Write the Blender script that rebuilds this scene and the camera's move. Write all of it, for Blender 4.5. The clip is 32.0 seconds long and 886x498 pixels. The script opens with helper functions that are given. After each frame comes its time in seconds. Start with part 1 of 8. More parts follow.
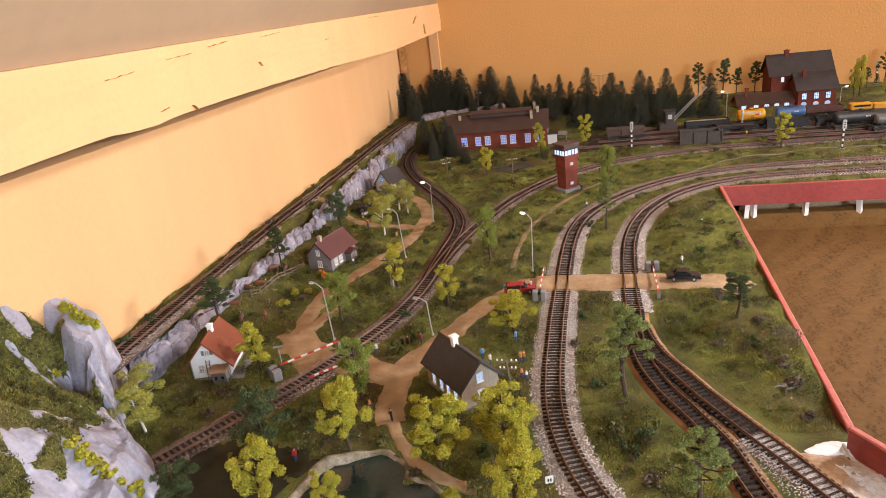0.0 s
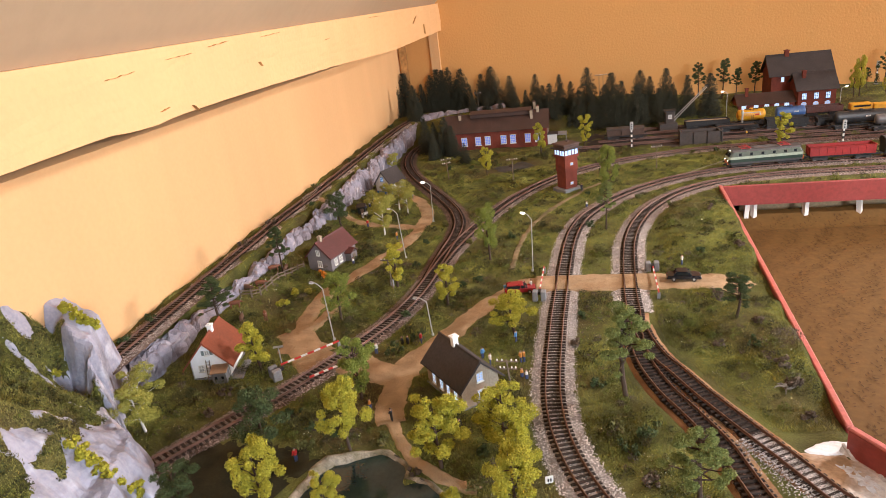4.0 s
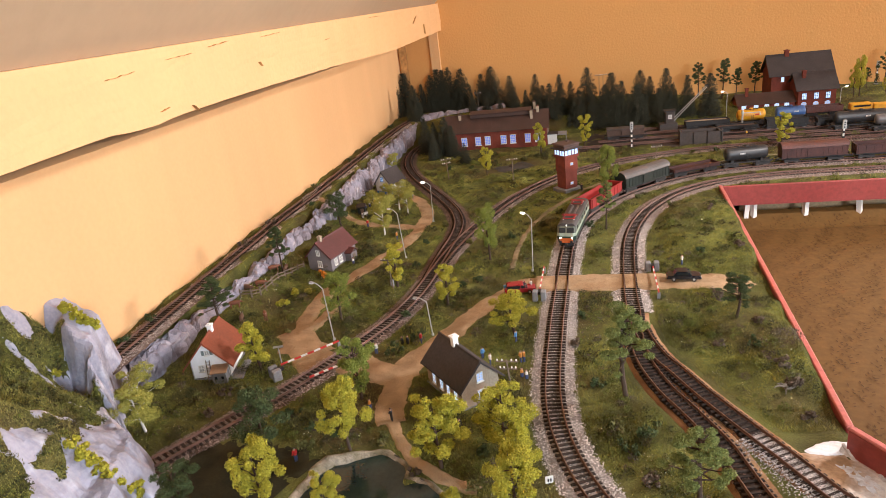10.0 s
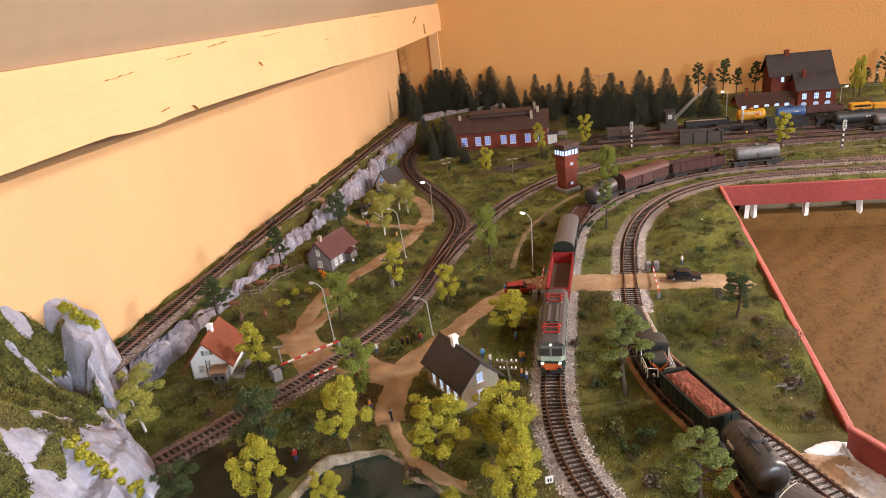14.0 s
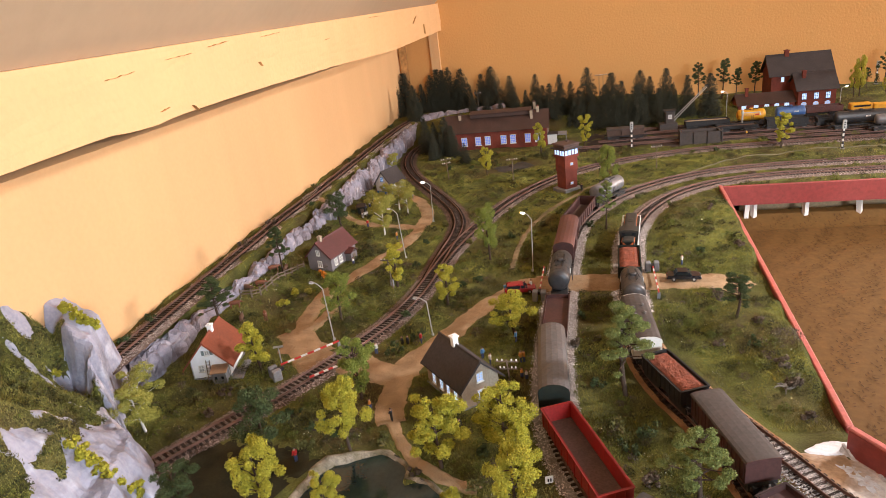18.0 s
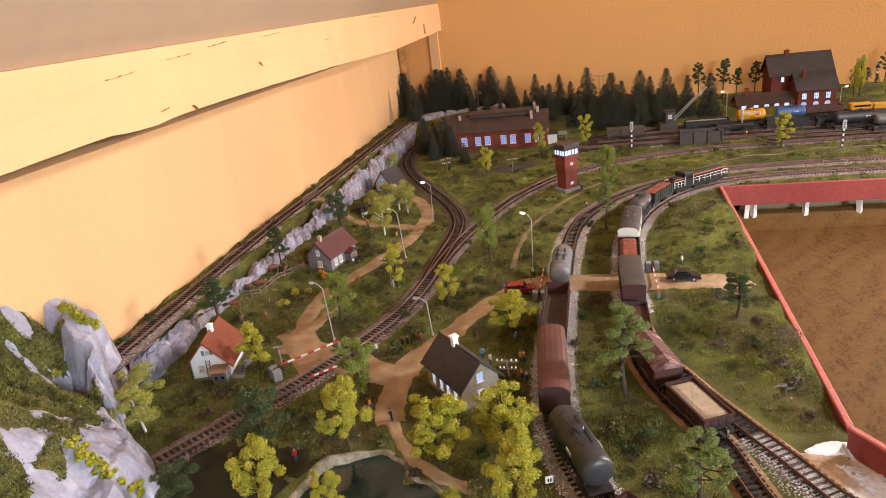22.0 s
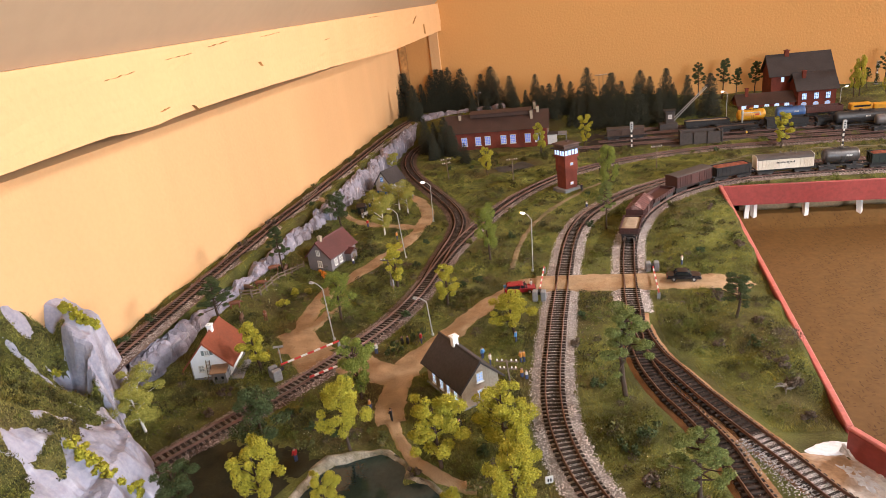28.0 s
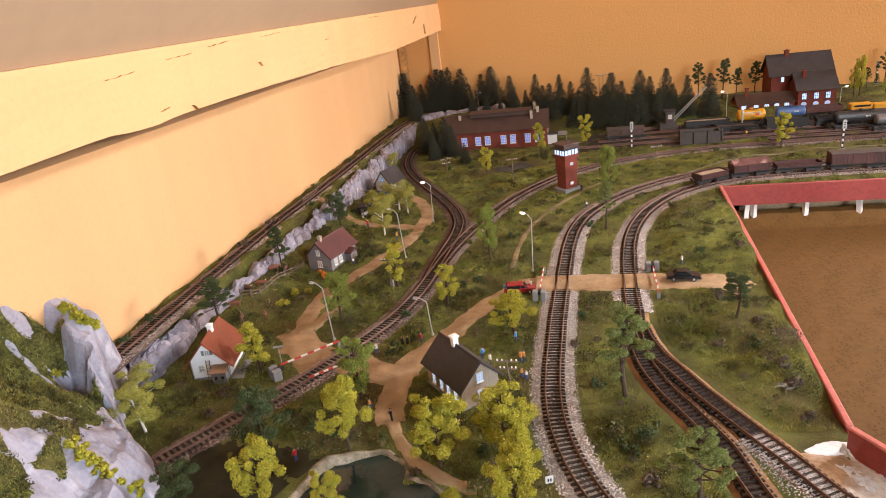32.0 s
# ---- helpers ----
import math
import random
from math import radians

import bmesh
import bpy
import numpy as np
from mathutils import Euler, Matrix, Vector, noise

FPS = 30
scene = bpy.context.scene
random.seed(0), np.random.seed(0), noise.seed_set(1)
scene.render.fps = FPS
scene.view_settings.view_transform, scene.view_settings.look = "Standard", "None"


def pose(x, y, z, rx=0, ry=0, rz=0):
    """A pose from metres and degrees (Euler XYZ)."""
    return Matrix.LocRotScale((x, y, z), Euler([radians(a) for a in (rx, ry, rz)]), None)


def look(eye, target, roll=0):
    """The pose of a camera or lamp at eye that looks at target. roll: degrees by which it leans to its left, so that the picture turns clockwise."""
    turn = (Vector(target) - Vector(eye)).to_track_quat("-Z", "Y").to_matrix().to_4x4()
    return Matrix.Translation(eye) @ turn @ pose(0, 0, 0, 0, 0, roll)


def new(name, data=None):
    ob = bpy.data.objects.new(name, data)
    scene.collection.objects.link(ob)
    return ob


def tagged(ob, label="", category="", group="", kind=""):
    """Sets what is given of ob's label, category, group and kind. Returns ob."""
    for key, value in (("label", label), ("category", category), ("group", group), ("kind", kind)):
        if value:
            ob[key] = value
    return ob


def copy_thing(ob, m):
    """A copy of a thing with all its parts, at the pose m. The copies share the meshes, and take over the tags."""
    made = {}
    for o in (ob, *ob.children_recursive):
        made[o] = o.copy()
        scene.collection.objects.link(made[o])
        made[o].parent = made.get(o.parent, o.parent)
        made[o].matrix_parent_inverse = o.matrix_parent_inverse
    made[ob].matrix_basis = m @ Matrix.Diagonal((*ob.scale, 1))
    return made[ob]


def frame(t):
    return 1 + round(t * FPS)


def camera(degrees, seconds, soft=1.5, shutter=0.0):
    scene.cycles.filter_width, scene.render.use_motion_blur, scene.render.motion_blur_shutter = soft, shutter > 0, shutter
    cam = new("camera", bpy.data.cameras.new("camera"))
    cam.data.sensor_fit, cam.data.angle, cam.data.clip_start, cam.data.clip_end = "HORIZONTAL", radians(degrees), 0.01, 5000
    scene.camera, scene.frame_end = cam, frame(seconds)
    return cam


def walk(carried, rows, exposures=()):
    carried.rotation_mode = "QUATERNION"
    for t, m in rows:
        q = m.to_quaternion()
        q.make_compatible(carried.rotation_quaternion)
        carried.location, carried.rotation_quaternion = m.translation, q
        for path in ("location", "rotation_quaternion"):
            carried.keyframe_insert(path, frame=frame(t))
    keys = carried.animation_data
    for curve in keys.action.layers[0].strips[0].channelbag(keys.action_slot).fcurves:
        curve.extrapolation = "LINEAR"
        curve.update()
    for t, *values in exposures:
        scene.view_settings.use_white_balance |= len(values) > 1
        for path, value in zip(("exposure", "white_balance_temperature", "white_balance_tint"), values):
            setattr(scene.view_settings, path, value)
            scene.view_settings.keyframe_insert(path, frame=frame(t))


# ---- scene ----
# A model railway along two walls of an attic room. Metres; floor at z = 0, layout at z = 0.45.
G = 0.450      # ground of the layout
RAIL = 0.457   # top of the rails
WALL_X, BACK_Y = -0.660, 2.500
cam = camera(68.57, 32.0, soft=0.5)
VIEW = pose(0.0, 0.0, 0.9027, 68.874, 6.431, 10.516)
walk(cam, [(0.0, VIEW), (32.0, VIEW)], [(0.0, 0.0), (32.0, 0.0)])

# ---- light ----
world = bpy.data.worlds.new("world")
scene.world = world
world.use_nodes = True
wn = world.node_tree.nodes
sky = wn.new("ShaderNodeTexSky")
sky.sky_type, sky.sun_disc = "NISHITA", False
sky.sun_elevation, sky.sun_rotation = radians(35), radians(120)
world.node_tree.links.new(sky.outputs[0], wn["Background"].inputs[0])
wn["Background"].inputs[1].default_value = 0.10


def area_lamp(name, eye, target, sx, sy, power, colour):
    lamp = bpy.data.lights.new(name, "AREA")
    lamp.shape, lamp.size, lamp.size_y, lamp.energy, lamp.color = "RECTANGLE", sx, sy, power, colour
    ob = new(name, lamp)
    ob.matrix_world = look(eye, target)
    return ob


# unseen lamps at assumed places, balanced for brightness: warm from a low side window at the back right, cool daylight
# from the window behind the viewer, an added one over the well
area_lamp("side_window_light", (2.55, 2.28, 0.94), (0.0, 1.45, 0.58), 0.40, 0.40, 62, (1.0, 0.90, 0.86))
area_lamp("daylight_window", (1.15, -0.85, 1.02), (-0.4, 0.9, 0.55), 0.8, 0.36, 44, (0.76, 0.88, 1.0))
# unseen lamp added to brighten the ground and the well
area_lamp("pendant_lamp_light", (0.98, 1.02, 1.22), (0.0, 0.80, 0.45), 0.12, 0.12, 23, (1.0, 0.92, 0.90))

# ---- materials ----


def nodes_of(name):
    m = bpy.data.materials.new(name)
    m.use_nodes = True
    nt = m.node_tree
    return m, nt, nt.nodes["Principled BSDF"]


def tint(c, k):
    return (min(1, c[0] * k), min(1, c[1] * k), min(1, c[2] * k), 1)


def mat(name, colour, rough=0.7, metal=0.0, var=0.25, scale=60.0, fine=600.0, bump=0.2, second=None, amount=0.5,
        spread=0.0, emit=0.0, emit_colour=None, island=False, gap=0.0005, speck=None):
    """A surface with a broad stain, a fine grain, an uneven gloss and relief; second: a stain of another colour; spread: difference from piece to piece."""
    m, nt, b = nodes_of(name)
    N, L = nt.nodes, nt.links
    co = N.new("ShaderNodeTexCoord")
    big = N.new("ShaderNodeTexNoise")
    big.inputs["Scale"].default_value, big.inputs["Detail"].default_value = scale, 4
    small = N.new("ShaderNodeTexNoise")
    small.inputs["Scale"].default_value, small.inputs["Detail"].default_value = fine, 3
    for n in (big, small):
        L.new(co.outputs["Object"], n.inputs["Vector"])
    ramp = N.new("ShaderNodeValToRGB")
    e = ramp.color_ramp.elements
    e[0].position, e[1].position = 0.32, 0.68
    e[0].color, e[1].color = tint(colour, 1 - var), tint(colour, 1 + var)
    L.new(big.outputs["Fac"], ramp.inputs["Fac"])
    out = ramp.outputs["Color"]
    if second is not None:
        st = N.new("ShaderNodeTexNoise")
        st.inputs["Scale"].default_value, st.inputs["Detail"].default_value = scale * 0.6, 6
        L.new(co.outputs["Object"], st.inputs["Vector"])
        sr = N.new("ShaderNodeValToRGB")
        sr.color_ramp.elements[0].position, sr.color_ramp.elements[1].position = 1 - amount - 0.12, 1 - amount + 0.12
        L.new(st.outputs["Fac"], sr.inputs["Fac"])
        mix = N.new("ShaderNodeMix")
        mix.data_type = "RGBA"
        L.new(sr.outputs["Color"], mix.inputs["Factor"])
        L.new(out, mix.inputs["A"])
        mix.inputs["B"].default_value = (*second, 1)
        out = mix.outputs["Result"]
    grain = N.new("ShaderNodeMix")
    grain.data_type, grain.blend_type = "RGBA", "OVERLAY"
    grain.inputs["Factor"].default_value = min(1.0, 0.25 + var) if speck is None else speck
    L.new(out, grain.inputs["A"])
    L.new(small.outputs["Fac"], grain.inputs["B"])
    out = grain.outputs["Result"]
    if spread:
        src = N.new("ShaderNodeNewGeometry").outputs["Random Per Island"] if island else N.new("ShaderNodeObjectInfo").outputs["Random"]
        mr = N.new("ShaderNodeMapRange")
        mr.inputs["To Min"].default_value, mr.inputs["To Max"].default_value = 1 - spread, 1 + spread
        L.new(src, mr.inputs["Value"])
        hs = N.new("ShaderNodeHueSaturation")
        L.new(mr.outputs["Result"], hs.inputs["Value"])
        L.new(out, hs.inputs["Color"])
        out = hs.outputs["Color"]
    L.new(out, b.inputs["Base Color"])
    rr = N.new("ShaderNodeMapRange")
    rr.inputs["To Min"].default_value, rr.inputs["To Max"].default_value = max(0.02, rough - 0.12), min(1, rough + 0.12)
    L.new(big.outputs["Fac"], rr.inputs["Value"])
    L.new(rr.outputs["Result"], b.inputs["Roughness"])
    b.inputs["Metallic"].default_value = metal
    if rough > 0.75:
        b.inputs["Specular IOR Level"].default_value = 0.25
    if bump:
        bp = N.new("ShaderNodeBump")
        bp.inputs["Strength"].default_value, bp.inputs["Distance"].default_value = bump, gap
        L.new(small.outputs["Fac"], bp.inputs["Height"])
        L.new(bp.outputs["Normal"], b.inputs["Normal"])
    if emit:
        b.inputs["Emission Color"].default_value = (*(emit_colour or colour), 1)
        b.inputs["Emission Strength"].default_value = emit
    return m


def plaster(name, colour, stain, relief):
    """Old distempered plaster: broad stains, trowel relief, fine pits."""
    m = mat(name, colour, 0.85, var=0.03, scale=1.6, fine=130, bump=relief, second=stain, amount=0.40, gap=0.004, speck=0.05)
    return m


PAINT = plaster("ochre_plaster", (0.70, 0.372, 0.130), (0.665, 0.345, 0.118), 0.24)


def streaks(m, low, high, across, down):
    """Faint upright streaks: the base colour made slightly lighter and darker at random."""
    nt = m.node_tree
    N, L = nt.nodes, nt.links
    b = nt.nodes["Principled BSDF"]
    co, mp, no, mr, mul = N.new("ShaderNodeTexCoord"), N.new("ShaderNodeMapping"), N.new("ShaderNodeTexNoise"), N.new("ShaderNodeMapRange"), N.new("ShaderNodeMix")
    mp.inputs["Scale"].default_value = (across, across, down)
    no.inputs["Scale"].default_value, no.inputs["Detail"].default_value = 1.0, 4
    mr.inputs["From Min"].default_value, mr.inputs["From Max"].default_value = 0.3, 0.7
    mr.inputs["To Min"].default_value, mr.inputs["To Max"].default_value = low, high
    mul.data_type, mul.blend_type = "RGBA", "MULTIPLY"
    mul.inputs["Factor"].default_value = 1.0
    L.new(co.outputs["Object"], mp.inputs["Vector"])
    L.new(mp.outputs["Vector"], no.inputs["Vector"])
    L.new(no.outputs["Fac"], mr.inputs["Value"])
    L.new(b.inputs["Base Color"].links[0].from_socket, mul.inputs["A"])
    L.new(mr.outputs["Result"], mul.inputs["B"])
    L.new(mul.outputs["Result"], b.inputs["Base Color"])
    return m


# same paint as ochre_plaster, with the left wall's stronger light put into its colour
PAINT_LIT = streaks(plaster("lit_ochre_plaster", (0.745, 0.455, 0.222), (0.725, 0.435, 0.205), 0.2), 0.93, 1.03, 6.0, 0.6)
CEIL = mat("ceiling_board", (0.46, 0.34, 0.225), 0.55, var=0.05, scale=2.5, fine=40, bump=0.12, second=(0.44, 0.325, 0.212), amount=0.42, gap=0.004, speck=0.06)
FLOORM = mat("brown_sheet", (0.118, 0.059, 0.0145), 0.8, var=0.06, scale=6, fine=90, bump=0.1, gap=0.002)
PATTERN = mat("sheet_print", (0.084, 0.041, 0.0100), 0.8, var=0.12, scale=30, fine=120, bump=0)
SOIL = mat("grass_mat", (0.094, 0.095, 0.024), 0.95, var=0.5, scale=16, fine=620, bump=0.7, second=(0.085, 0.060, 0.024), amount=0.38, gap=0.002, speck=0.9)
SAND = mat("sandy_earth", (0.375, 0.255, 0.150), 0.95, var=0.22, scale=42, fine=900, bump=0.6, second=(0.27, 0.160, 0.082), amount=0.42, gap=0.0012, speck=0.8)
BLADE = mat("grass_fibre", (0.235, 0.228, 0.052), 0.85, var=0.5, scale=16, fine=60, bump=0, second=(0.22, 0.185, 0.065), amount=0.42, spread=0.32, island=True)
RED = mat("red_fascia_paint", (0.275, 0.045, 0.037), 0.5, var=0.12, scale=8, fine=160, bump=0.12, second=(0.25, 0.03, 0.025), amount=0.4, gap=0.001)
PINK = mat("rubbed_red_edge", (0.46, 0.125, 0.105), 0.55, var=0.12, scale=14, fine=200, bump=0.15, second=(0.43, 0.095, 0.078), amount=0.42)
FILLER = mat("white_filler", (0.74, 0.74, 0.77), 0.9, var=0.08, scale=25, fine=300, bump=0.6, second=(0.55, 0.44, 0.36), amount=0.30, gap=0.002)
WOOD = mat("raw_board", (0.36, 0.24, 0.13), 0.75, var=0.15, scale=12, fine=200, bump=0.2)
WHITE = mat("white_paint", (0.78, 0.76, 0.72), 0.5, var=0.05, scale=40, fine=300, bump=0.1)
STONES = mat("grey_ballast", (0.29, 0.25, 0.23), 0.95, var=0.25, scale=60, fine=900, bump=0.7, second=(0.16, 0.12, 0.10), amount=0.42, gap=0.0015)
CHIP = mat("ballast_chips", (0.46, 0.41, 0.385), 0.9, var=0.2, scale=50, fine=900, bump=0.2, spread=0.7, island=True)
MIDBED = mat("brown_grey_ballast", (0.20, 0.145, 0.12), 0.95, var=0.3, scale=60, fine=900, bump=0.7, second=(0.09, 0.06, 0.05), amount=0.42, gap=0.0015)
MIDCHIP = mat("brown_grey_chips", (0.28, 0.222, 0.20), 0.9, var=0.2, scale=50, fine=900, bump=0.2, spread=0.7, island=True)
RUSTBED = mat("rusty_ballast", (0.10, 0.062, 0.045), 0.95, var=0.3, scale=50, fine=900, bump=0.7, second=(0.16, 0.12, 0.10), amount=0.35, gap=0.0015)
RUSTCHIP = mat("rusty_chips", (0.14, 0.092, 0.072), 0.9, var=0.2, scale=50, fine=900, bump=0.2, spread=0.5, island=True)
TIE = mat("dark_sleeper", (0.038, 0.027, 0.022), 0.88, var=0.3, scale=120, fine=900, bump=0.3, spread=0.3)
RAILM = mat("rusty_rail", (0.125, 0.062, 0.046), 0.65, 0.1, var=0.2, scale=50, fine=700, bump=0.1)
HEAD = mat("polished_rail_head", (0.24, 0.16, 0.13), 0.36, 1.0, var=0.08, scale=90, fine=500, bump=0.03)
ROCK = mat("grey_plaster_rock", (0.66, 0.67, 0.77), 0.85, var=0.14, scale=26, fine=260, bump=0.3, second=(0.45, 0.445, 0.505), amount=0.46, gap=0.0015)


def folds(m, scale, depth):
    """Long sharp creases, as in crumpled casting foil, over the relief that the surface has."""
    nt = m.node_tree
    N, L = nt.nodes, nt.links
    co, mp, no = N.new("ShaderNodeTexCoord"), N.new("ShaderNodeMapping"), N.new("ShaderNodeTexNoise")
    mp.inputs["Rotation"].default_value, mp.inputs["Scale"].default_value = (0.5, 0.6, 0.4), (0.35, 1.3, 1.0)
    no.noise_type = "RIDGED_MULTIFRACTAL"
    no.inputs["Scale"].default_value, no.inputs["Detail"].default_value, no.inputs["Distortion"].default_value = scale, 3, 0.6
    L.new(co.outputs["Object"], mp.inputs["Vector"])
    L.new(mp.outputs["Vector"], no.inputs["Vector"])
    # crease shade put into the base colour, from the noise that makes the relief
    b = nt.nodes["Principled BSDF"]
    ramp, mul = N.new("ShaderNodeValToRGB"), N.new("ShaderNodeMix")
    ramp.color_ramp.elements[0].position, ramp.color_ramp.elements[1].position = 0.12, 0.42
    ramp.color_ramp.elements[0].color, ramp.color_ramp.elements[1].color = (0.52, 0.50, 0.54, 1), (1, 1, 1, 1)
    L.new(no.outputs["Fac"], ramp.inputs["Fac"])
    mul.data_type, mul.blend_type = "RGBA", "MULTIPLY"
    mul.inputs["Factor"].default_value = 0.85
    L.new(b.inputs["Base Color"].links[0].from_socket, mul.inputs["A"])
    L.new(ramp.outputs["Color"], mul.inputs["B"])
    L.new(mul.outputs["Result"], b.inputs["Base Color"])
    bp = N.new("ShaderNodeBump")
    bp.inputs["Strength"].default_value, bp.inputs["Distance"].default_value = 1.0, depth
    L.new(no.outputs["Fac"], bp.inputs["Height"])
    if b.inputs["Normal"].links:
        L.new(b.inputs["Normal"].links[0].from_socket, bp.inputs["Normal"])
    L.new(bp.outputs["Normal"], b.inputs["Normal"])
    return m


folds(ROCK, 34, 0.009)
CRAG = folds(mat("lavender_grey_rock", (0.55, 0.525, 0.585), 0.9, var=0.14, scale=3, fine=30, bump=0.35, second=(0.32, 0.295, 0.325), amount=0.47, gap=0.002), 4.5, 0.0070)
BARK = mat("brown_bark", (0.075, 0.05, 0.035), 0.9, var=0.3, scale=120, fine=900, bump=0.5)
BIRCH = mat("birch_bark", (0.72, 0.70, 0.66), 0.8, var=0.1, scale=150, fine=500, bump=0.2, second=(0.08, 0.07, 0.06), amount=0.33)


def leaf_mat(name, c, d):
    return mat(name, c, 0.8, var=0.25, scale=70, fine=300, bump=0, second=d, amount=0.42, spread=0.3, island=True)


LEAF_Y = leaf_mat("yellow_green_leaves", (0.41, 0.375, 0.042), (0.31, 0.305, 0.038))
LEAF_G = leaf_mat("fresh_green_leaves", (0.20, 0.235, 0.042), (0.145, 0.180, 0.036))
LEAF_D = leaf_mat("dark_green_leaves", (0.060, 0.085, 0.032), (0.075, 0.09, 0.03))
LEAF_P = leaf_mat("pine_needles", (0.20, 0.235, 0.072), (0.125, 0.165, 0.052))
LEAF_S = leaf_mat("spruce_needles", (0.054, 0.055, 0.036), (0.040, 0.044, 0.030))
LEAF_O = leaf_mat("olive_scrub", (0.13, 0.13, 0.04), (0.17, 0.12, 0.05))
LEAF_B = leaf_mat("birch_leaves", (0.36, 0.34, 0.075), (0.29, 0.28, 0.055))
LEAF_K = leaf_mat("dry_scrub", (0.12, 0.085, 0.06), (0.18, 0.15, 0.12))

# ---- mesh helpers ----


class Geo:
    """Collects vertices and faces for one mesh."""

    def __init__(self):
        self.v, self.f, self.m = [], [], Matrix.Identity(4)

    def add(self, verts, faces):
        k = len(self.v)
        self.v += [tuple(self.m @ Vector(p)) for p in verts]
        self.f += [tuple(i + k for i in q) for q in faces]
        return self

    def box(self, x, y, z, sx, sy, sz, rz=0.0, taper=1.0, bevel=0.0):
        """A box with its centre at x, y and its foot at z; bevel cuts the upright and top edges."""
        a, b = sx / 2, sy / 2
        if bevel:
            rings = []
            for inset, zz in ((0, z), (0, z + sz - bevel), (bevel, z + sz)):
                c, d, e = a - inset, b - inset, bevel
                rings.append([(s, t, zz) for s, t in ((-c + e, -d), (c - e, -d), (c, -d + e), (c, d - e), (c - e, d), (-c + e, d), (-c, d - e), (-c, -d + e))])
            vs = [p for r in rings for p in r]
            fs = [tuple(range(7, -1, -1)), tuple(range(16, 24))]
            for k in (0, 8):
                fs += [(k + i, k + (i + 1) % 8, k + 8 + (i + 1) % 8, k + 8 + i) for i in range(8)]
        else:
            vs = [(-a, -b, z), (a, -b, z), (a, b, z), (-a, b, z)] + [(p * taper, q * taper, z + sz) for p, q in ((-a, -b), (a, -b), (a, b), (-a, b))]
            fs = [(3, 2, 1, 0), (4, 5, 6, 7), (0, 1, 5, 4), (1, 2, 6, 5), (2, 3, 7, 6), (3, 0, 4, 7)]
        c, s = math.cos(radians(rz)), math.sin(radians(rz))
        return self.add([(x + p * c - q * s, y + p * s + q * c, r) for p, q, r in vs], fs)

    def tube(self, p, q, r, r2=None, n=8, caps=True):
        """A round bar from p to q."""
        p, q = Vector(p), Vector(q)
        r2 = r if r2 is None else r2
        d = (q - p).normalized()
        u = d.orthogonal().normalized()
        w = d.cross(u)
        vs = []
        for c, k in ((p, r), (q, r2)):
            vs += [c + k * (math.cos(2 * math.pi * i / n) * u + math.sin(2 * math.pi * i / n) * w) for i in range(n)]
        fs = [(i, (i + 1) % n, n + (i + 1) % n, n + i) for i in range(n)]
        if caps:
            fs += [tuple(range(n - 1, -1, -1)), tuple(range(n, 2 * n))]
        return self.add(vs, fs)

    def hull(self, section, y0, y1):
        """A prism: the section, points (x, z) in turn, drawn out from y0 to y1."""
        n = len(section)
        vs = [(x, y0, z) for x, z in section] + [(x, y1, z) for x, z in section]
        fs = [(i, i + n, (i + 1) % n + n, (i + 1) % n) for i in range(n)] + [tuple(range(n)), tuple(range(2 * n - 1, n - 1, -1))]
        return self.add(vs, fs)

    def lathe(self, x, y, profile, n=12):
        """Rings of (radius, z) round the upright axis at x, y."""
        vs = [(x + r * math.cos(2 * math.pi * i / n), y + r * math.sin(2 * math.pi * i / n), z) for r, z in profile for i in range(n)]
        fs = [(k * n + i, k * n + (i + 1) % n, (k + 1) * n + (i + 1) % n, (k + 1) * n + i) for k in range(len(profile) - 1) for i in range(n)]
        fs += [tuple(range(n - 1, -1, -1)), tuple(range((len(profile) - 1) * n, len(profile) * n))]
        return self.add(vs, fs)

    def mesh(self, name, material=None, smooth=False):
        me = bpy.data.meshes.new(name)
        me.from_pydata(self.v, [], self.f)
        if material:
            me.materials.append(material)
        if smooth:
            me.polygons.foreach_set("use_smooth", [True] * len(me.polygons))
        me.update()
        return me


def part(name, geo, material, parent, label="", smooth=False, at=None):
    """ONE mesh object under a thing or a part."""
    ob = new(name, geo.mesh(name, material, smooth))
    ob.parent = parent
    if at is not None:
        ob.matrix_basis = at
    return tagged(ob, label) if label else ob


def thing(name, m, label, category, group="", kind=""):
    ob = new(name)
    ob.empty_display_size = 0.01
    ob.matrix_basis = m
    return tagged(ob, label, category, group, kind)


def solid(name, geo, material, label, category, group="", kind="", smooth=False, m=None):
    """A thing of one mesh."""
    ob = new(name, geo.mesh(name, material, smooth))
    if m is not None:
        ob.matrix_basis = m
    return tagged(ob, label, category, group, kind)


def raw_mesh(name, verts, faces, material, smooth=False):
    """A mesh from numpy arrays of triangles or quads."""
    me = bpy.data.meshes.new(name)
    k = faces.shape[1]
    me.vertices.add(len(verts))
    me.vertices.foreach_set("co", verts.astype(np.float32).ravel())
    me.loops.add(faces.size)
    me.loops.foreach_set("vertex_index", faces.astype(np.int32).ravel())
    me.polygons.add(len(faces))
    me.polygons.foreach_set("loop_start", np.arange(0, faces.size, k, dtype=np.int32))
    me.materials.append(material)
    me.update(calc_edges=True)
    me.validate()
    if smooth:
        me.polygons.foreach_set("use_smooth", [True] * len(me.polygons))
    return me


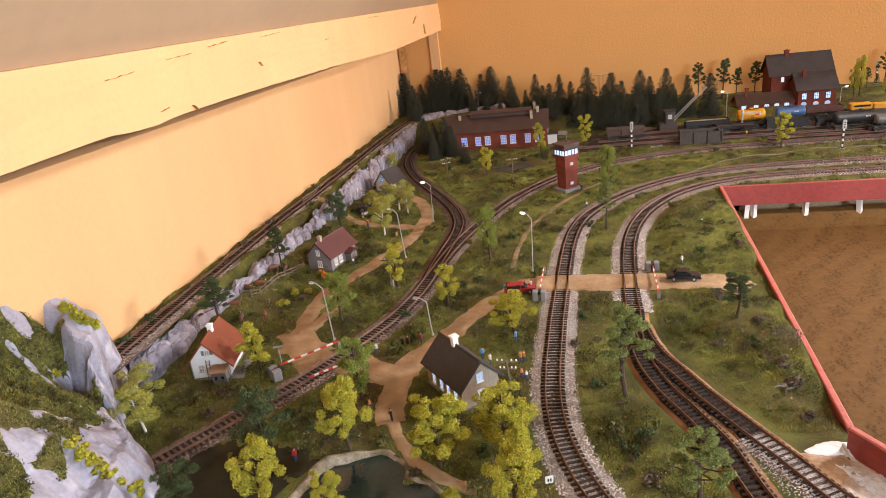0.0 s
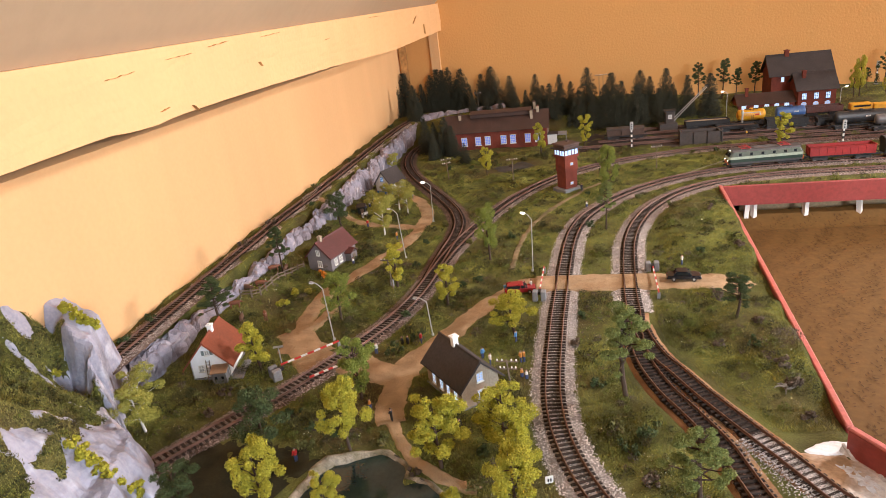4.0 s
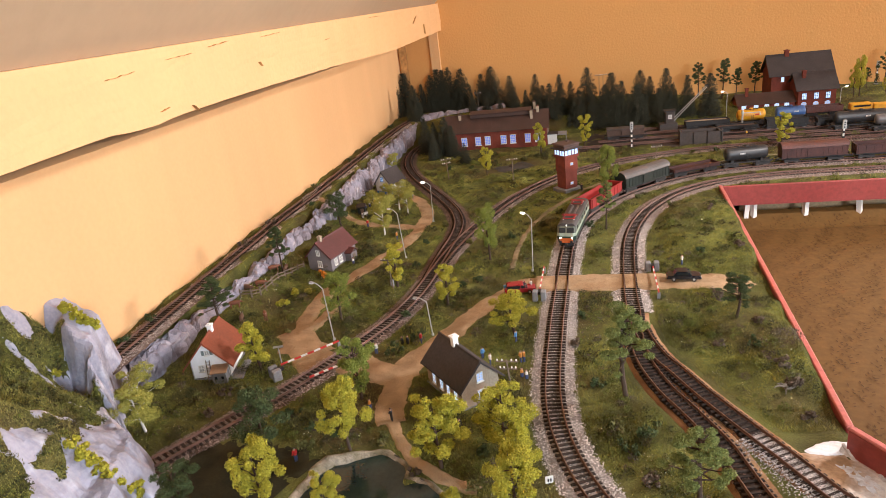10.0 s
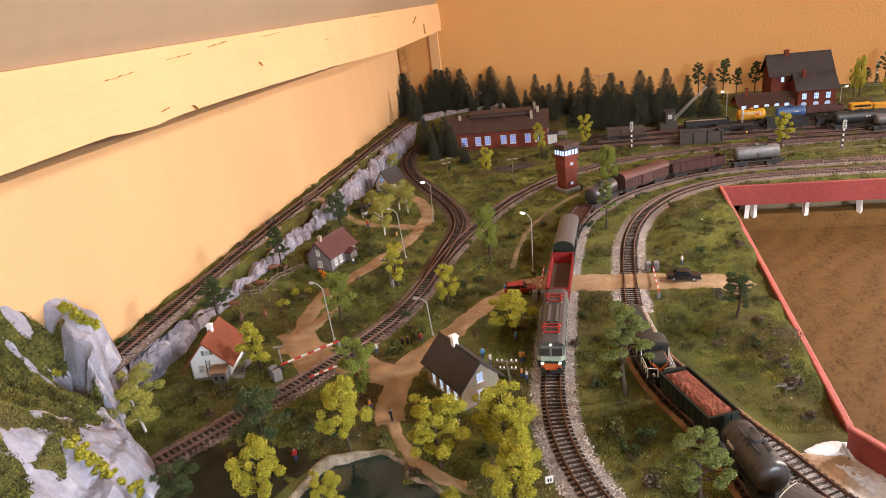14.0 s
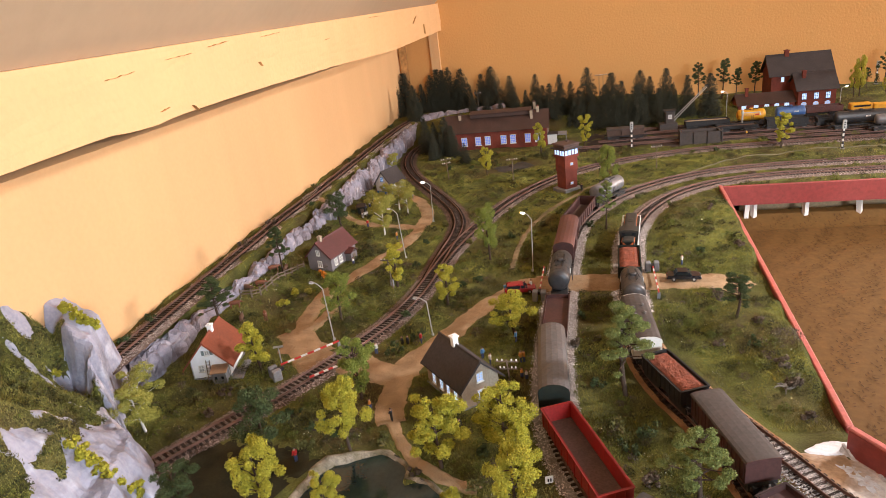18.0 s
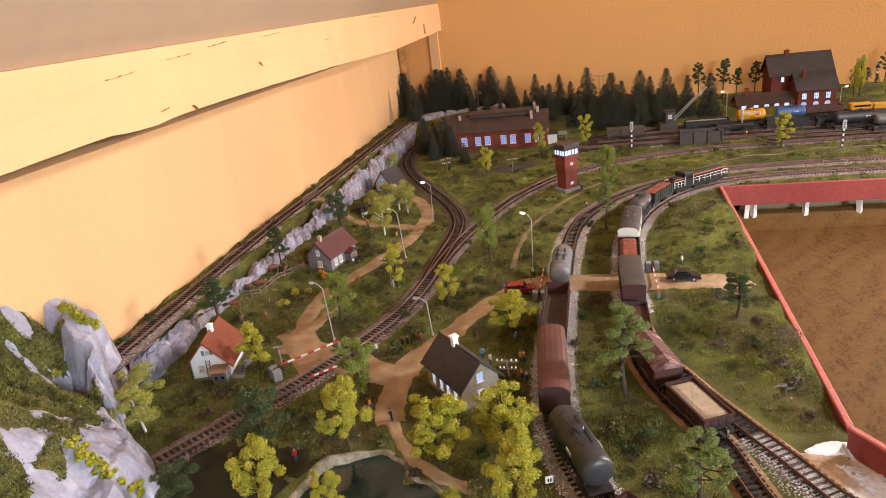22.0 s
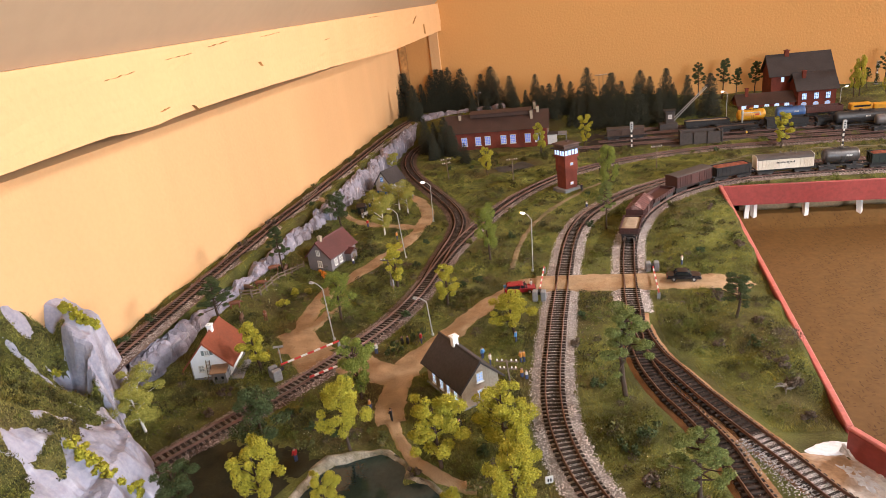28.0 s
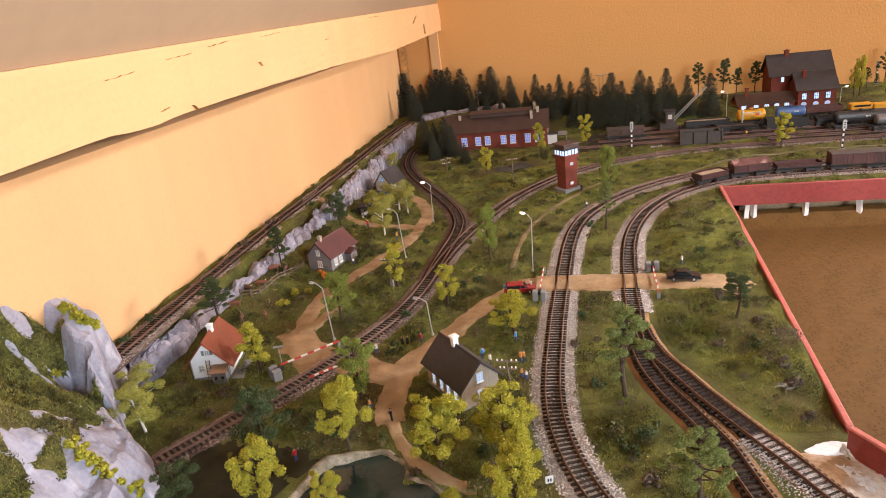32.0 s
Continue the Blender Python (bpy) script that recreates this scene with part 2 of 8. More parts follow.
def curve_through(points, step=0.004):
    """A smooth line through plan points, resampled evenly: positions and running length."""
    p = np.array(points, float)
    p = np.vstack([2 * p[0] - p[1], p, 2 * p[-1] - p[-2]])
    out = []
    for i in range(1, len(p) - 2):
        a, b, c, d = p[i - 1:i + 3]
        t = np.linspace(0, 1, 24, endpoint=False)[:, None]
        out.append(0.5 * (2 * b + (c - a) * t + (2 * a - 5 * b + 4 * c - d) * t ** 2 + (3 * b - a - 3 * c + d) * t ** 3))
    q = np.vstack(out + [p[-2:-1]])
    s = np.r_[0, np.cumsum(np.linalg.norm(np.diff(q, axis=0), axis=1))]
    n = max(2, int(s[-1] / step))
    u = np.linspace(0, s[-1], n)
    return np.stack([np.interp(u, s, q[:, k]) for k in range(q.shape[1])], 1), u


def sides(line):
    """The unit normals to the left of a plan line."""
    d = np.gradient(line[:, :2], axis=0)
    d /= np.linalg.norm(d, axis=1)[:, None]
    return np.stack([-d[:, 1], d[:, 0]], 1)


# ---- plan of the tracks ----
# outer main line, from the right along the back, round the curve, towards the viewer and away below
MAIN_OUT = [(3.60, 1.600), (2.40, 1.602), (1.40, 1.604), (0.90, 1.605), (0.68, 1.606), (0.56, 1.606), (0.46, 1.603), (0.36, 1.592), (0.28, 1.568), (0.20, 1.526),
            (0.13, 1.470), (0.076, 1.411), (0.036, 1.350), (0.005, 1.285), (-0.014, 1.214), (-0.024, 1.14), (-0.030, 1.05), (-0.035, 0.95),
            (-0.039, 0.86), (-0.041, 0.784), (-0.042, 0.713), (-0.040, 0.651), (-0.033, 0.598), (-0.021, 0.552), (-0.005, 0.511),
            (0.018, 0.470), (0.055, 0.425), (0.110, 0.380), (0.20, 0.335), (0.35, 0.300), (0.60, 0.285), (1.2, 0.28), (2.2, 0.28), (3.6, 0.28)]
# inner main line, from the lower right over the points, round the inner curve, away to the right
MAIN_IN = [(4.6, 0.345), (3.6, 0.345), (2.2, 0.345), (1.2, 0.345), (0.60, 0.347), (0.36, 0.35), (0.2266, 0.3899), (0.1866, 0.4249), (0.1647, 0.4576), (0.1503, 0.4963), (0.1394, 0.5389), (0.1308, 0.5721), (0.1082, 0.6265), (0.0869, 0.673), (0.0706, 0.7314), (0.0658, 0.7944), (0.069, 0.870), (0.069, 0.93), (0.072, 0.990), (0.077, 1.070),
           (0.084, 1.142), (0.099, 1.218), (0.125, 1.296), (0.160, 1.362), (0.208, 1.424), (0.272, 1.474), (0.336, 1.503), (0.400, 1.518),
           (0.460, 1.524), (0.574, 1.525), (0.75, 1.525), (1.2, 1.525), (2.2, 1.525), (3.6, 1.525)]
# the second road of the points at the lower right
SPUR = [(0.071, 0.833), (0.077, 0.788), (0.090, 0.742), (0.107, 0.707), (0.123, 0.672), (0.135, 0.648), (0.160, 0.602), (0.183, 0.561), (0.200, 0.529), (0.216, 0.500), (0.245, 0.470), (0.290, 0.435), (0.36, 0.412), (0.50, 0.403), (1.2, 0.40)]
# the branch through the village, from under the hill to the back yard
BRANCH = [(-0.66, 0.27), (-0.57, 0.385), (-0.525, 0.452), (-0.48, 0.517), (-0.43, 0.591), (-0.388, 0.655), (-0.357, 0.708), (-0.322, 0.777), (-0.290, 0.855), (-0.270, 0.936),
          (-0.258, 1.035), (-0.2455, 1.130), (-0.223, 1.232), (-0.190, 1.345), (-0.152, 1.446), (-0.101, 1.540), (-0.038, 1.624), (0.040, 1.692), (0.145, 1.748),
          (0.258, 1.786), (0.375, 1.806), (0.542, 1.812), (0.76, 1.812), (1.3, 1.812), (2.3, 1.812)]
LOOP = [(-0.262, 1.005), (-0.2595, 1.080), (-0.2555, 1.145), (-0.2515, 1.203), (-0.2525, 1.261), (-0.2615, 1.318), (-0.2847, 1.387), (-0.3254, 1.472), (-0.3826, 1.578), (-0.4483, 1.702), (-0.498, 1.835), (-0.520, 1.965), (-0.510, 2.070), (-0.468, 2.148), (-0.41, 2.19)]
WALL_LINE = [(-0.624, 0.45), (-0.624, 0.669), (-0.626, 0.801), (-0.628, 0.984), (-0.629, 1.229), (-0.622, 1.387), (-0.616, 1.718), (-0.610, 2.070), (-0.596, 2.25), (-0.565, 2.36), (-0.50, 2.42)]

# ---- room ----


def smooth01(t):
    t = np.clip(t, 0, 1)
    return t * t * (3 - 2 * t)


def ripple(x, y, k, seed=0.0):
    """Cheap rolling noise for whole arrays, about -1 to 1."""
    a = np.sin(x * k * 1.0 + 1.3 + seed) * np.cos(y * k * 1.17 - 0.4 + seed * 2)
    b = np.sin(x * k * 2.3 - y * k * 1.9 + 0.7 + seed) * 0.5
    c = np.cos(y * k * 3.7 + x * k * 2.9 - 1.9 + seed * 3) * 0.3
    return (a + b + c) / 1.6


def wall(name, x, y, z, sx, sy, sz, material, label):
    return solid(name, Geo().box(x, y, z, sx, sy, sz), material, label, name.split("_")[0], kind="structure")


wall("floor", 1.0, 0.55, -0.06, 3.6, 4.3, 0.06, WOOD, "plain brown boarded floor of the attic room")
wall("wall_left", WALL_X - 0.06, 0.55, 0, 0.12, 4.3, 0.86, PAINT_LIT, "ochre plastered knee wall in the lit paint tone, with faint stains")
wall("wall_back", 1.0, BACK_Y + 0.06, 0, 3.6, 0.12, 2.5, PAINT, "ochre plastered wall with a rough trowelled finish")
# two unseen walls behind and to the side, with assumed openings beside the lamps
g = Geo()
g.box(-0.02, -1.02, 0, 1.4, 0.12, 2.5).box(2.25, -1.02, 0, 1.1, 0.12, 2.5).box(1.19, -1.02, 0, 1.02, 0.12, 0.80).box(1.19, -1.02, 1.55, 1.02, 0.12, 0.95)
solid("wall_front", g, PAINT, "ochre plastered wall with a window opening", "wall", kind="structure")
g = Geo()
g.box(2.74, 0.30, 0, 0.12, 2.8, 2.5).box(2.74, 2.47, 0, 0.12, 0.06, 2.5).box(2.74, 2.07, 0, 0.12, 0.74, 0.66).box(2.74, 2.07, 1.26, 0.12, 0.74, 1.24)
solid("wall_right", g, PAINT, "ochre plastered wall with an assumed small side window, out of view", "wall", kind="structure")
g = Geo()
g.box(1.19, -0.98, 0.80, 1.02, 0.05, 0.04).box(1.19, -0.98, 1.51, 1.02, 0.05, 0.04).box(0.70, -0.98, 0.80, 0.04, 0.05, 0.75).box(1.68, -0.98, 0.80, 0.04, 0.05, 0.75)
solid("window_1", g, WHITE, "white painted window frame", "window", kind="structure")
g = Geo()
g.box(2.70, 2.07, 0.66, 0.05, 0.74, 0.04).box(2.70, 2.07, 1.22, 0.05, 0.74, 0.04).box(2.70, 1.72, 0.66, 0.05, 0.04, 0.6).box(2.70, 2.42, 0.66, 0.05, 0.04, 0.6)
solid("window_2", g, WHITE, "assumed white painted side window frame, out of view", "window", kind="structure")
# fixture out of view, made up to go with the added light
lamp = thing("pendant_lamp", pose(0.98, 1.02, 1.24), "unseen white pendant lamp added over the operating well", "lamp")
part("shade", Geo().lathe(0, 0, [(0.15, 0.0), (0.10, 0.07), (0.03, 0.10), (0.02, 0.11)], 20), WHITE, lamp)
part("cord", Geo().tube((0, 0, 0.10), (0, 0, 1.10), 0.004, n=6), WHITE, lamp)

BEAM_Y, BEAM_Z = (0.460, 0.566, 0.611, 0.671, 0.704, 0.782, 0.874, 1.053, 1.342, 1.813, 2.470), (0.804, 0.806, 0.806, 0.801, 0.803, 0.804, 0.804, 0.802, 0.797, 0.785, 0.792)
# boxed beam above the knee wall, its face a little uneven, then the sloping ceiling
g = Geo()
ny, nz = 150, 14
for j in range(nz + 1):
    for i in range(ny + 1):
        y, t = -1.55 + (BACK_Y + 1.55) * i / ny, j / nz
        lower = np.interp(y, BEAM_Y, BEAM_Z) + 0.0012 * noise.noise((y * 40, 0, 3))
        x = -0.484 + 0.003 * noise.noise((y * 5, t * 2, 1)) + 0.0012 * noise.noise((y * 31, t * 9, 4))
        g.v.append((x, y, lower + (0.886 - lower) * t))
w = ny + 1
g.f += [(j * w + i, j * w + i + 1, (j + 1) * w + i + 1, (j + 1) * w + i) for j in range(nz) for i in range(ny)]
k = len(g.v)
g.v += [(WALL_X, -1.55, 0.80), (WALL_X, BACK_Y, 0.80), (WALL_X, -1.55, 0.886), (WALL_X, BACK_Y, 0.886)]
g.f += [(0, k, k + 1, ny), (nz * w, nz * w + ny, k + 3, k + 2)]
solid("beam", g, PAINT_LIT, "ochre plastered boxed beam with cracks and chips", "beam", kind="structure", smooth=False)
g = Geo()
g.add([(-0.50, -1.6, 0.884), (-0.50, 2.5, 0.884), (0.95, 2.5, 2.35), (0.95, -1.6, 2.35), (-0.56, -1.6, 0.94), (-0.56, 2.5, 0.94), (0.90, 2.5, 2.41), (0.90, -1.6, 2.41)],
      [(0, 1, 2, 3), (7, 6, 5, 4), (0, 4, 5, 1), (1, 5, 6, 2), (2, 6, 7, 3), (3, 7, 4, 0)])
g.box(1.82, 0.45, 2.36, 1.9, 4.2, 0.06)
solid("ceiling", g, CEIL, "brownish sloping attic ceiling boards", "ceiling", kind="structure")
# cracks and chipped plaster along the beam
g = Geo()
for y0, z0, dy, dz, th in ((0.735, 0.871, 0.06, 0.002, 0.0016), (0.62, 0.862, 0.05, 0.003, 0.0012), (0.84, 0.877, 0.055, 0.0035, 0.0012), (0.70, 0.815, 0.018, 0.002, 0.001),
                           (0.77, 0.811, 0.012, -0.009, 0.0018), (1.00, 0.878, 0.07, 0.002, 0.001), (0.98, 0.842, 0.006, -0.006, 0.002), (1.28, 0.852, 0.02, 0.001, 0.0015), (1.6, 0.879, 0.09, -0.001, 0.001),
                           (2.05, 0.84, 0.05, 0.02, 0.0012), (2.2, 0.83, 0.01, -0.03, 0.0014)):
    n = 9
    pts = [(y0 + dy * i / n, z0 + dz * i / n + 0.0012 * noise.noise((i * 0.9, y0 * 7, 2))) for i in range(n + 1)]
    for (ya, za), (yb, zb) in zip(pts, pts[1:]):
        t = th * 0.22 * (0.6 + 0.6 * abs(noise.noise((ya * 90, za * 70, 0))))
        g.add([(-0.4795, ya, za - t), (-0.4795, yb, zb - t), (-0.4795, yb, zb + t * 0.3), (-0.4795, ya, za + t * 0.3), (-0.486, ya, za), (-0.486, yb, zb)],
              [(0, 1, 2, 3), (0, 4, 5, 1), (3, 2, 5, 4)])
solid("plaster_crack", g, mat("crack_shadow", (0.52, 0.29, 0.115), 0.9, var=0.2, scale=40, fine=200, bump=0.2), "thin brown cracks in the plaster of the beam", "crack", kind="structure")
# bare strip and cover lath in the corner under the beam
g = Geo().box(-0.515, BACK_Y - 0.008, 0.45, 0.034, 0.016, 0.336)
solid("trim", g, PAINT_LIT, "plastered post under the end of the beam, in the lit paint tone", "trim", kind="structure")
g = Geo().box(-0.640, BACK_Y - 0.006, 0.45, 0.026, 0.012, 0.345)
solid("trim", g, mat("stained_lath", (0.50, 0.27, 0.10), 0.8, var=0.3, scale=14, fine=90, bump=0.3, second=(0.30, 0.15, 0.06), amount=0.42), "stained cover strip in the corner of the walls", "trim", kind="structure")

# ---- layout ground ----
FX0, FY0, FX1, FY1 = 0.252, 0.601, 0.293, 1.442      # edge of the operating well
ALL_LINES = [MAIN_OUT, MAIN_IN, SPUR, BRANCH, LOOP]
SAMPLED = [curve_through(p, 0.01)[0] for p in ALL_LINES]
NEAR_TRACK = np.vstack([s[(s[:, 0] < 1.5)] for s in SAMPLED])


def track_gap(x, y):
    """Distance from the nearest track axis."""
    out = np.full(np.shape(x), 9.0)
    for p in NEAR_TRACK:
        np.minimum(out, (x - p[0]) ** 2 + (y - p[1]) ** 2, out)
    return np.sqrt(out)


PONDS = [(-0.236, 0.494, 0.050), (-0.188, 0.463, 0.042), (-0.264, 0.479, 0.027)]


def pond_depth(x, y):
    """Positive inside the pond, in metres from its shore."""
    d = np.full(np.shape(x), -9.0)
    for cx, cy, r in PONDS:
        d = np.maximum(d, r - np.hypot(x - cx, y - cy))
    return d + 0.006 * ripple(x, y, 60)


SHELF_Y, SHELF_X = (0.66, 0.72, 0.78, 0.84, 0.92, 1.15, 1.3, 2.3), (-0.618, -0.611, -0.603, -0.595, -0.588, -0.582, -0.575, -0.578)


def ground(x, y):
    """Height of the layout's ground, without the rolling that the tracks press flat."""
    x, y = np.asarray(x, float), np.asarray(y, float)
    shelf = np.maximum(smooth01((np.interp(y, SHELF_Y, SHELF_X) - x) / 0.012) * 0.050, smooth01((-0.490 - x) / 0.07) * 0.024 * smooth01((1.65 - y) / 0.4) * smooth01((y - 0.74) / 0.1))
    hill = smooth01((y - 2.13) / 0.12) * (0.050 - 0.028 * smooth01((x - 0.15) / 0.35))
    return G + np.maximum(shelf, hill)


def ground_full(x, y, gap=None):
    gap = track_gap(x, y) if gap is None else gap
    roll = smooth01((gap - 0.022) / 0.05)
    mound = 0.013 * smooth01((x - 0.12) / 0.06) * smooth01((1.40 - y) / 0.10) * smooth01((y - 1.00) / 0.08)
    mound += 0.007 * smooth01((x - 0.15) / 0.06) * smooth01((0.92 - y) / 0.05) * smooth01((y - 0.62) / 0.1)
    z = ground(x, y) + roll * (0.0035 * ripple(x, y, 22) + 0.002 * ripple(x, y, 55, 2.0) + 0.001 + mound)
    return z - 0.012 * smooth01((pond_depth(x, y) + 0.007) / 0.011)


def edge_x(y):
    """The plan line along which the ground meets the operating well."""
    return np.where(y > FY1, FX1, np.where(y > FY0, FX0 + (FX1 - FX0) * (y - FY0) / (FY1 - FY0), np.where(y > 0.44, 0.36 - (0.36 - FX0) * (y - 0.44) / (FY0 - 0.44), 0.36)))


def patch(nx, ny, fx0, fx1, y0, y1):
    ys = np.linspace(y0, y1, ny + 1)
    t = np.linspace(0, 1, nx + 1)
    Y = np.repeat(ys[:, None], nx + 1, 1)
    a, b = np.broadcast_to(fx0(ys), ys.shape), np.broadcast_to(fx1(ys), ys.shape)
    X = a[:, None] + (b - a)[:, None] * t[None, :]
    Z = ground_full(X, Y)
    i = (np.arange(ny)[:, None] * (nx + 1) + np.arange(nx)[None, :]).ravel()
    return np.stack([X, Y, Z], -1).reshape(-1, 3), np.stack([i, i + 1, i + nx + 2, i + nx + 1], 1)


vs, fs, k = [], [], 0
for a in (patch(150, 200, lambda y: 0 * y + WALL_X, edge_x, 0.44, FY1), patch(60, 20, lambda y: 0 * y + WALL_X, lambda y: 0 * y + 0.36, 0.15, 0.44),
          patch(150, 150, lambda y: 0 * y + WALL_X, lambda y: 0 * y + FX1, FY1, BACK_Y), patch(150, 100, lambda y: 0 * y + FX1, lambda y: 0 * y + 2.65, FY1, BACK_Y),
          patch(60, 12, lambda y: 0 * y + 0.36, lambda y: 0 * y + 2.65, 0.15, 0.44)):
    vs.append(a[0])
    fs.append(a[1] + k)
    k += len(a[0])
tagged(new("ground", raw_mesh("ground", np.vstack(vs), np.vstack(fs), SOIL, True)), "green and brown scattered grass mat of the layout", "ground", kind="structure")

COVER = 0.365
# red boards round the well, with a rubbed pale top edge
board = thing("fascia_board", pose(0, 0, 0), "red painted fascia boards round the operating well", "fascia board")


def plank(p, q, z0, z1, thick, material, name, label=""):
    (ax, ay), (bx, by) = p, q
    L, a = math.hypot(bx - ax, by - ay), math.degrees(math.atan2(by - ay, bx - ax))
    geo = Geo().box(0, 0, 0, L, thick, z1 - z0, bevel=min(0.0012, thick / 4))
    return part(name, geo, material, board, label, at=pose((ax + bx) / 2, (ay + by) / 2, z0, 0, 0, a))


plank((FX0 + 0.004, FY0), (FX1 + 0.004, FY1), 0.40, 0.4555, 0.006, RED, "side_board")
plank((FX0 + 0.004, FY0), (FX1 + 0.004, FY1 + 0.002), 0.456, 0.459, 0.0075, PINK, "top_edge", "rubbed pinkish-red top edge")
plank((FX1 + 0.008, FY1), (2.62, FY1 - 0.02), 0.412, 0.4565, 0.006, RED, "far_board")
plank((0.243, 0.570), (0.345, 0.405), 0.40, 0.4785, 0.006, RED, "near_board")
plank((0.243, 0.570), (0.345, 0.405), 0.479, 0.4815, 0.0075, PINK, "top_edge", "rubbed pinkish-red top edge")
plank((0.37, 0.437), (2.6, 0.437), 0.40, 0.4565, 0.006, RED, "near_board")
# the platform under the layout with its printed cover, white blocks carrying the baseboards
platform = thing("platform", pose(0, 0, 0), "low platform with a brown leaf-printed cover under the layout", "platform")
part("cover", Geo().box(1.02, 1.12, 0.350, 3.1, 1.9, COVER - 0.350, bevel=0.004), FLOORM, platform, "brown leaf-printed cover")
part("platform_side", Geo().box(1.02, 1.12, 0.0, 3.06, 1.86, 0.349), WOOD, platform)
base = thing("baseboard_frame", pose(0, 0, 0), "raw timber baseboards that carry the layout", "baseboard")
part("deck", Geo().box(1.475, 1.973, 0.415, 2.33, 1.04, 0.022), WOOD, base)
part("deck", Geo().box(-0.20, 1.325, 0.415, 0.90, 2.33, 0.020), WOOD, base)
part("deck", Geo().box(1.51, 0.295, 0.415, 2.26, 0.28, 0.022), WOOD, base)
part("bearer", Geo().box(1.45, 1.80, 0.380, 2.3, 0.02, 0.034), WOOD, base)
# added pale board, standing in for the lit cover behind the blocks
part("bearer", Geo().box(1.45, 1.50, 0.3655, 2.2, 0.012, 0.049), WOOD, base)
part("bearer", Geo().box(1.95, 1.62, 0.385, 0.9, 0.02, 0.028), RED, base)
leg = thing("support_block", pose(0.353, 1.447, COVER + 0.014), "white painted block between cover and baseboard", "support block", "support blocks")
part("block", Geo().tube((0, 0, 0), (0.003, 0.004, 0.034), 0.0065, n=4), WHITE, leg)
for x, y, a in ((0.369, 1.447, 30), (0.472, 1.447, 20), (0.578, 1.447, 45), (0.9, 2.0, 0), (1.6, 1.9, 0), (2.2, 1.7, 0), (-0.4, 0.6, 0), (-0.4, 1.7, 0), (0.1, 1.2, 0), (0.1, 0.4, 0), (1.4, 0.35, 0)):
    copy_thing(leg, pose(x, y, COVER + (0.014 if y == 1.447 else 0.0), 0, 0, a))
g = Geo()
n, m = 90, 6
for j in range(m + 1):
    for i in range(n + 1):
        x, t = 0.30 + 2.2 * i / n, j / m
        top = 0.0265 + 0.004 * noise.noise((x * 9, 0, 1)) + 0.002 * noise.noise((x * 31, 0, 4))
        g.v.append((x, 1.405 + 0.055 * t, COVER + 0.0002 + top * t ** 1.6))
g.f += [(j * (n + 1) + i, j * (n + 1) + i + 1, (j + 1) * (n + 1) + i + 1, (j + 1) * (n + 1) + i) for j in range(m) for i in range(n)]
part("turned_up_edge", g, FLOORM, platform, "wavy upturned far edge of the cover", smooth=True)
# printed sprigs on the cover
g = Geo()
rnd = random.Random(5)
for row in range(-1, 16):
    for col in range(-3, 62):
        sx, sy = 0.20 + col * 0.029 + (row % 3) * 0.011 + rnd.uniform(-0.003, 0.003), 0.47 + row * 0.076 + rnd.uniform(-0.006, 0.006) + (col % 2) * 0.03
        turn = radians(60) + rnd.uniform(-0.06, 0.06)
        for k in range(20):
            t, side = (k / 19 - 0.5) * 0.070, 1 if k % 2 else -1
            bow = 0.006 * math.sin(k * 0.8 + row)
            cx_, cy_ = sx + t * math.cos(turn) - bow * math.sin(turn), sy + t * math.sin(turn) + bow * math.cos(turn)
            if not (0.24 < cx_ < 1.9 and 0.45 < cy_ < 1.44):
                continue
            cx_, cy_ = cx_ - side * 0.0045 * math.sin(turn), cy_ + side * 0.0045 * math.cos(turn)
            a = turn + (0.6 if side > 0 else 2.3) + rnd.uniform(-0.3, 0.3)
            l_, w_ = (0.0085 if side > 0 else 0.0065) * rnd.uniform(0.7, 1.2), 0.0013
            level = 0.00005 * ((k * 5 + col * 3 + row * 7) % 17)
            d, e = math.cos(a), math.sin(a)
            g.add([(p_, q_, COVER + 0.0007 + level + 0.028 * max(0.0, (q_ - 1.405) / 0.055) ** 1.6) for p_, q_ in ((cx_, cy_), (cx_ + l_ * d * 0.45 + w_ * e, cy_ + l_ * e * 0.45 - w_ * d), (cx_ + l_ * d, cy_ + l_ * e), (cx_ + l_ * d * 0.45 - w_ * e, cy_ + l_ * e * 0.45 + w_ * d))], [(0, 1, 2, 3)])
solid("cover_print", g, PATTERN, "dark brown leaf sprigs printed on the cover", "print", kind="stuff")

# white filler and bare board at the corner of the well
BARE = mat("bare_brown_board", (0.34, 0.20, 0.11), 0.9, var=0.2, scale=30, fine=300, bump=0.4, second=(0.62, 0.56, 0.51), amount=0.42, gap=0.002)


FLECKED = mat("flecked_filler", (0.62, 0.61, 0.62), 0.9, var=0.12, scale=60, fine=500, bump=0.8, second=(0.36, 0.22, 0.13), amount=0.47, gap=0.002)


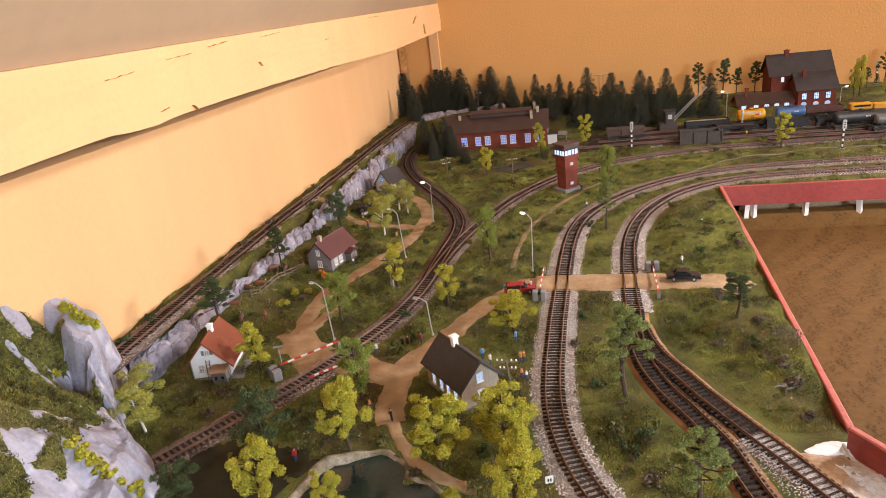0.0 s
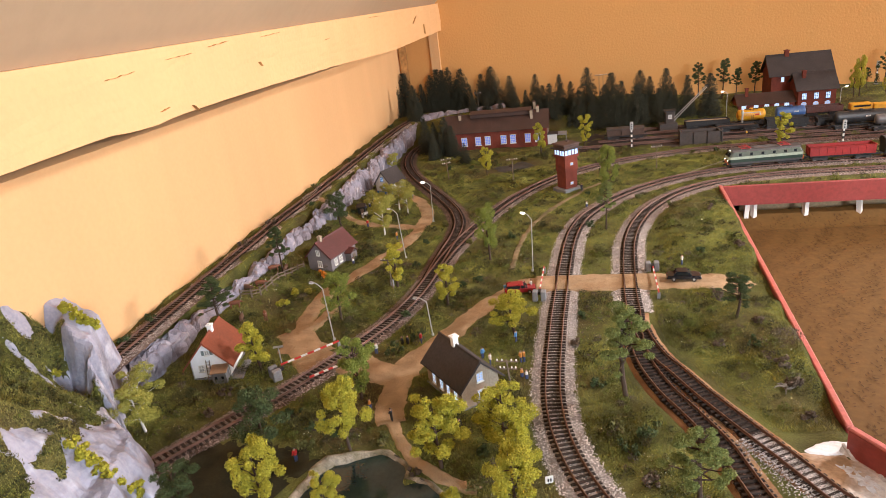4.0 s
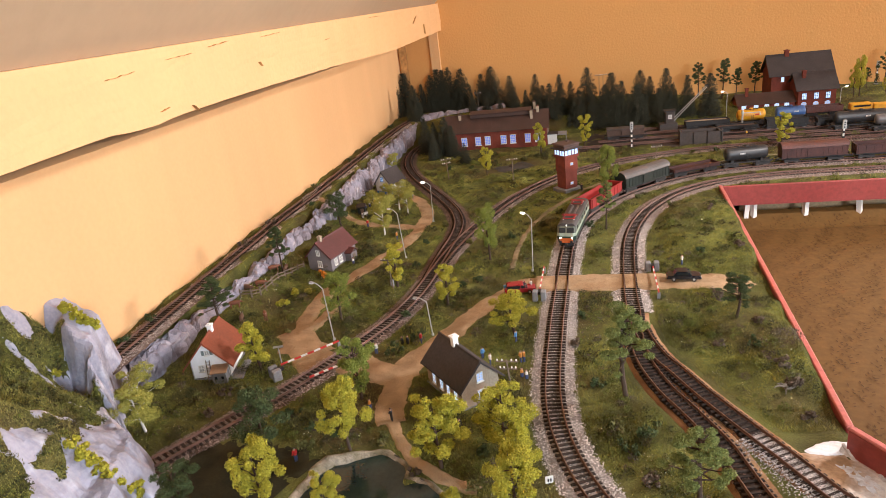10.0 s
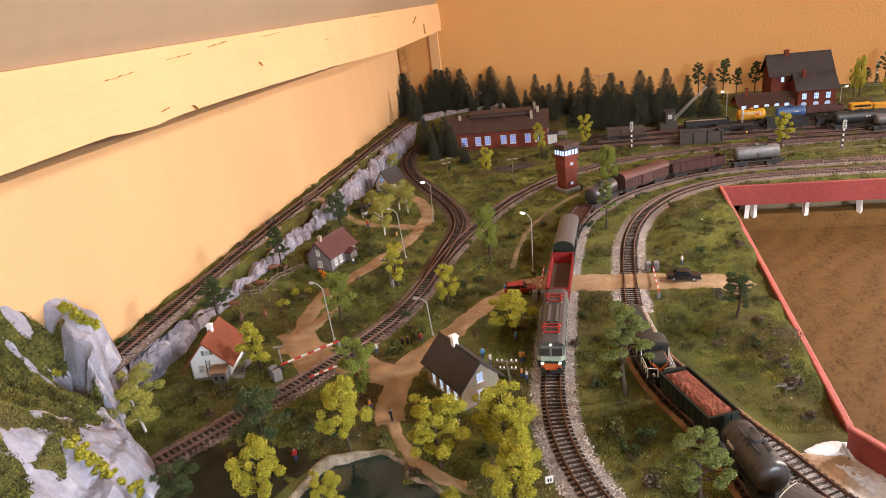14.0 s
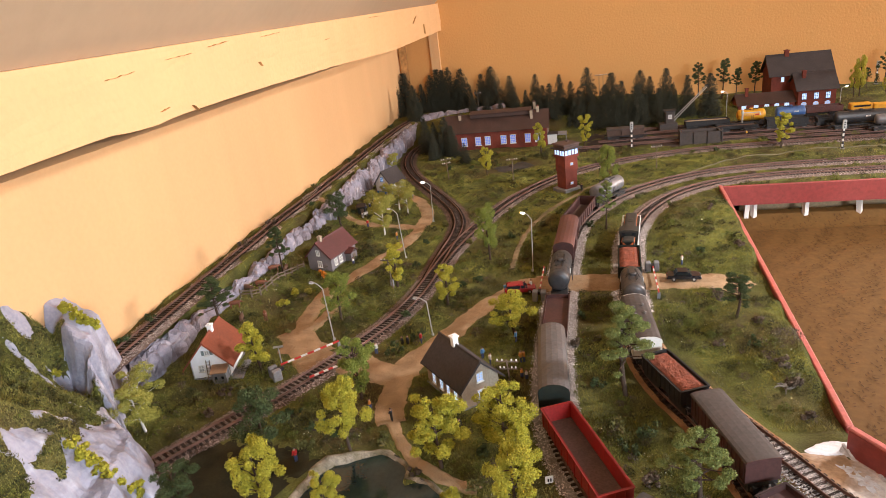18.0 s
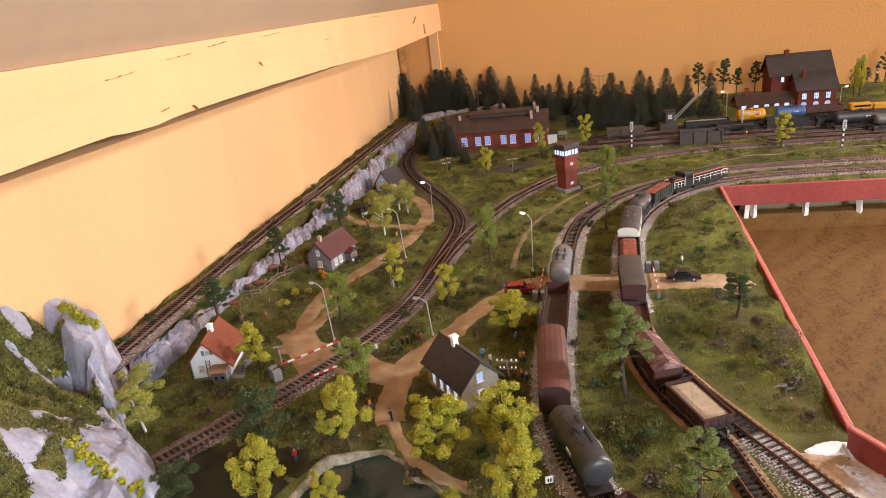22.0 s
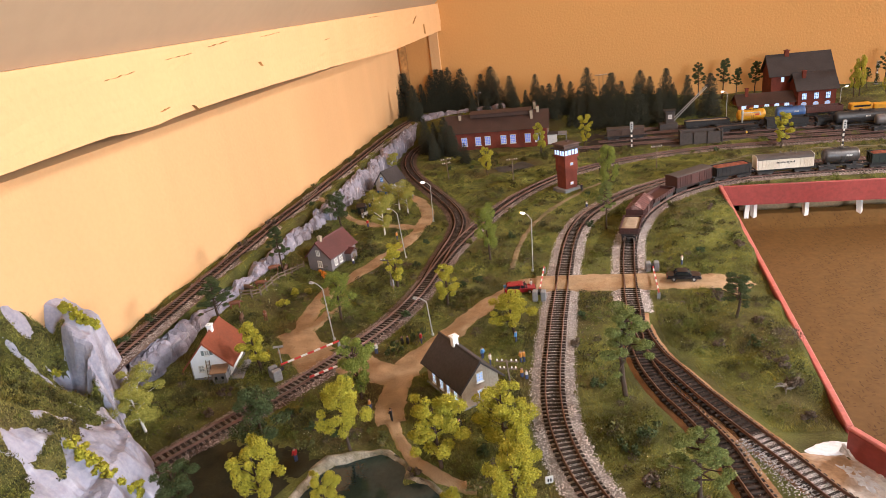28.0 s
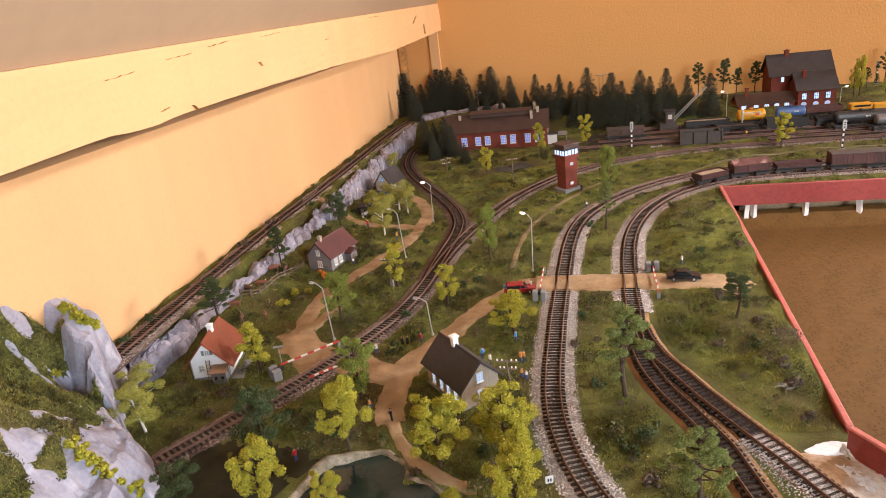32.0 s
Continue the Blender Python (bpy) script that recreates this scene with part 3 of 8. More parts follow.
def smear(name, pts, lift, material, label, seed):
    """An uneven smeared patch over the ground, its outline worn."""
    cx, cy = sum(p[0] for p in pts) / len(pts), sum(p[1] for p in pts) / len(pts)
    line, s = curve_through(pts + pts[:1], 0.004)
    g = Geo()
    m, n = 7, len(line)
    for j in range(m + 1):
        r = j / m
        for i in range(n):
            x, y = cx + (line[i, 0] - cx) * r, cy + (line[i, 1] - cy) * r
            x += 0.003 * r * noise.noise((x * 160, y * 160, seed))
            y += 0.003 * r * noise.noise((x * 150, y * 170, seed + 5))
            x = min(x, float(edge_x(np.array(y))) - 0.0005)
            g.v.append((x, y, G + lift * (1 - r ** 4) - 0.0015 * r ** 6 + 0.0012 * noise.noise((x * 190, y * 190, seed))))
    g.f += [(j * n + i, j * n + (i + 1) % n, (j + 1) * n + (i + 1) % n, (j + 1) * n + i) for j in range(m) for i in range(n)]
    return solid(name, g, material, label, "filler", kind="structure", smooth=True)


smear("bare_board", [(0.192, 0.572), (0.225, 0.576), (0.262, 0.574), (0.280, 0.534), (0.262, 0.488), (0.227, 0.492), (0.208, 0.523)], 0.0016, BARE, "bare brown board with dabs of filler", 1)
smear("plaster_patch", [(0.203, 0.572), (0.217, 0.582), (0.235, 0.590), (0.257, 0.599), (0.262, 0.582), (0.252, 0.563), (0.211, 0.563)], 0.0022, FILLER, "unpainted white filler smeared at the well corner", 2)
smear("plaster_patch", [(0.221, 0.5585), (0.239, 0.560), (0.251, 0.538), (0.262, 0.516), (0.250, 0.500), (0.233, 0.510), (0.230, 0.530)], 0.0018, FLECKED, "rough white filler over bare board", 3)


# ---- roads ----
ROAD_LINES = []


def road(points, width, material=SAND, label="sandy dirt road", name="road", lift=0.0013):
    line, s = curve_through(points, 0.006)
    nrm = sides(line)
    ROAD_LINES.append((line, width))
    n, k = len(line), 7
    offs = np.linspace(-0.5, 0.5, k)
    wob = width * (1 + 0.06 * np.sin(s * 70 + width * 900) + 0.04 * np.sin(s * 171))
    P = line[:, None, :2] + nrm[:, None, :] * (offs[None, :] * wob[:, None])[:, :, None]
    P = P + 0.0018 * np.stack([ripple(P[..., 0], P[..., 1], 260), ripple(P[..., 1], P[..., 0], 240)], -1)
    z = ground_full(P[..., 0], P[..., 1]) + lift * np.where(np.abs(offs) > 0.45, -0.4, 1)[None, :] + 0.0004 * ripple(P[..., 0], P[..., 1], 300)
    v = np.concatenate([P, z[..., None]], -1).reshape(-1, 3)
    i = (np.arange(n - 1)[:, None] * k + np.arange(k - 1)[None, :]).ravel()
    ob = new(name, raw_mesh(name, v, np.stack([i + k, i + k + 1, i + 1, i], 1), material, True))
    return tagged(ob, label, "road", kind="structure")


road([(-0.224, 0.599), (-0.233, 0.623), (-0.238, 0.671), (-0.232, 0.724), (-0.196, 0.802), (-0.157, 0.882), (-0.125, 0.944), (-0.094, 0.980)], 0.040)
road([(-0.108, 0.975), (-0.066, 0.974), (0.015, 0.978), (0.076, 0.979), (0.144, 0.974), (0.201, 0.967), (0.238, 0.936)], 0.062, label="sandy level-crossing road")
road([(-0.222, 0.717), (-0.253, 0.699), (-0.294, 0.707), (-0.345, 0.738), (-0.393, 0.777), (-0.428, 0.838), (-0.435, 0.906), (-0.432, 0.982), (-0.400, 1.049), (-0.367, 1.128), (-0.346, 1.208), (-0.337, 1.291), (-0.343, 1.376), (-0.384, 1.471), (-0.425, 1.524)], 0.034)
road([(-0.430, 0.757), (-0.428, 0.792), (-0.412, 0.834), (-0.400, 0.878), (-0.392, 0.931)], 0.026, label="broad sandy lane at the crossing")
road([(-0.360, 0.709), (-0.397, 0.750), (-0.392, 0.793)], 0.036, label="broad sandy lane at the crossing")
road([(-0.442, 0.826), (-0.405, 0.778), (-0.368, 0.752)], 0.058, label="broad sandy ground before the crossing")
road([(-0.312, 0.742), (-0.280, 0.716), (-0.250, 0.700)], 0.044, label="broad sandy ground behind the crossing")
road([(-0.335, 1.284), (-0.398, 1.292), (-0.470, 1.316), (-0.537, 1.356), (-0.599, 1.373)], 0.024)
road([(-0.122, 1.033), (-0.117, 1.138), (-0.101, 1.254), (-0.064, 1.357), (-0.016, 1.437), (0.023, 1.505), (0.054, 1.532)], 0.011, material=mat("trodden_earth", (0.24, 0.175, 0.10), 0.95, var=0.3, scale=50, fine=800, bump=0.5, second=(0.13, 0.10, 0.05), amount=0.45), label="trodden sandy footpath")
road([(-0.225, 0.604), (-0.212, 0.579), (-0.197, 0.556), (-0.177, 0.532), (-0.143, 0.512), (-0.107, 0.499)], 0.016, label="sandy shore path")
road([(0.198, 1.901), (0.306, 1.910), (0.412, 1.918), (0.503, 1.931)], 0.10, mat("coal_yard_dirt", (0.075, 0.062, 0.055), 0.95, var=0.25, scale=30, fine=700, bump=0.5), "dark coal yard ground", "pavement")
road([(0.02, 1.975), (0.2, 1.99), (0.6, 1.995), (1.0, 1.99), (1.5, 1.99)], 0.235, mat("sooty_yard_ground", (0.038, 0.029, 0.024), 0.95, var=0.3, scale=40, fine=700, bump=0.5, second=(0.065, 0.048, 0.036), amount=0.36), "sooty brown station yard ground", "pavement", lift=0.0009)
road([(-0.219, 1.713), (-0.182, 1.734), (-0.138, 1.771)], 0.07, mat("old_tar", (0.06, 0.055, 0.05), 0.9, var=0.25, scale=30, fine=700, bump=0.4), "dark tarred yard before the engine shed", "pavement")
road([(0.119, 1.500), (0.227, 1.563), (0.364, 1.682), (0.488, 1.712), (0.620, 1.727), (0.731, 1.729), (1.4, 1.735)], 0.0045, mat("pale_edge_path", (0.17, 0.155, 0.095), 0.95, var=0.15, scale=60, fine=700, bump=0.4), "narrow pale path beside the tracks", "pavement", lift=0.002)

# shade on the near-left ground, painted in as a very dark patch
road([(-0.451, 0.499), (-0.404, 0.513), (-0.354, 0.509), (-0.306, 0.488)], 0.105, mat("shade_dark_earth", (0.026, 0.024, 0.011), 0.95, var=0.4, scale=40, fine=700, bump=0.6, second=(0.036, 0.030, 0.012), amount=0.42), "ground below the rocks, its shade painted as dark earth", "pavement", lift=0.0006)
# ---- pond ----
n = 40
g = Geo()
cx, cy = -0.215, 0.49
ring = []
for i in range(n):
    a = 2 * math.pi * i / n
    r = 0.01
    while r < 0.13 and float(pond_depth(np.array(cx + r * math.cos(a)), np.array(cy + r * math.sin(a)))) > -0.008:
        r += 0.002
    ring.append((cx + r * math.cos(a), cy + r * math.sin(a)))
g.add([(x, y, G - 0.0026) for x, y in ring], [tuple(range(n))])
WATER = mat("still_dark_water", (0.018, 0.03, 0.026), 0.08, var=0.2, scale=30, fine=200, bump=0.02)
solid("pond_water", g, WATER, "still dark green pond water", "water", kind="structure")
k = 8
sh = np.array([[(cx + (x - cx) * (0.85 + 0.18 * j / (k - 1)) + 0.003 * noise.noise((x * 90, y * 90, j)), cy + (y - cy) * (0.85 + 0.18 * j / (k - 1)) + 0.003 * noise.noise((x * 80, y * 95, j + 9))) for j in range(k)] for x, y in ring + ring[:1]])
zz = ground_full(sh[..., 0], sh[..., 1]) + 0.0014 - 0.002 * np.array([1, 0, 0, 0, 0, 0, 0.2, 1.3])[None, :]
i = (np.arange(n)[:, None] * k + np.arange(k - 1)[None, :]).ravel()
SHORE = mat("pale_shore_sand", (0.33, 0.28, 0.22), 0.95, var=0.5, scale=70, fine=800, bump=0.6, second=(0.12, 0.10, 0.05), amount=0.46, speck=0.9)
tagged(new("pond_shore", raw_mesh("pond_shore", np.concatenate([sh, zz[..., None]], -1).reshape(-1, 3), np.stack([i, i + 1, i + k + 1, i + k], 1), SHORE, True)), "pale sandy pond shore", "shore", kind="structure")


# ---- tracks ----
OILY = mat("oil_dark_ballast", (0.10, 0.090, 0.088), 0.9, var=0.35, scale=120, fine=900, bump=0.6, second=(0.30, 0.27, 0.26), amount=0.48)
TIE_MESH = Geo().box(0, 0, 0, 0.0030, 0.0295, 0.0016, taper=0.93).mesh("sleeper", TIE)


def ribbon(line, nrm, section):
    """A strip with the given section (offset, height) along a plan line."""
    n, k = len(line), len(section)
    o = np.array([p[0] for p in section])
    z = np.array([p[1] for p in section])
    P = line[:, None, :2] + nrm[:, None, :] * o[None, :, None]
    Z = (line[:, 2:3] if line.shape[1] > 2 else np.zeros((n, 1))) + z[None, :]
    v = np.concatenate([P, np.broadcast_to(Z, P.shape[:2])[..., None]], -1).reshape(-1, 3)
    i = (np.arange(n - 1)[:, None] * k + np.arange(k - 1)[None, :]).ravel()
    return v, np.stack([i + k, i + k + 1, i + 1, i], 1)


def track(points, label, bed=STONES, chip=CHIP, base=G, bed_width=0.050, single=0, pitch=0.0072, x_max=2.6, chips=1.0, seed=1, oil=True, far=None):
    """One line of track: ballast with chips, sleepers (the nearest as pieces of their own), two rails with bright heads."""
    line, s = curve_through(points, 0.005)
    keep = line[:, 0] < x_max
    line, s = line[keep], s[keep] - s[keep][0]
    nrm = sides(line)
    t = thing("railway_track", pose(0, 0, 0), label, "track", "tracks")
    h = bed_width / 2
    sec = [(-h - 0.006, -0.0012), (-h, 0.0002), (-h + 0.007, 0.0022), (-0.012, 0.0026), (0, 0.0025), (0.012, 0.0026), (h - 0.007, 0.0022), (h, 0.0002), (h + 0.006, -0.0012)]
    v, f = ribbon(line, nrm, sec)
    v[:, 2] += base
    edge = np.abs(np.tile(np.array([p[0] for p in sec]), len(line))) > h - 0.012
    v[:, 0] += edge * 0.0025 * ripple(v[:, 0], v[:, 1], 170)
    v[:, 1] += edge * 0.0025 * ripple(v[:, 1], v[:, 0], 190)
    away = v[f].mean(1)[:, 1] > 1.24
    for sel, m in (((~away, bed), (away, far[0])) if far else ((away | True, bed),)):
        if sel.any():
            used, inv = np.unique(f[sel], return_inverse=True)
            ob = new("ballast", raw_mesh("ballast", v[used], inv.reshape(-1, 4), m, True))
            ob.parent = t
    rg = np.random.RandomState(seed)
    n = int((line[:, 0] < 1.3).sum() * 0.005 * 26000 * chips)
    if n:
        i = rg.choice(np.flatnonzero(line[:-1, 0] < 1.3), n)
        o = rg.uniform(-h - 0.003, h + 0.003, n)
        c = np.stack([line[i, 0] + nrm[i, 0] * o + rg.uniform(-0.003, 0.003, n), line[i, 1] + nrm[i, 1] * o + rg.uniform(-0.003, 0.003, n),
                      base + np.interp(np.abs(o), [0, h - 0.007, h, h + 0.006], [0.0026, 0.0022, 0.0004, -0.0006])], 1)
        tet = np.array([(1, 0, -0.3), (-0.5, 0.9, -0.3), (-0.5, -0.9, -0.3), (0.1, 0.1, 0.9)])
        a = rg.uniform(0, 6.283, n)
        R = np.stack([np.cos(a), -np.sin(a), np.sin(a), np.cos(a)], 1).reshape(-1, 2, 2)
        size = rg.uniform(0.0006, 0.0014, n)
        xy = np.einsum("nij,kj->nki", R, tet[:, :2]) * size[:, None, None] * rg.uniform(0.7, 1.4, (n, 1, 2))
        V = np.concatenate([xy, (tet[:, 2][None, :] * size[:, None])[..., None]], -1) + c[:, None, :]
        F = np.array([(0, 1, 3), (1, 2, 3), (2, 0, 3)])[None] + 4 * np.arange(n)[:, None, None]
        away = c[:, 1] + rg.normal(0, 0.05, n) > 1.24
        for sel, m in (((~away, chip), (away, far[1])) if far else ((away | True, chip),)):
            if sel.any():
                ob = tagged(new("ballast_stones", raw_mesh("ballast_stones", V[sel].reshape(-1, 3), F[: sel.sum()].reshape(-1, 3), m)), kind="stuff")
                ob.parent = t
    if oil:
        v, f = ribbon(line, nrm, [(-0.0052, 0.0023), (-0.0034, 0.0030), (0.0034, 0.0030), (0.0052, 0.0023)])
        v[:, 2] += base
        v[:, 0] += 0.001 * ripple(v[:, 0], v[:, 1], 420)
        ob = new("oil_stain", raw_mesh("oil_stain", v, f, OILY, True))
        ob.parent = t
    # sleepers
    u = np.arange(0.003, s[-1], pitch)
    X, Y = np.interp(u, s, line[:, 0]), np.interp(u, s, line[:, 1])
    NX, NY = np.interp(u, s, nrm[:, 0]), np.interp(u, s, nrm[:, 1])
    near = np.argsort(np.hypot(X - 0.0, Y - 0.55))[:single] if single else []
    near = set(int(q) for q in near)
    rest = Geo()
    for q in range(len(u)):
        a = math.degrees(math.atan2(NY[q], NX[q])) - 90 + rnd.uniform(-1.2, 1.2)
        if q in near:
            o = new("sleeper", TIE_MESH)
            o.parent = t
            o.matrix_basis = pose(X[q], Y[q], base + 0.0024, 0, 0, a)
        else:
            rest.box(X[q], Y[q], base + 0.0024, 0.0030, 0.0295, 0.0016, a, 0.93)
    if rest.v:
        tagged(part("sleepers", rest, TIE, t), kind="stuff")
    for o in (-0.00875, 0.00875):
        v, f = ribbon(line, nrm, [(o - 0.0011, 0.0040), (o - 0.0005, 0.0047), (o - 0.0005, 0.0062), (o - 0.0007, 0.0068), (o + 0.0007, 0.0068), (o + 0.0005, 0.0062), (o + 0.0005, 0.0047), (o + 0.0011, 0.0040)])
        v[:, 2] += base
        r = new("rail", raw_mesh("rail", v, f, RAILM))
        r.parent = t
        v, f = ribbon(line, nrm, [(o - 0.0006, 0.0067), (o - 0.0005, 0.0070), (o + 0.0005, 0.0070), (o + 0.0006, 0.0067)])
        v[:, 2] += base
        r2 = new("rail_head", raw_mesh("rail_head", v, f, HEAD))
        r2.parent = r
    return t


DARKBED = mat("dark_brown_bed", (0.030, 0.018, 0.014), 0.9, var=0.35, scale=60, fine=900, bump=0.5, second=(0.07, 0.038, 0.025), amount=0.34)
track(MAIN_OUT, "main line track on grey ballast with rusty rails", single=230, seed=3, far=(MIDBED, MIDCHIP))
track(MAIN_IN[16:], "main line track with dark sleepers round the inner curve", single=170, seed=4, far=(MIDBED, MIDCHIP))
track(MAIN_IN[:17], "brown unballasted track over bare board at the points", DARKBED, RUSTCHIP, single=150, chips=0.12, seed=14, oil=False, bed_width=0.027)
track(SPUR, "unballasted brown track diverging over bare board", DARKBED, RUSTCHIP, single=80, chips=0.12, seed=5, oil=False, bed_width=0.027)
track(BRANCH, "branch line track through the village on rusty ballast", RUSTBED, MIDCHIP, single=200, seed=6, bed_width=0.042)
track(LOOP, "curving branch track on rusty ballast", RUSTBED, RUSTCHIP, single=60, seed=7, bed_width=0.042)
track(WALL_LINE, "track on the raised shelf along the wall", MIDBED, CHIP, chips=0.7, base=G + 0.050, single=120, seed=8, bed_width=0.042)
for y in (1.905, 1.965, 2.03, 2.09):
    track([(-0.02 + (y - 1.9) * 1.2, y - 0.012), (0.2, y), (0.6, y), (1.7, y)], "yard siding on dark ballast", DARKBED, RUSTCHIP, x_max=1.6, chips=0.10, seed=9, bed_width=0.05)
track([(0.50, 1.862), (0.70, 1.862), (1.1, 1.862), (1.7, 1.862)], "yard siding on dark ballast", DARKBED, RUSTCHIP, x_max=1.6, chips=0.10, seed=19, bed_width=0.05)

# loose ballast strewn over the diverging track and between the two roads
line, s = curve_through(SPUR[6:11], 0.004)
nrm = sides(line)
rg = np.random.RandomState(77)
n = 15000
i = rg.choice(np.arange(int(len(line) * 0.10), len(line) - 2), n)
o = np.where(rg.uniform(0, 1, n) < 0.86, rg.uniform(-0.0080, 0.0080, n), -rg.gamma(1.6, 0.0055, n) - 0.0095)
c = np.stack([line[i, 0] + nrm[i, 0] * o, line[i, 1] + nrm[i, 1] * o, np.full(n, G + 0.0032)], 1) + rg.uniform(-0.0015, 0.0015, (n, 3)) * np.array([1, 1, 0.3])
tet = np.array([(1, 0, -0.3), (-0.5, 0.9, -0.3), (-0.5, -0.9, -0.3), (0.1, 0.1, 0.9)])
V = c[:, None, :] + tet[None] * rg.uniform(0.0005, 0.0009, (n, 1, 1)) * np.array([1, 1, 1])
F = np.array([(0, 1, 3), (1, 2, 3), (2, 0, 3), (0, 2, 1)])[None] + 4 * np.arange(n)[:, None, None]
tagged(new("loose_ballast", raw_mesh("loose_ballast", V.reshape(-1, 3), F.reshape(-1, 3), CHIP)), "pale grey loose ballast strewn between the rails", "ballast", kind="stuff")

# filler rubbed up the inner face of the near red board
(ax, ay), (bx, by) = (0.243, 0.570), (0.345, 0.405)
ux, uy = (bx - ax) / math.hypot(bx - ax, by - ay), (by - ay) / math.hypot(bx - ax, by - ay)
g = Geo()
n, m = 60, 10
for j in range(m + 1):
    for i in range(n + 1):
        u = -0.004 + 0.115 * i / n
        q = j / m
        top = 0.0015 + 0.007 * max(0, 1 - u / 0.012) + 0.006 * noise.noise((u * 90, 0, 3)) + 0.005 * noise.noise((u * 260, 0, 8))
        off = 0.0034 + 0.0035 * (1 - q) ** 2.2 + 0.0022 * noise.noise((u * 130, q * 3, 1))
        if q == 1:
            off = 0.0020
        z = G + 0.0012 * (1 - q) + max(0.002, top) * q + 0.0010 * noise.noise((u * 210, q * 5, 6))
        g.v.append((ax + ux * u + uy * off, ay + uy * u - ux * off, z))
g.f += [(j * (n + 1) + i, j * (n + 1) + i + 1, (j + 1) * (n + 1) + i + 1, (j + 1) * (n + 1) + i) for j in range(m) for i in range(n)]
solid("filler_fillet", g, FLECKED, "white filler rubbed against the red board", "filler", kind="structure", smooth=True)

# ---- hill and rocks ----


def chance(i, j, seed):
    """A fixed random number from -1 to 1 for a place on a lattice."""
    n = math.sin(i * 127.1 + j * 311.7 + seed * 74.7) * 43758.5453
    return 2 * (n - math.floor(n)) - 1


def facets(x, y, size, seed, turn=0.5, stretch=1.0):
    """Flat tilted planes that meet in sharp creases: random heights on a lattice of triangles."""
    c, s_ = math.cos(turn), math.sin(turn)
    u, v = (x * c + y * s_) / size, (-x * s_ + y * c) / (size * stretch)
    u += 0.35 * math.sin(v * 1.7 + seed)
    i, j = math.floor(u), math.floor(v)
    f, h = u - i, v - j
    b, d = chance(i + 1, j, seed), chance(i, j + 1, seed)
    if f + h < 1:
        a = chance(i, j, seed)
        return a + (b - a) * f + (d - a) * h
    e = chance(i + 1, j + 1, seed)
    return e + (d - e) * (1 - f) + (b - e) * (1 - h)


FOOT = [(-0.418, 0.20), (-0.424, 0.40), (-0.440, 0.466), (-0.458, 0.497), (-0.490, 0.524), (-0.545, 0.560), (-0.583, 0.602), (-0.602, 0.636), (-0.605, 0.660), (-0.70, 0.666)]


def foot_gap(x, y):
    """Distance inward from the foot of the hill; negative outside."""
    best, side = 9.0, 1
    for (ax, ay), (bx, by) in zip(FOOT, FOOT[1:]):
        dx, dy = bx - ax, by - ay
        t = max(0, min(1, ((x - ax) * dx + (y - ay) * dy) / (dx * dx + dy * dy)))
        d = math.hypot(x - ax - t * dx, y - ay - t * dy)
        if d < best:
            best, side = d, 1 if dx * (y - ay) - dy * (x - ax) > 0 else -1
    return best * side


def hill_height(x, y):
    """A low block over the branch line, a grassy spur behind it, a gully, and a tall head over the shelf track."""
    wx, wy = x + 0.011 * facets(x, y, 0.030, 3.0, 0.9, 0.7) + 0.003 * facets(x, y, 0.013, 13.0, 0.4), y + 0.012 * facets(x, y, 0.034, 8.0, 0.2, 0.7) + 0.003 * facets(x, y, 0.012, 18.0, 1.2)
    d = foot_gap(wx, wy)
    if d < 0:
        return G - 0.01, d
    e = max(0.0, d - 0.030)
    low = 0.056 * float(smooth01(d / 0.022)) ** 0.7 + 1.15 * min(e, 0.06) + 0.95 * max(0.0, e - 0.06) + 1.5 * max(0.0, -0.622 - x) * (1 - float(smooth01((y - 0.590) / 0.04)))
    low *= 1 - 0.60 * float(smooth01((y - 0.548) / 0.020)) * float(smooth01((x + 0.640) / 0.045))
    rise = float(smooth01((wy + 0.35 * (wx + 0.60) - 0.553) / 0.052))
    head = (0.030 + rise * (0.088 + 0.52 * max(0.0, -0.590 - wx))) * float(smooth01(d / 0.010)) ** 0.6
    z = max(low, head)
    bare = min(1.0, d / 0.012)
    z += bare * (0.0085 * facets(x, y, 0.026, 1.0, 0.5, 1.5) + 0.0042 * facets(x, y, 0.012, 2.0, 1.1, 1.6) + 0.0008 * facets(x, y, 0.005, 4.0, 0.3))
    return G + z, d


x0, x1, y0, y1 = -0.659, -0.405, 0.22, 0.690
hillock = thing("rocky_hill", pose(0, 0, 0), "grey cast rock hill with grassy ledges over the tunnels", "hill")
# the rock: flat planes broken by sharp creases
nx, ny = 92, 170
CO = np.zeros((ny + 1, nx + 1, 3))
for j in range(ny + 1):
    for i in range(nx + 1):
        x, y = x0 + (x1 - x0) * i / nx, y0 + (y1 - y0) * j / ny
        CO[j, i] = (x, y, hill_height(x, y)[0])
g = Geo()
g.v = [tuple(p) for p in CO.reshape(-1, 3)]
for j in range(ny):
    for i in range(nx):
        q = [j * (nx + 1) + i, j * (nx + 1) + i + 1, (j + 1) * (nx + 1) + i + 1, (j + 1) * (nx + 1) + i]
        if max(g.v[k][2] for k in q) < G - 0.005:
            continue
        zs = [g.v[k][2] for k in q]
        g.f += [(q[0], q[1], q[2]), (q[0], q[2], q[3])] if abs(zs[0] - zs[2]) < abs(zs[1] - zs[3]) else [(q[0], q[1], q[3]), (q[1], q[2], q[3])]
part("rock_face", g, ROCK, hillock)


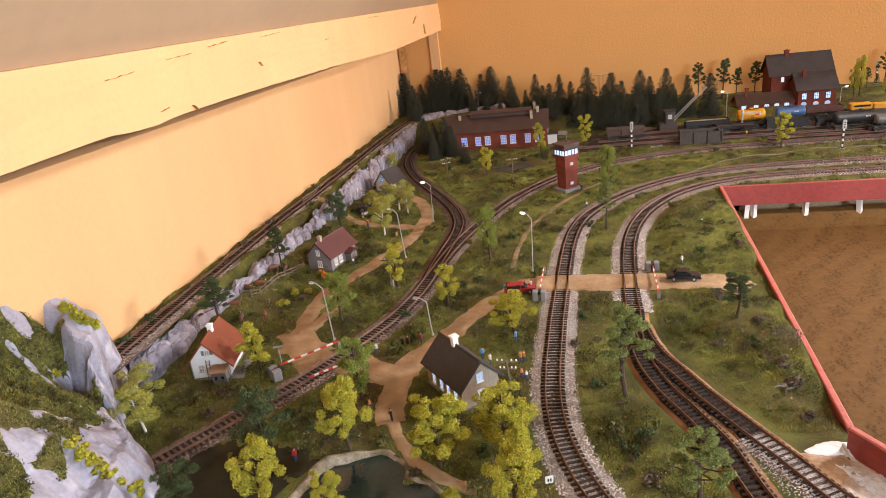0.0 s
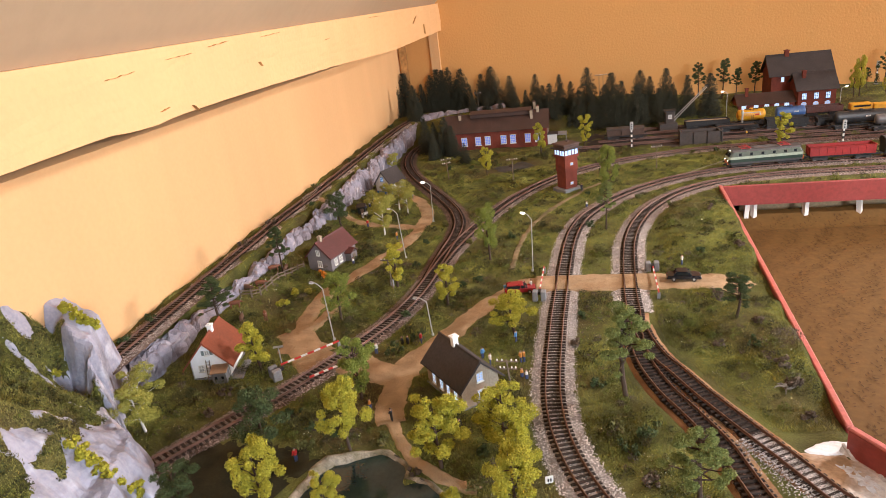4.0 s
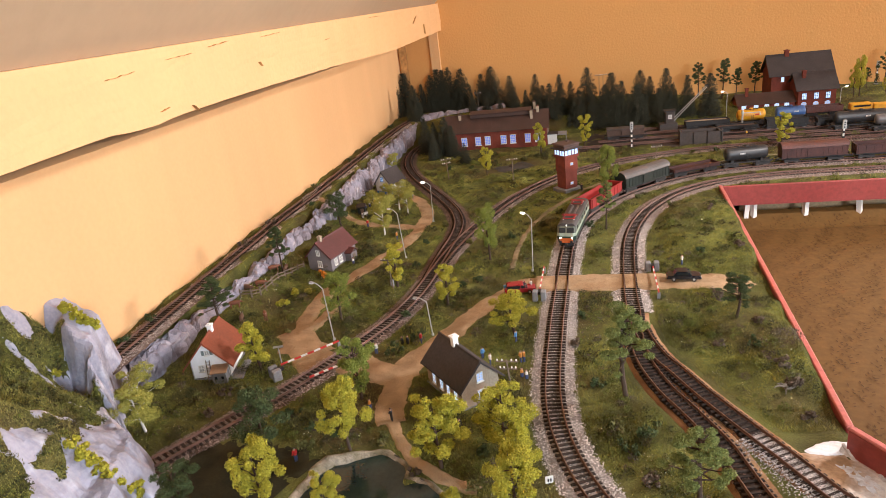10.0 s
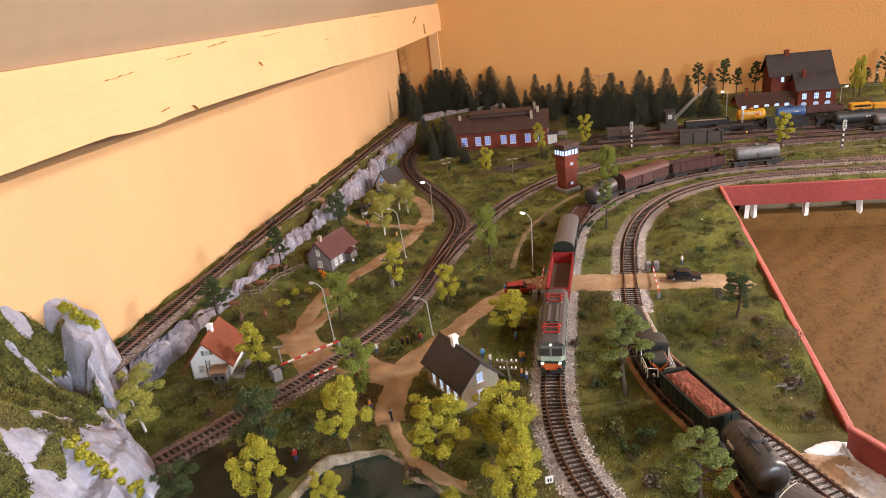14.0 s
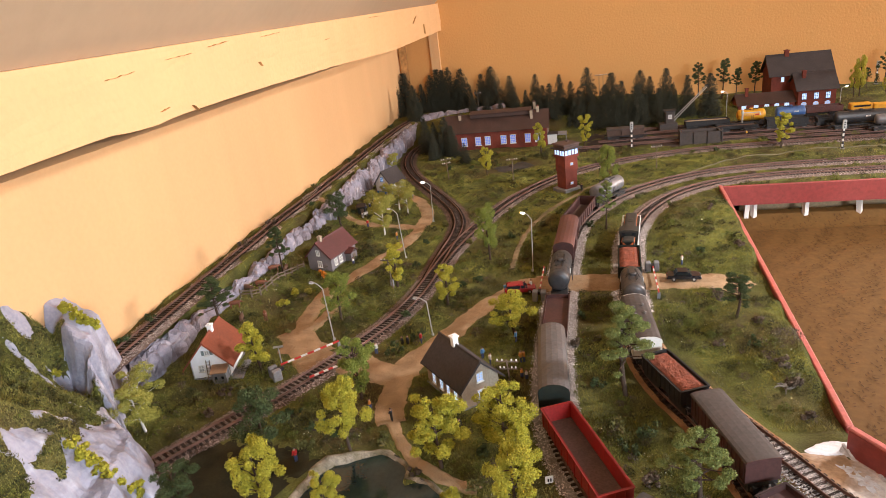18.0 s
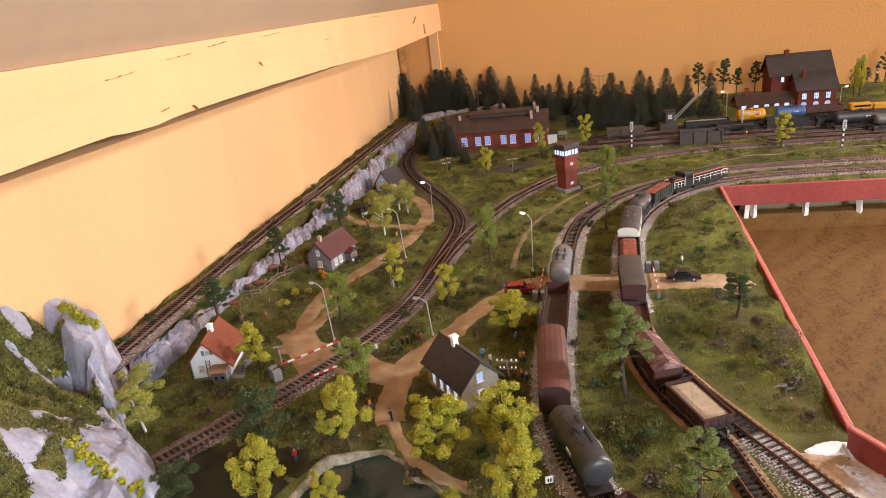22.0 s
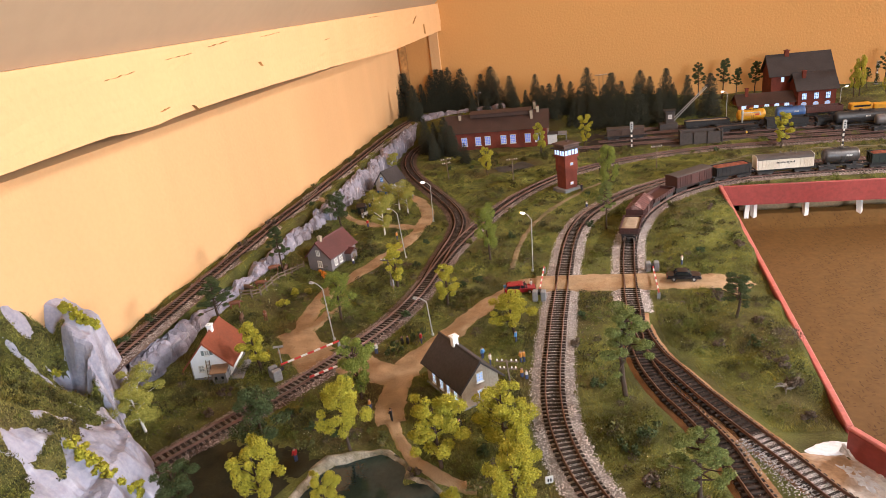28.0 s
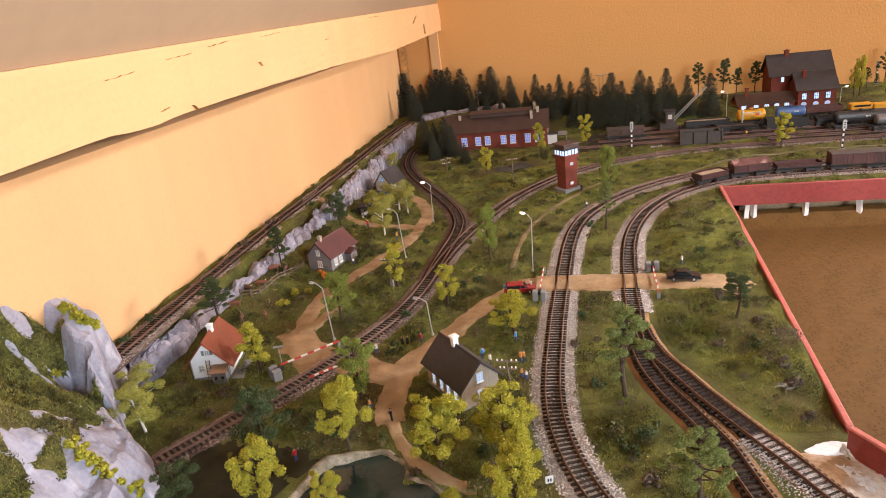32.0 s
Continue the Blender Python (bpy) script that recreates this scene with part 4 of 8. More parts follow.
def hill_top(x, y):
    """Height of the faceted hill, read between its corners."""
    u, v = (x - x0) / (x1 - x0) * nx, (y - y0) / (y1 - y0) * ny
    i, j = int(min(max(u, 0), nx - 1)), int(min(max(v, 0), ny - 1))
    fu, fv = u - i, v - j
    return (CO[j, i, 2] * (1 - fu) + CO[j, i + 1, 2] * fu) * (1 - fv) + (CO[j + 1, i, 2] * (1 - fu) + CO[j + 1, i + 1, 2] * fu) * fv


OUTCROPS = ((-0.618, 0.546, 0.026, 0.0035), (-0.562, 0.522, 0.012, 0.004), (-0.508, 0.409, 0.011, 0.024), (-0.524, 0.470, 0.008, 0.030), (-0.485, 0.392, 0.006, 0.018), (-0.652, 0.572, 0.010, 0.011))


def grassy(x, y):
    """How far a place on the hill lies inside the turf; negative on bare rock."""
    d = foot_gap(x, y)
    k = d - np.interp(y, [0.2, 0.44, 0.465, 0.50, 0.528, 0.56], [0.052, 0.058, 0.056, 0.040, 0.024, 0.012])
    if y > 0.560:
        k = min(k, max(-0.630 - x, (0.568 - y) * 0.6), (0.612 - y))
    for ox, oy, oa, ob_ in OUTCROPS:
        k = min(k, (math.hypot((x - ox) / oa, (y - oy) / ob_) - 1) * min(oa, ob_))
    return k + 0.004 * noise.noise((x * 45, y * 45, 5)) + 0.003 * noise.noise((x * 130, y * 130, 6))


nx2, ny2 = 130, 250
vs = np.array([(x0 + (x1 - x0) * i / nx2, y0 + (y1 - y0) * j / ny2, 0) for j in range(ny2 + 1) for i in range(nx2 + 1)])
turf = np.array([grassy(x, y) for x, y, z in vs])
vs[:, 2] = [hill_top(x, y) + 0.0022 * min(1, max(-1, k / 0.004)) + 0.0006 * noise.noise((x * 200, y * 200, 0)) for (x, y, z), k in zip(vs, turf)]
i = (np.arange(ny2)[:, None] * (nx2 + 1) + np.arange(nx2)[None, :]).ravel()
fs = np.stack([i, i + 1, i + nx2 + 2, i + nx2 + 1], 1)
fs = fs[(turf[fs].max(1) > -0.003) & (vs[fs][:, :, 2].min(1) > G)]
used, inv = np.unique(fs, return_inverse=True)
o = new("grass_ledge", raw_mesh("grass_ledge", vs[used], inv.reshape(fs.shape), SOIL, True))
o.parent = hillock
tagged(o, "grassy turf ledges")
ok = turf[fs].min(1) > -0.001
LEDGES = (vs[fs[ok]].mean(1), None)


def rock_mesh(seed):
    """An angular folded boulder about 1 high and 1 long: the hull of a few points, its flat faces creased."""
    rg = random.Random(seed * 13)
    bm = bmesh.new()
    n, m = 22, 9
    lean = rg.uniform(-0.18, 0.18)
    rings = []
    for j in range(m + 1):
        t = j / m
        ring = []
        for i in range(n):
            a = 2 * math.pi * i / n
            k = 1 + 0.13 * facets(math.cos(a) * 1.3 + math.sin(a) * 0.4, t * 1.2 + seed * 3.1, 0.55, seed, 0.4) + 0.13 * facets(a, t * 0.35, 0.42, seed + 20.0, 0.1)
            r = (1 - t ** 4.0) ** 0.5 * k if j < m else 0.10
            ring.append(bm.verts.new((0.58 * r * math.cos(a) + lean * t, 0.46 * r * math.sin(a), (1 - (1 - t) ** 1.5) * (0.92 + 0.14 * facets(math.cos(a), math.sin(a), 0.6, seed + 9.0)) - 0.08)))
        rings.append(ring)
    for p, q in zip(rings, rings[1:]):
        for i in range(n):
            bm.faces.new((p[i], p[(i + 1) % n], q[(i + 1) % n]))
            bm.faces.new((p[i], q[(i + 1) % n], q[i]))
    bm.faces.new(rings[-1])
    me = bpy.data.meshes.new("rock")
    bm.to_mesh(me)
    bm.free()
    me.materials.append(CRAG)
    return me


ROCKS = [rock_mesh(s) for s in range(1, 8)]
cliff = thing("rock_wall", pose(0, 0, 0), "row of grey folded plaster rocks below the raised track", "rock wall")


def rock_row(points, size, height, z, spacing, seed, skip=()):
    line, s = curve_through(points, 0.004)
    rg = random.Random(seed)
    u, k = 0.0, 0
    while u < s[-1]:
        x, y = np.interp(u, s, line[:, 0]), np.interp(u, s, line[:, 1])
        i = min(len(line) - 2, int(u / s[-1] * (len(line) - 1)))
        a = math.degrees(math.atan2(*(line[i + 1] - line[i])[::-1]))
        f = rg.uniform(0.8, 1.25)
        if not any(b < k < e for b, e in skip):
            o = new("rock", ROCKS[rg.randrange(len(ROCKS))])
            o.parent = cliff
            o.matrix_basis = pose(x + rg.uniform(-0.003, 0.003), y, z - 0.004, rg.uniform(-8, 8), rg.uniform(-14, 14), a + rg.uniform(-16, 16) + 180 * rg.randrange(2)) @ Matrix.Diagonal((size * f, size * rg.uniform(0.7, 1.0), height * rg.uniform(0.85, 1.15), 1))
        u += spacing * f
        k += 1


rock_row([(-0.614, 0.672), (-0.606, 0.72), (-0.598, 0.78), (-0.590, 0.84), (-0.584, 0.90), (-0.579, 0.97)], 0.036, 0.043, G + 0.004, 0.0165, 2)
rock_row([(-0.577, 0.985), (-0.574, 1.05), (-0.570, 1.14), (-0.565, 1.22)], 0.038, 0.051, G + 0.002, 0.0165, 5)
rock_row([(-0.563, 1.24), (-0.561, 1.40), (-0.562, 1.60), (-0.566, 1.80), (-0.570, 2.0), (-0.566, 2.18), (-0.555, 2.28)], 0.040, 0.060, G, 0.0150, 3)
rock_row([(-0.54, 2.30), (-0.48, 2.37), (-0.42, 2.39), (-0.34, 2.40), (-0.26, 2.40)], 0.045, 0.034, 0.49, 0.04, 4)

# ---- plants ----


def leaves(rg, centres, radii, n, size, flat=0.0, squash=1.0):
    """n leaf flakes on the skins of round clumps."""
    c = np.array(centres, float)
    r = np.array(radii, float)
    w = r ** 2 / (r ** 2).sum()
    i = rg.choice(len(c), n, p=w)
    d = rg.normal(size=(n, 3))
    d /= np.linalg.norm(d, axis=1)[:, None]
    p = c[i] + d * (r[i] * rg.uniform(0.55, 1.08, n))[:, None] * np.array([1, 1, squash])
    a = rg.normal(size=(n, 3))
    a[:, 2] *= 1 - flat
    a /= np.linalg.norm(a, axis=1)[:, None]
    b = np.cross(a, d + 0.6 * rg.normal(size=(n, 3)))
    b /= np.linalg.norm(b, axis=1)[:, None] + 1e-9
    s = size * rg.uniform(0.6, 1.35, n)[:, None]
    v = np.stack([p - a * s, p + b * s * 0.62, p + a * s, p - b * s * 0.62], 1).reshape(-1, 3)
    f = np.arange(n * 4).reshape(n, 4)
    return v, f


def wood(g, p, q, r, r2, bend=0.0, n=6, seg=4, rg=None):
    """A bent, tapering limb from p to q."""
    p, q = Vector(p), Vector(q)
    side = (q - p).orthogonal().normalized() * bend
    last, lr = p, r
    for i in range(1, seg + 1):
        t = i / seg
        c = p.lerp(q, t) + side * math.sin(math.pi * t)
        k = r + (r2 - r) * t
        g.tube(last, c, lr, k, n, caps=(i == seg))
        last, lr = c, k


def make_tree(kind, seed):
    """The parts of one tree, 1 high: a trunk with limbs, and a crown of separate flakes."""
    rg = np.random.RandomState(seed)
    g = Geo()
    C, R = [], []
    if kind in ("broadleaf", "light", "birch", "young"):
        top = (rg.uniform(-0.08, 0.08), rg.uniform(-0.08, 0.08), 0.86)
        wood(g, (0, 0, -0.03), top, 0.030 if kind != "birch" else 0.024, 0.008, rg.uniform(-0.03, 0.03))
        spread = {"broadleaf": 0.34, "light": 0.28, "birch": 0.34, "young": 0.20}[kind]
        low = {"broadleaf": 0.34, "light": 0.28, "birch": 0.30, "young": 0.22}[kind]
        n = {"broadleaf": 27, "light": 22, "birch": 18, "young": 17}[kind]
        for i in range(n):
            z = low + (0.95 - low) * (i + 0.5) / n
            t = (z - low) / (1 - low)
            wide = spread * (math.sin(math.pi * (0.20 + 0.70 * t)) ** 0.8) * rg.uniform(0.35, 1.22)
            a = i * 2.4 + rg.uniform(-0.5, 0.5)
            c = (wide * math.cos(a) + top[0] * z, wide * math.sin(a) + top[1] * z, z)
            C.append(c)
            R.append(rg.uniform(0.060, 0.118) * {"young": 0.85, "birch": 1.2}.get(kind, 1.0))
            if i % 2 == 0:
                wood(g, (top[0] * z * 0.8, top[1] * z * 0.8, z - 0.16), c, 0.010, 0.003, rg.uniform(-0.03, 0.03), 4, 3)
        v, f = leaves(rg, C, R, {"broadleaf": 11500, "light": 8000, "birch": 9000, "young": 4600}[kind], 0.0128 if kind != "young" else 0.0165, squash=0.82)
    elif kind == "pine":
        top = (rg.uniform(-0.06, 0.06), rg.uniform(-0.06, 0.06), 0.93)
        wood(g, (0, 0, -0.03), top, 0.030, 0.008, rg.uniform(-0.05, 0.05))
        n = 30
        for i in range(n):
            z = 0.40 + 0.54 * (i + 0.5) / n
            t = i / (n - 1)
            wide = (0.32 - 0.20 * t) * rg.uniform(0.25, 1.2)
            a = i * 2.4 + rg.uniform(-0.6, 0.6)
            c = (wide * math.cos(a) + top[0] * z, wide * math.sin(a) + top[1] * z, z + 0.03)
            C.append(c)
            R.append(rg.uniform(0.045, 0.085))
            wood(g, (top[0] * z, top[1] * z, z - 0.03), c, 0.010, 0.004, rg.uniform(-0.02, 0.02), 4, 3)
        v, f = leaves(rg, C, R, 19000, 0.0078, squash=0.45)
    else:
        # spruce: a full, ragged spire of drooping whorls
        wood(g, (0, 0, -0.03), (0, 0, 0.97), 0.024, 0.004)
        for k in range(17):
            z = 0.05 + 0.92 * k / 16
            wide = 0.27 * (1 - ((z - 0.05) / 0.97) ** 1.5) ** 0.8 * rg.uniform(0.82, 1.12) + 0.012
            m = max(4, int(11 * (1 - k / 22)))
            for j in range(m):
                a = j * 6.283 / m + k * 0.9 + rg.uniform(-0.3, 0.3)
                for t in (0.4, 0.85):
                    C.append((wide * t * math.cos(a), wide * t * math.sin(a), z - 0.04 * t))
                    R.append(0.034 + 0.034 * (1 - z))
        v, f = leaves(rg, C, R, 12000, 0.0115, squash=0.8)
    return g, v, f


TREE_LOOK = {"broadleaf": (BARK, LEAF_Y), "light": (BARK, LEAF_G), "birch": (BIRCH, LEAF_B), "young": (BARK, LEAF_Y), "pine": (BARK, LEAF_P), "spruce": (BARK, LEAF_S)}
TREE_MESH = {}


def tree(kind, x, y, h, label, wide=1.0, seed=1, z=None, lean=(0, 0), leaf=None, name=None, group="trees"):
    key = (kind, seed % (4 if kind != "spruce" else 5), leaf)
    if key not in TREE_MESH:
        g, v, f = make_tree(kind, key[1] * 7 + len(kind))
        bark, lf = TREE_LOOK[kind]
        TREE_MESH[key] = (g.mesh("trunk", bark, True), raw_mesh("crown", v, f, leaf or lf))
    z = float(ground_full(np.array([x]), np.array([y]))[0]) if z is None else z
    t = thing(name or {"pine": "pine_tree", "spruce": "spruce_tree", "birch": "birch_tree"}.get(kind, "leafy_tree"), pose(x, y, z), label, "tree", group)
    turn = (seed * 67) % 360
    for nm, me in zip(("trunk", "crown"), TREE_MESH[key]):
        o = new(nm, me)
        o.parent = t
        o.matrix_basis = pose(0, 0, 0, lean[0], lean[1], turn) @ Matrix.Diagonal((h * wide, h * wide, h, 1))
    return t


YL = "small tree with bright yellow-green flock leaves"
tree("broadleaf", -0.316, 0.458, 0.084, YL, 0.78, 1)
tree("broadleaf", -0.257, 0.548, 0.097, YL, 0.72, 2, lean=(0, -6))
tree("broadleaf", -0.151, 0.528, 0.085, YL + " beside the dark-roofed house", 1.0, 3)
tree("broadleaf", -0.089, 0.557, 0.077, YL + " beside the dark-roofed house", 1.15, 4)
tree("broadleaf", -0.066, 0.506, 0.073, YL + " beside the main line", 0.7, 2)
tree("broadleaf", -0.069, 0.469, 0.073, YL + " beside the main line", 0.95, 1)
tree("broadleaf", -0.245, 0.448, 0.062, YL + " on the pond shore", 0.75, 3)
tree("broadleaf", -0.124, 0.456, 0.039, YL + " on the pond shore", 0.8, 2)
tree("broadleaf", -0.098, 0.810, 0.068, YL + " beside the crossing road", 1.2, 2)
tree("young", -0.211, 0.903, 0.074, "slim yellow-green tree beside the branch track", 1.05, 3)
tree("young", -0.446, 0.720, 0.075, "slim yellow-green tree beside the white house", 1.1, 1)
tree("light", -0.277, 0.651, 0.091, "upright fresh green leafy tree at the crossing", 0.85, 2)
tree("light", -0.374, 0.859, 0.082, "spreading fresh green leafy tree in the village", 0.95, 3)
tree("light", -0.164, 1.082, 0.106, "tall thin fresh green tree beside the track", 0.66, 1)
tree("young", -0.312, 0.975, 0.085, "thin yellow-green tree beside the telegraph pole", 1.0, 2)
tree("light", -0.241, 1.667, 0.080, "small fresh green tree before the engine shed", 0.8, 2, leaf=LEAF_Y)
tree("young", -0.107, 1.880, 0.089, "slim yellow-green tree at the engine shed", 0.95, 1)
tree("young", 0.017, 1.928, 0.093, "slim yellow-green tree by the yard", 0.95, 4)
tree("light", 0.060, 1.445, 0.116, "tall thin fresh green tree by the main line", 0.62, 3)
tree("pine", 0.046, 1.216, 0.098, "thin pine with a bare trunk between the tracks", 0.6, 1)
tree("pine", 0.043, 0.661, 0.117, "tall pine with a long bare trunk between the tracks", 0.92, 2)
tree("pine", 0.094, 0.484, 0.092, "pine with a bare trunk beside the brown tracks", 1.0, 3)
tree("pine", 0.199, 0.835, 0.067, "low flat-topped dark pine on the grass slope", 1.2, 4, leaf=LEAF_D)
tree("young", 0.506, 1.767, 0.095, "slim yellow-green tree on the grass strip", 1.0, 3)
tree("pine", -0.538, 1.015, 0.090, "dark pine beside the rock wall", 0.75, 1, leaf=LEAF_D)
tree("pine", -0.551, 0.811, 0.081, "dark bushy pine beside the rock wall", 1.1, 2, leaf=LEAF_D)
tree("light", -0.520, 1.286, 0.076, "dark green leafy tree beside the lane", 1.1, 1, leaf=LEAF_D)
tree("light", -0.358, 0.546, 0.083, "dark green bushy tree beside the branch line", 1.1, 3, leaf=LEAF_D)
tree("light", -0.407, 0.456, 0.060, "dark green bushy tree below the rocks", 1.2, 2, leaf=LEAF_D)
tree("birch", -0.529, 0.573, 0.066, "white-stemmed birch with pale leaves below the rocks", 1.1, 1)
tree("birch", -0.566, 0.620, 0.066, "leaning white-stemmed birch with pale leaves", 1.1, 3)
tree("birch", -0.410, 1.248, 0.088, "birch with a white stem beside the lane", 0.95, 2)
tree("birch", -0.418, 1.411, 0.069, "birch with a white stem in the garden", 1.2, 3)
tree("birch", -0.452, 1.447, 0.057, "birch with a white stem in the garden", 0.9, 1)
tree("birch", -0.391, 1.383, 0.065, "birch with a white stem in the garden", 0.95, 2)
tree("birch", -0.469, 1.394, 0.055, "birch with a white stem in the garden", 1.05, 1)
tree("birch", -0.530, 1.781, 0.055, "birch growing at the rock wall", 1.0, 2)
# spruces along the back walls
SP = "dark green spruce against the back wall"
tree("spruce", -0.667, 2.409, 0.119, SP, 0.98, 0)
tree("spruce", -0.641, 2.460, 0.159, SP, 1.19, 1)
tree("spruce", -0.570, 2.292, 0.130, SP, 0.92, 2)
tree("spruce", -0.578, 2.460, 0.108, SP, 0.78, 3)
tree("spruce", -0.540, 2.460, 0.138, SP, 1.08, 4)
tree("spruce", -0.514, 2.460, 0.160, SP, 1.14, 5)
tree("spruce", -0.493, 2.460, 0.158, SP, 0.84, 6)
tree("spruce", -0.470, 2.460, 0.164, SP, 0.85, 7)
tree("spruce", -0.441, 2.460, 0.116, SP, 1.15, 8)
tree("spruce", -0.423, 2.460, 0.156, SP, 1.07, 9)
tree("spruce", -0.372, 2.372, 0.072, SP, 0.78, 10)
tree("spruce", -0.347, 2.460, 0.128, SP, 0.95, 11)
tree("spruce", -0.309, 2.460, 0.149, SP, 1.19, 12)
tree("spruce", -0.322, 2.373, 0.061, SP, 0.96, 13)
tree("spruce", -0.268, 2.326, 0.056, SP, 0.78, 14)
tree("spruce", -0.238, 2.427, 0.114, SP, 1.06, 15)
tree("spruce", -0.213, 2.302, 0.069, SP, 1.16, 16)
tree("spruce", -0.174, 2.306, 0.074, SP, 0.85, 17)
tree("spruce", -0.140, 2.324, 0.126, SP, 0.83, 18)
tree("spruce", -0.112, 2.228, 0.103, SP, 1.14, 19)
tree("spruce", -0.088, 2.216, 0.117, SP, 1.09, 20)
tree("spruce", -0.056, 2.239, 0.129, SP, 0.79, 21)
tree("spruce", -0.019, 2.223, 0.107, SP, 0.92, 22)
tree("spruce", 0.004, 2.172, 0.114, SP, 1.19, 23)
tree("spruce", 0.033, 2.222, 0.148, SP, 1.00, 24)
tree("spruce", 0.048, 2.153, 0.114, SP, 0.78, 25)
tree("spruce", 0.108, 2.166, 0.168, SP, 1.02, 26)
tree("spruce", 0.088, 2.165, 0.130, SP, 1.18, 27)
tree("spruce", 0.138, 2.164, 0.141, SP, 0.89, 28)
tree("spruce", 0.158, 2.157, 0.102, SP, 0.82, 29)
tree("spruce", 0.200, 2.212, 0.136, SP, 1.12, 30)
tree("spruce", 0.186, 2.154, 0.128, SP, 1.12, 31)
tree("spruce", 0.228, 2.193, 0.127, SP, 0.80, 32)
tree("spruce", 0.277, 2.194, 0.149, SP, 0.89, 33)
tree("spruce", 0.251, 2.167, 0.107, SP, 1.18, 34)
tree("spruce", 0.296, 2.183, 0.103, SP, 1.02, 35)
tree("spruce", 0.340, 2.186, 0.130, SP, 0.78, 36)
tree("spruce", 0.408, 2.189, 0.133, SP, 1.00, 37)
tree("spruce", -0.470, 1.982, 0.113, "dark green spruce at the end of the engine shed", 0.9, 2)
tree("spruce", -0.447, 2.006, 0.095, "dark green spruce at the end of the engine shed", 0.8, 2)
tree("spruce", -0.398, 1.940, 0.120, "dark green spruce at the end of the engine shed", 1.1, 2)
tree("spruce", -0.373, 1.912, 0.095, "dark green spruce at the end of the engine shed", 0.9, 3)
tree("spruce", -0.322, 1.818, 0.062, "dark green spruce at the end of the engine shed", 1.0, 4)
tree("spruce", -0.425, 1.877, 0.085, "dark green spruce at the end of the engine shed", 0.8, 0)
tree("pine", 0.410, 2.400, 0.128, "sparse dark pine against the back wall", 0.62, 3, leaf=LEAF_D)
tree("pine", 0.486, 2.400, 0.135, "sparse dark pine against the back wall", 0.62, 0, leaf=LEAF_D)
tree("pine", 0.530, 2.400, 0.099, "sparse dark pine against the back wall", 0.62, 0, leaf=LEAF_D)
tree("pine", 0.589, 2.400, 0.119, "sparse dark pine against the back wall", 0.62, 1, leaf=LEAF_D)
tree("pine", 0.983, 2.400, 0.124, "sparse dark pine against the back wall", 0.62, 0, leaf=LEAF_D)
tree("pine", 0.962, 2.400, 0.045, "sparse dark pine against the back wall", 0.62, 2, leaf=LEAF_D)
tree("pine", 0.933, 2.400, 0.066, "sparse dark pine against the back wall", 0.62, 2, leaf=LEAF_D)
tree("light", 0.857, 2.250, 0.124, "tall yellow-green tree beside the station", 0.5, 1, leaf=LEAF_Y)
tree("light", 0.841, 2.250, 0.100, "tall yellow-green tree beside the station", 0.5, 0, leaf=LEAF_Y)
tree("light", 0.929, 2.250, 0.067, "tall yellow-green tree beside the station", 0.5, 2, leaf=LEAF_Y)


def bush(x, y, h, w, leaf, label, seed=1, n=260, z=None):
    """A low shrub of flakes on a few twigs."""
    rg = np.random.RandomState(seed)
    C = [(rg.uniform(-0.4, 0.4) * w, rg.uniform(-0.4, 0.4) * w, h * rg.uniform(0.25, 0.8)) for _ in range(7)]
    v, f = leaves(rg, C, [0.30 * min(w, h) * rg.uniform(0.6, 1.2) for _ in C], n, 0.0016)
    z = float(ground_full(np.array([x]), np.array([y]))[0]) if z is None else z
    t = thing("bush", pose(x, y, z), label, "bush", "bushes")
    g = Geo()
    for c in C[:5]:
        g.tube((0, 0, -0.001), c, 0.0006, 0.0003, 4)
    part("stem", g, BARK, t)
    o = new("foliage", raw_mesh("foliage", v, f, leaf))
    o.parent = t
    return t


SHRUB = {"K": (LEAF_K, "dry grey-brown twiggy bush"), "D": (LEAF_D, "low dark green leafy bush"), "O": (LEAF_O, "low olive green scrubby bush"), "Y": (LEAF_Y, "low yellow-green flowering bush"), "W": (LEAF_B, "pale cream-white flowering garden bush"), "R": (mat("orange_flowers", (0.62, 0.20, 0.02), 0.8, var=0.3, scale=200, fine=500, bump=0, spread=0.3, island=True), "bed of bright orange flowers")}
bush(0.225, 0.818, 0.013, 0.018, *SHRUB["K"], 1)
bush(0.165, 0.772, 0.011, 0.016, *SHRUB["K"], 2)
bush(0.207, 0.772, 0.008, 0.030, *SHRUB["D"], 3)
bush(0.219, 0.715, 0.012, 0.022, *SHRUB["K"], 4)
bush(0.225, 0.674, 0.014, 0.022, *SHRUB["K"], 5)
bush(0.224, 0.623, 0.010, 0.016, *SHRUB["K"], 6)
bush(0.255, 1.076, 0.011, 0.014, *SHRUB["K"], 7)
bush(0.243, 1.268, 0.010, 0.014, *SHRUB["K"], 8)
bush(0.222, 1.154, 0.009, 0.016, *SHRUB["O"], 9)
bush(0.184, 1.338, 0.013, 0.020, *SHRUB["O"], 10)
bush(0.187, 0.895, 0.026, 0.018, *SHRUB["K"], 11)
bush(0.130, 1.109, 0.010, 0.016, *SHRUB["O"], 12)
bush(0.193, 1.064, 0.009, 0.014, *SHRUB["D"], 13)
bush(0.030, 1.105, 0.016, 0.018, *SHRUB["O"], 14)
bush(0.017, 1.240, 0.012, 0.016, *SHRUB["D"], 15)
bush(0.013, 0.681, 0.012, 0.020, *SHRUB["D"], 16)
bush(0.004, 0.734, 0.009, 0.016, *SHRUB["O"], 17)
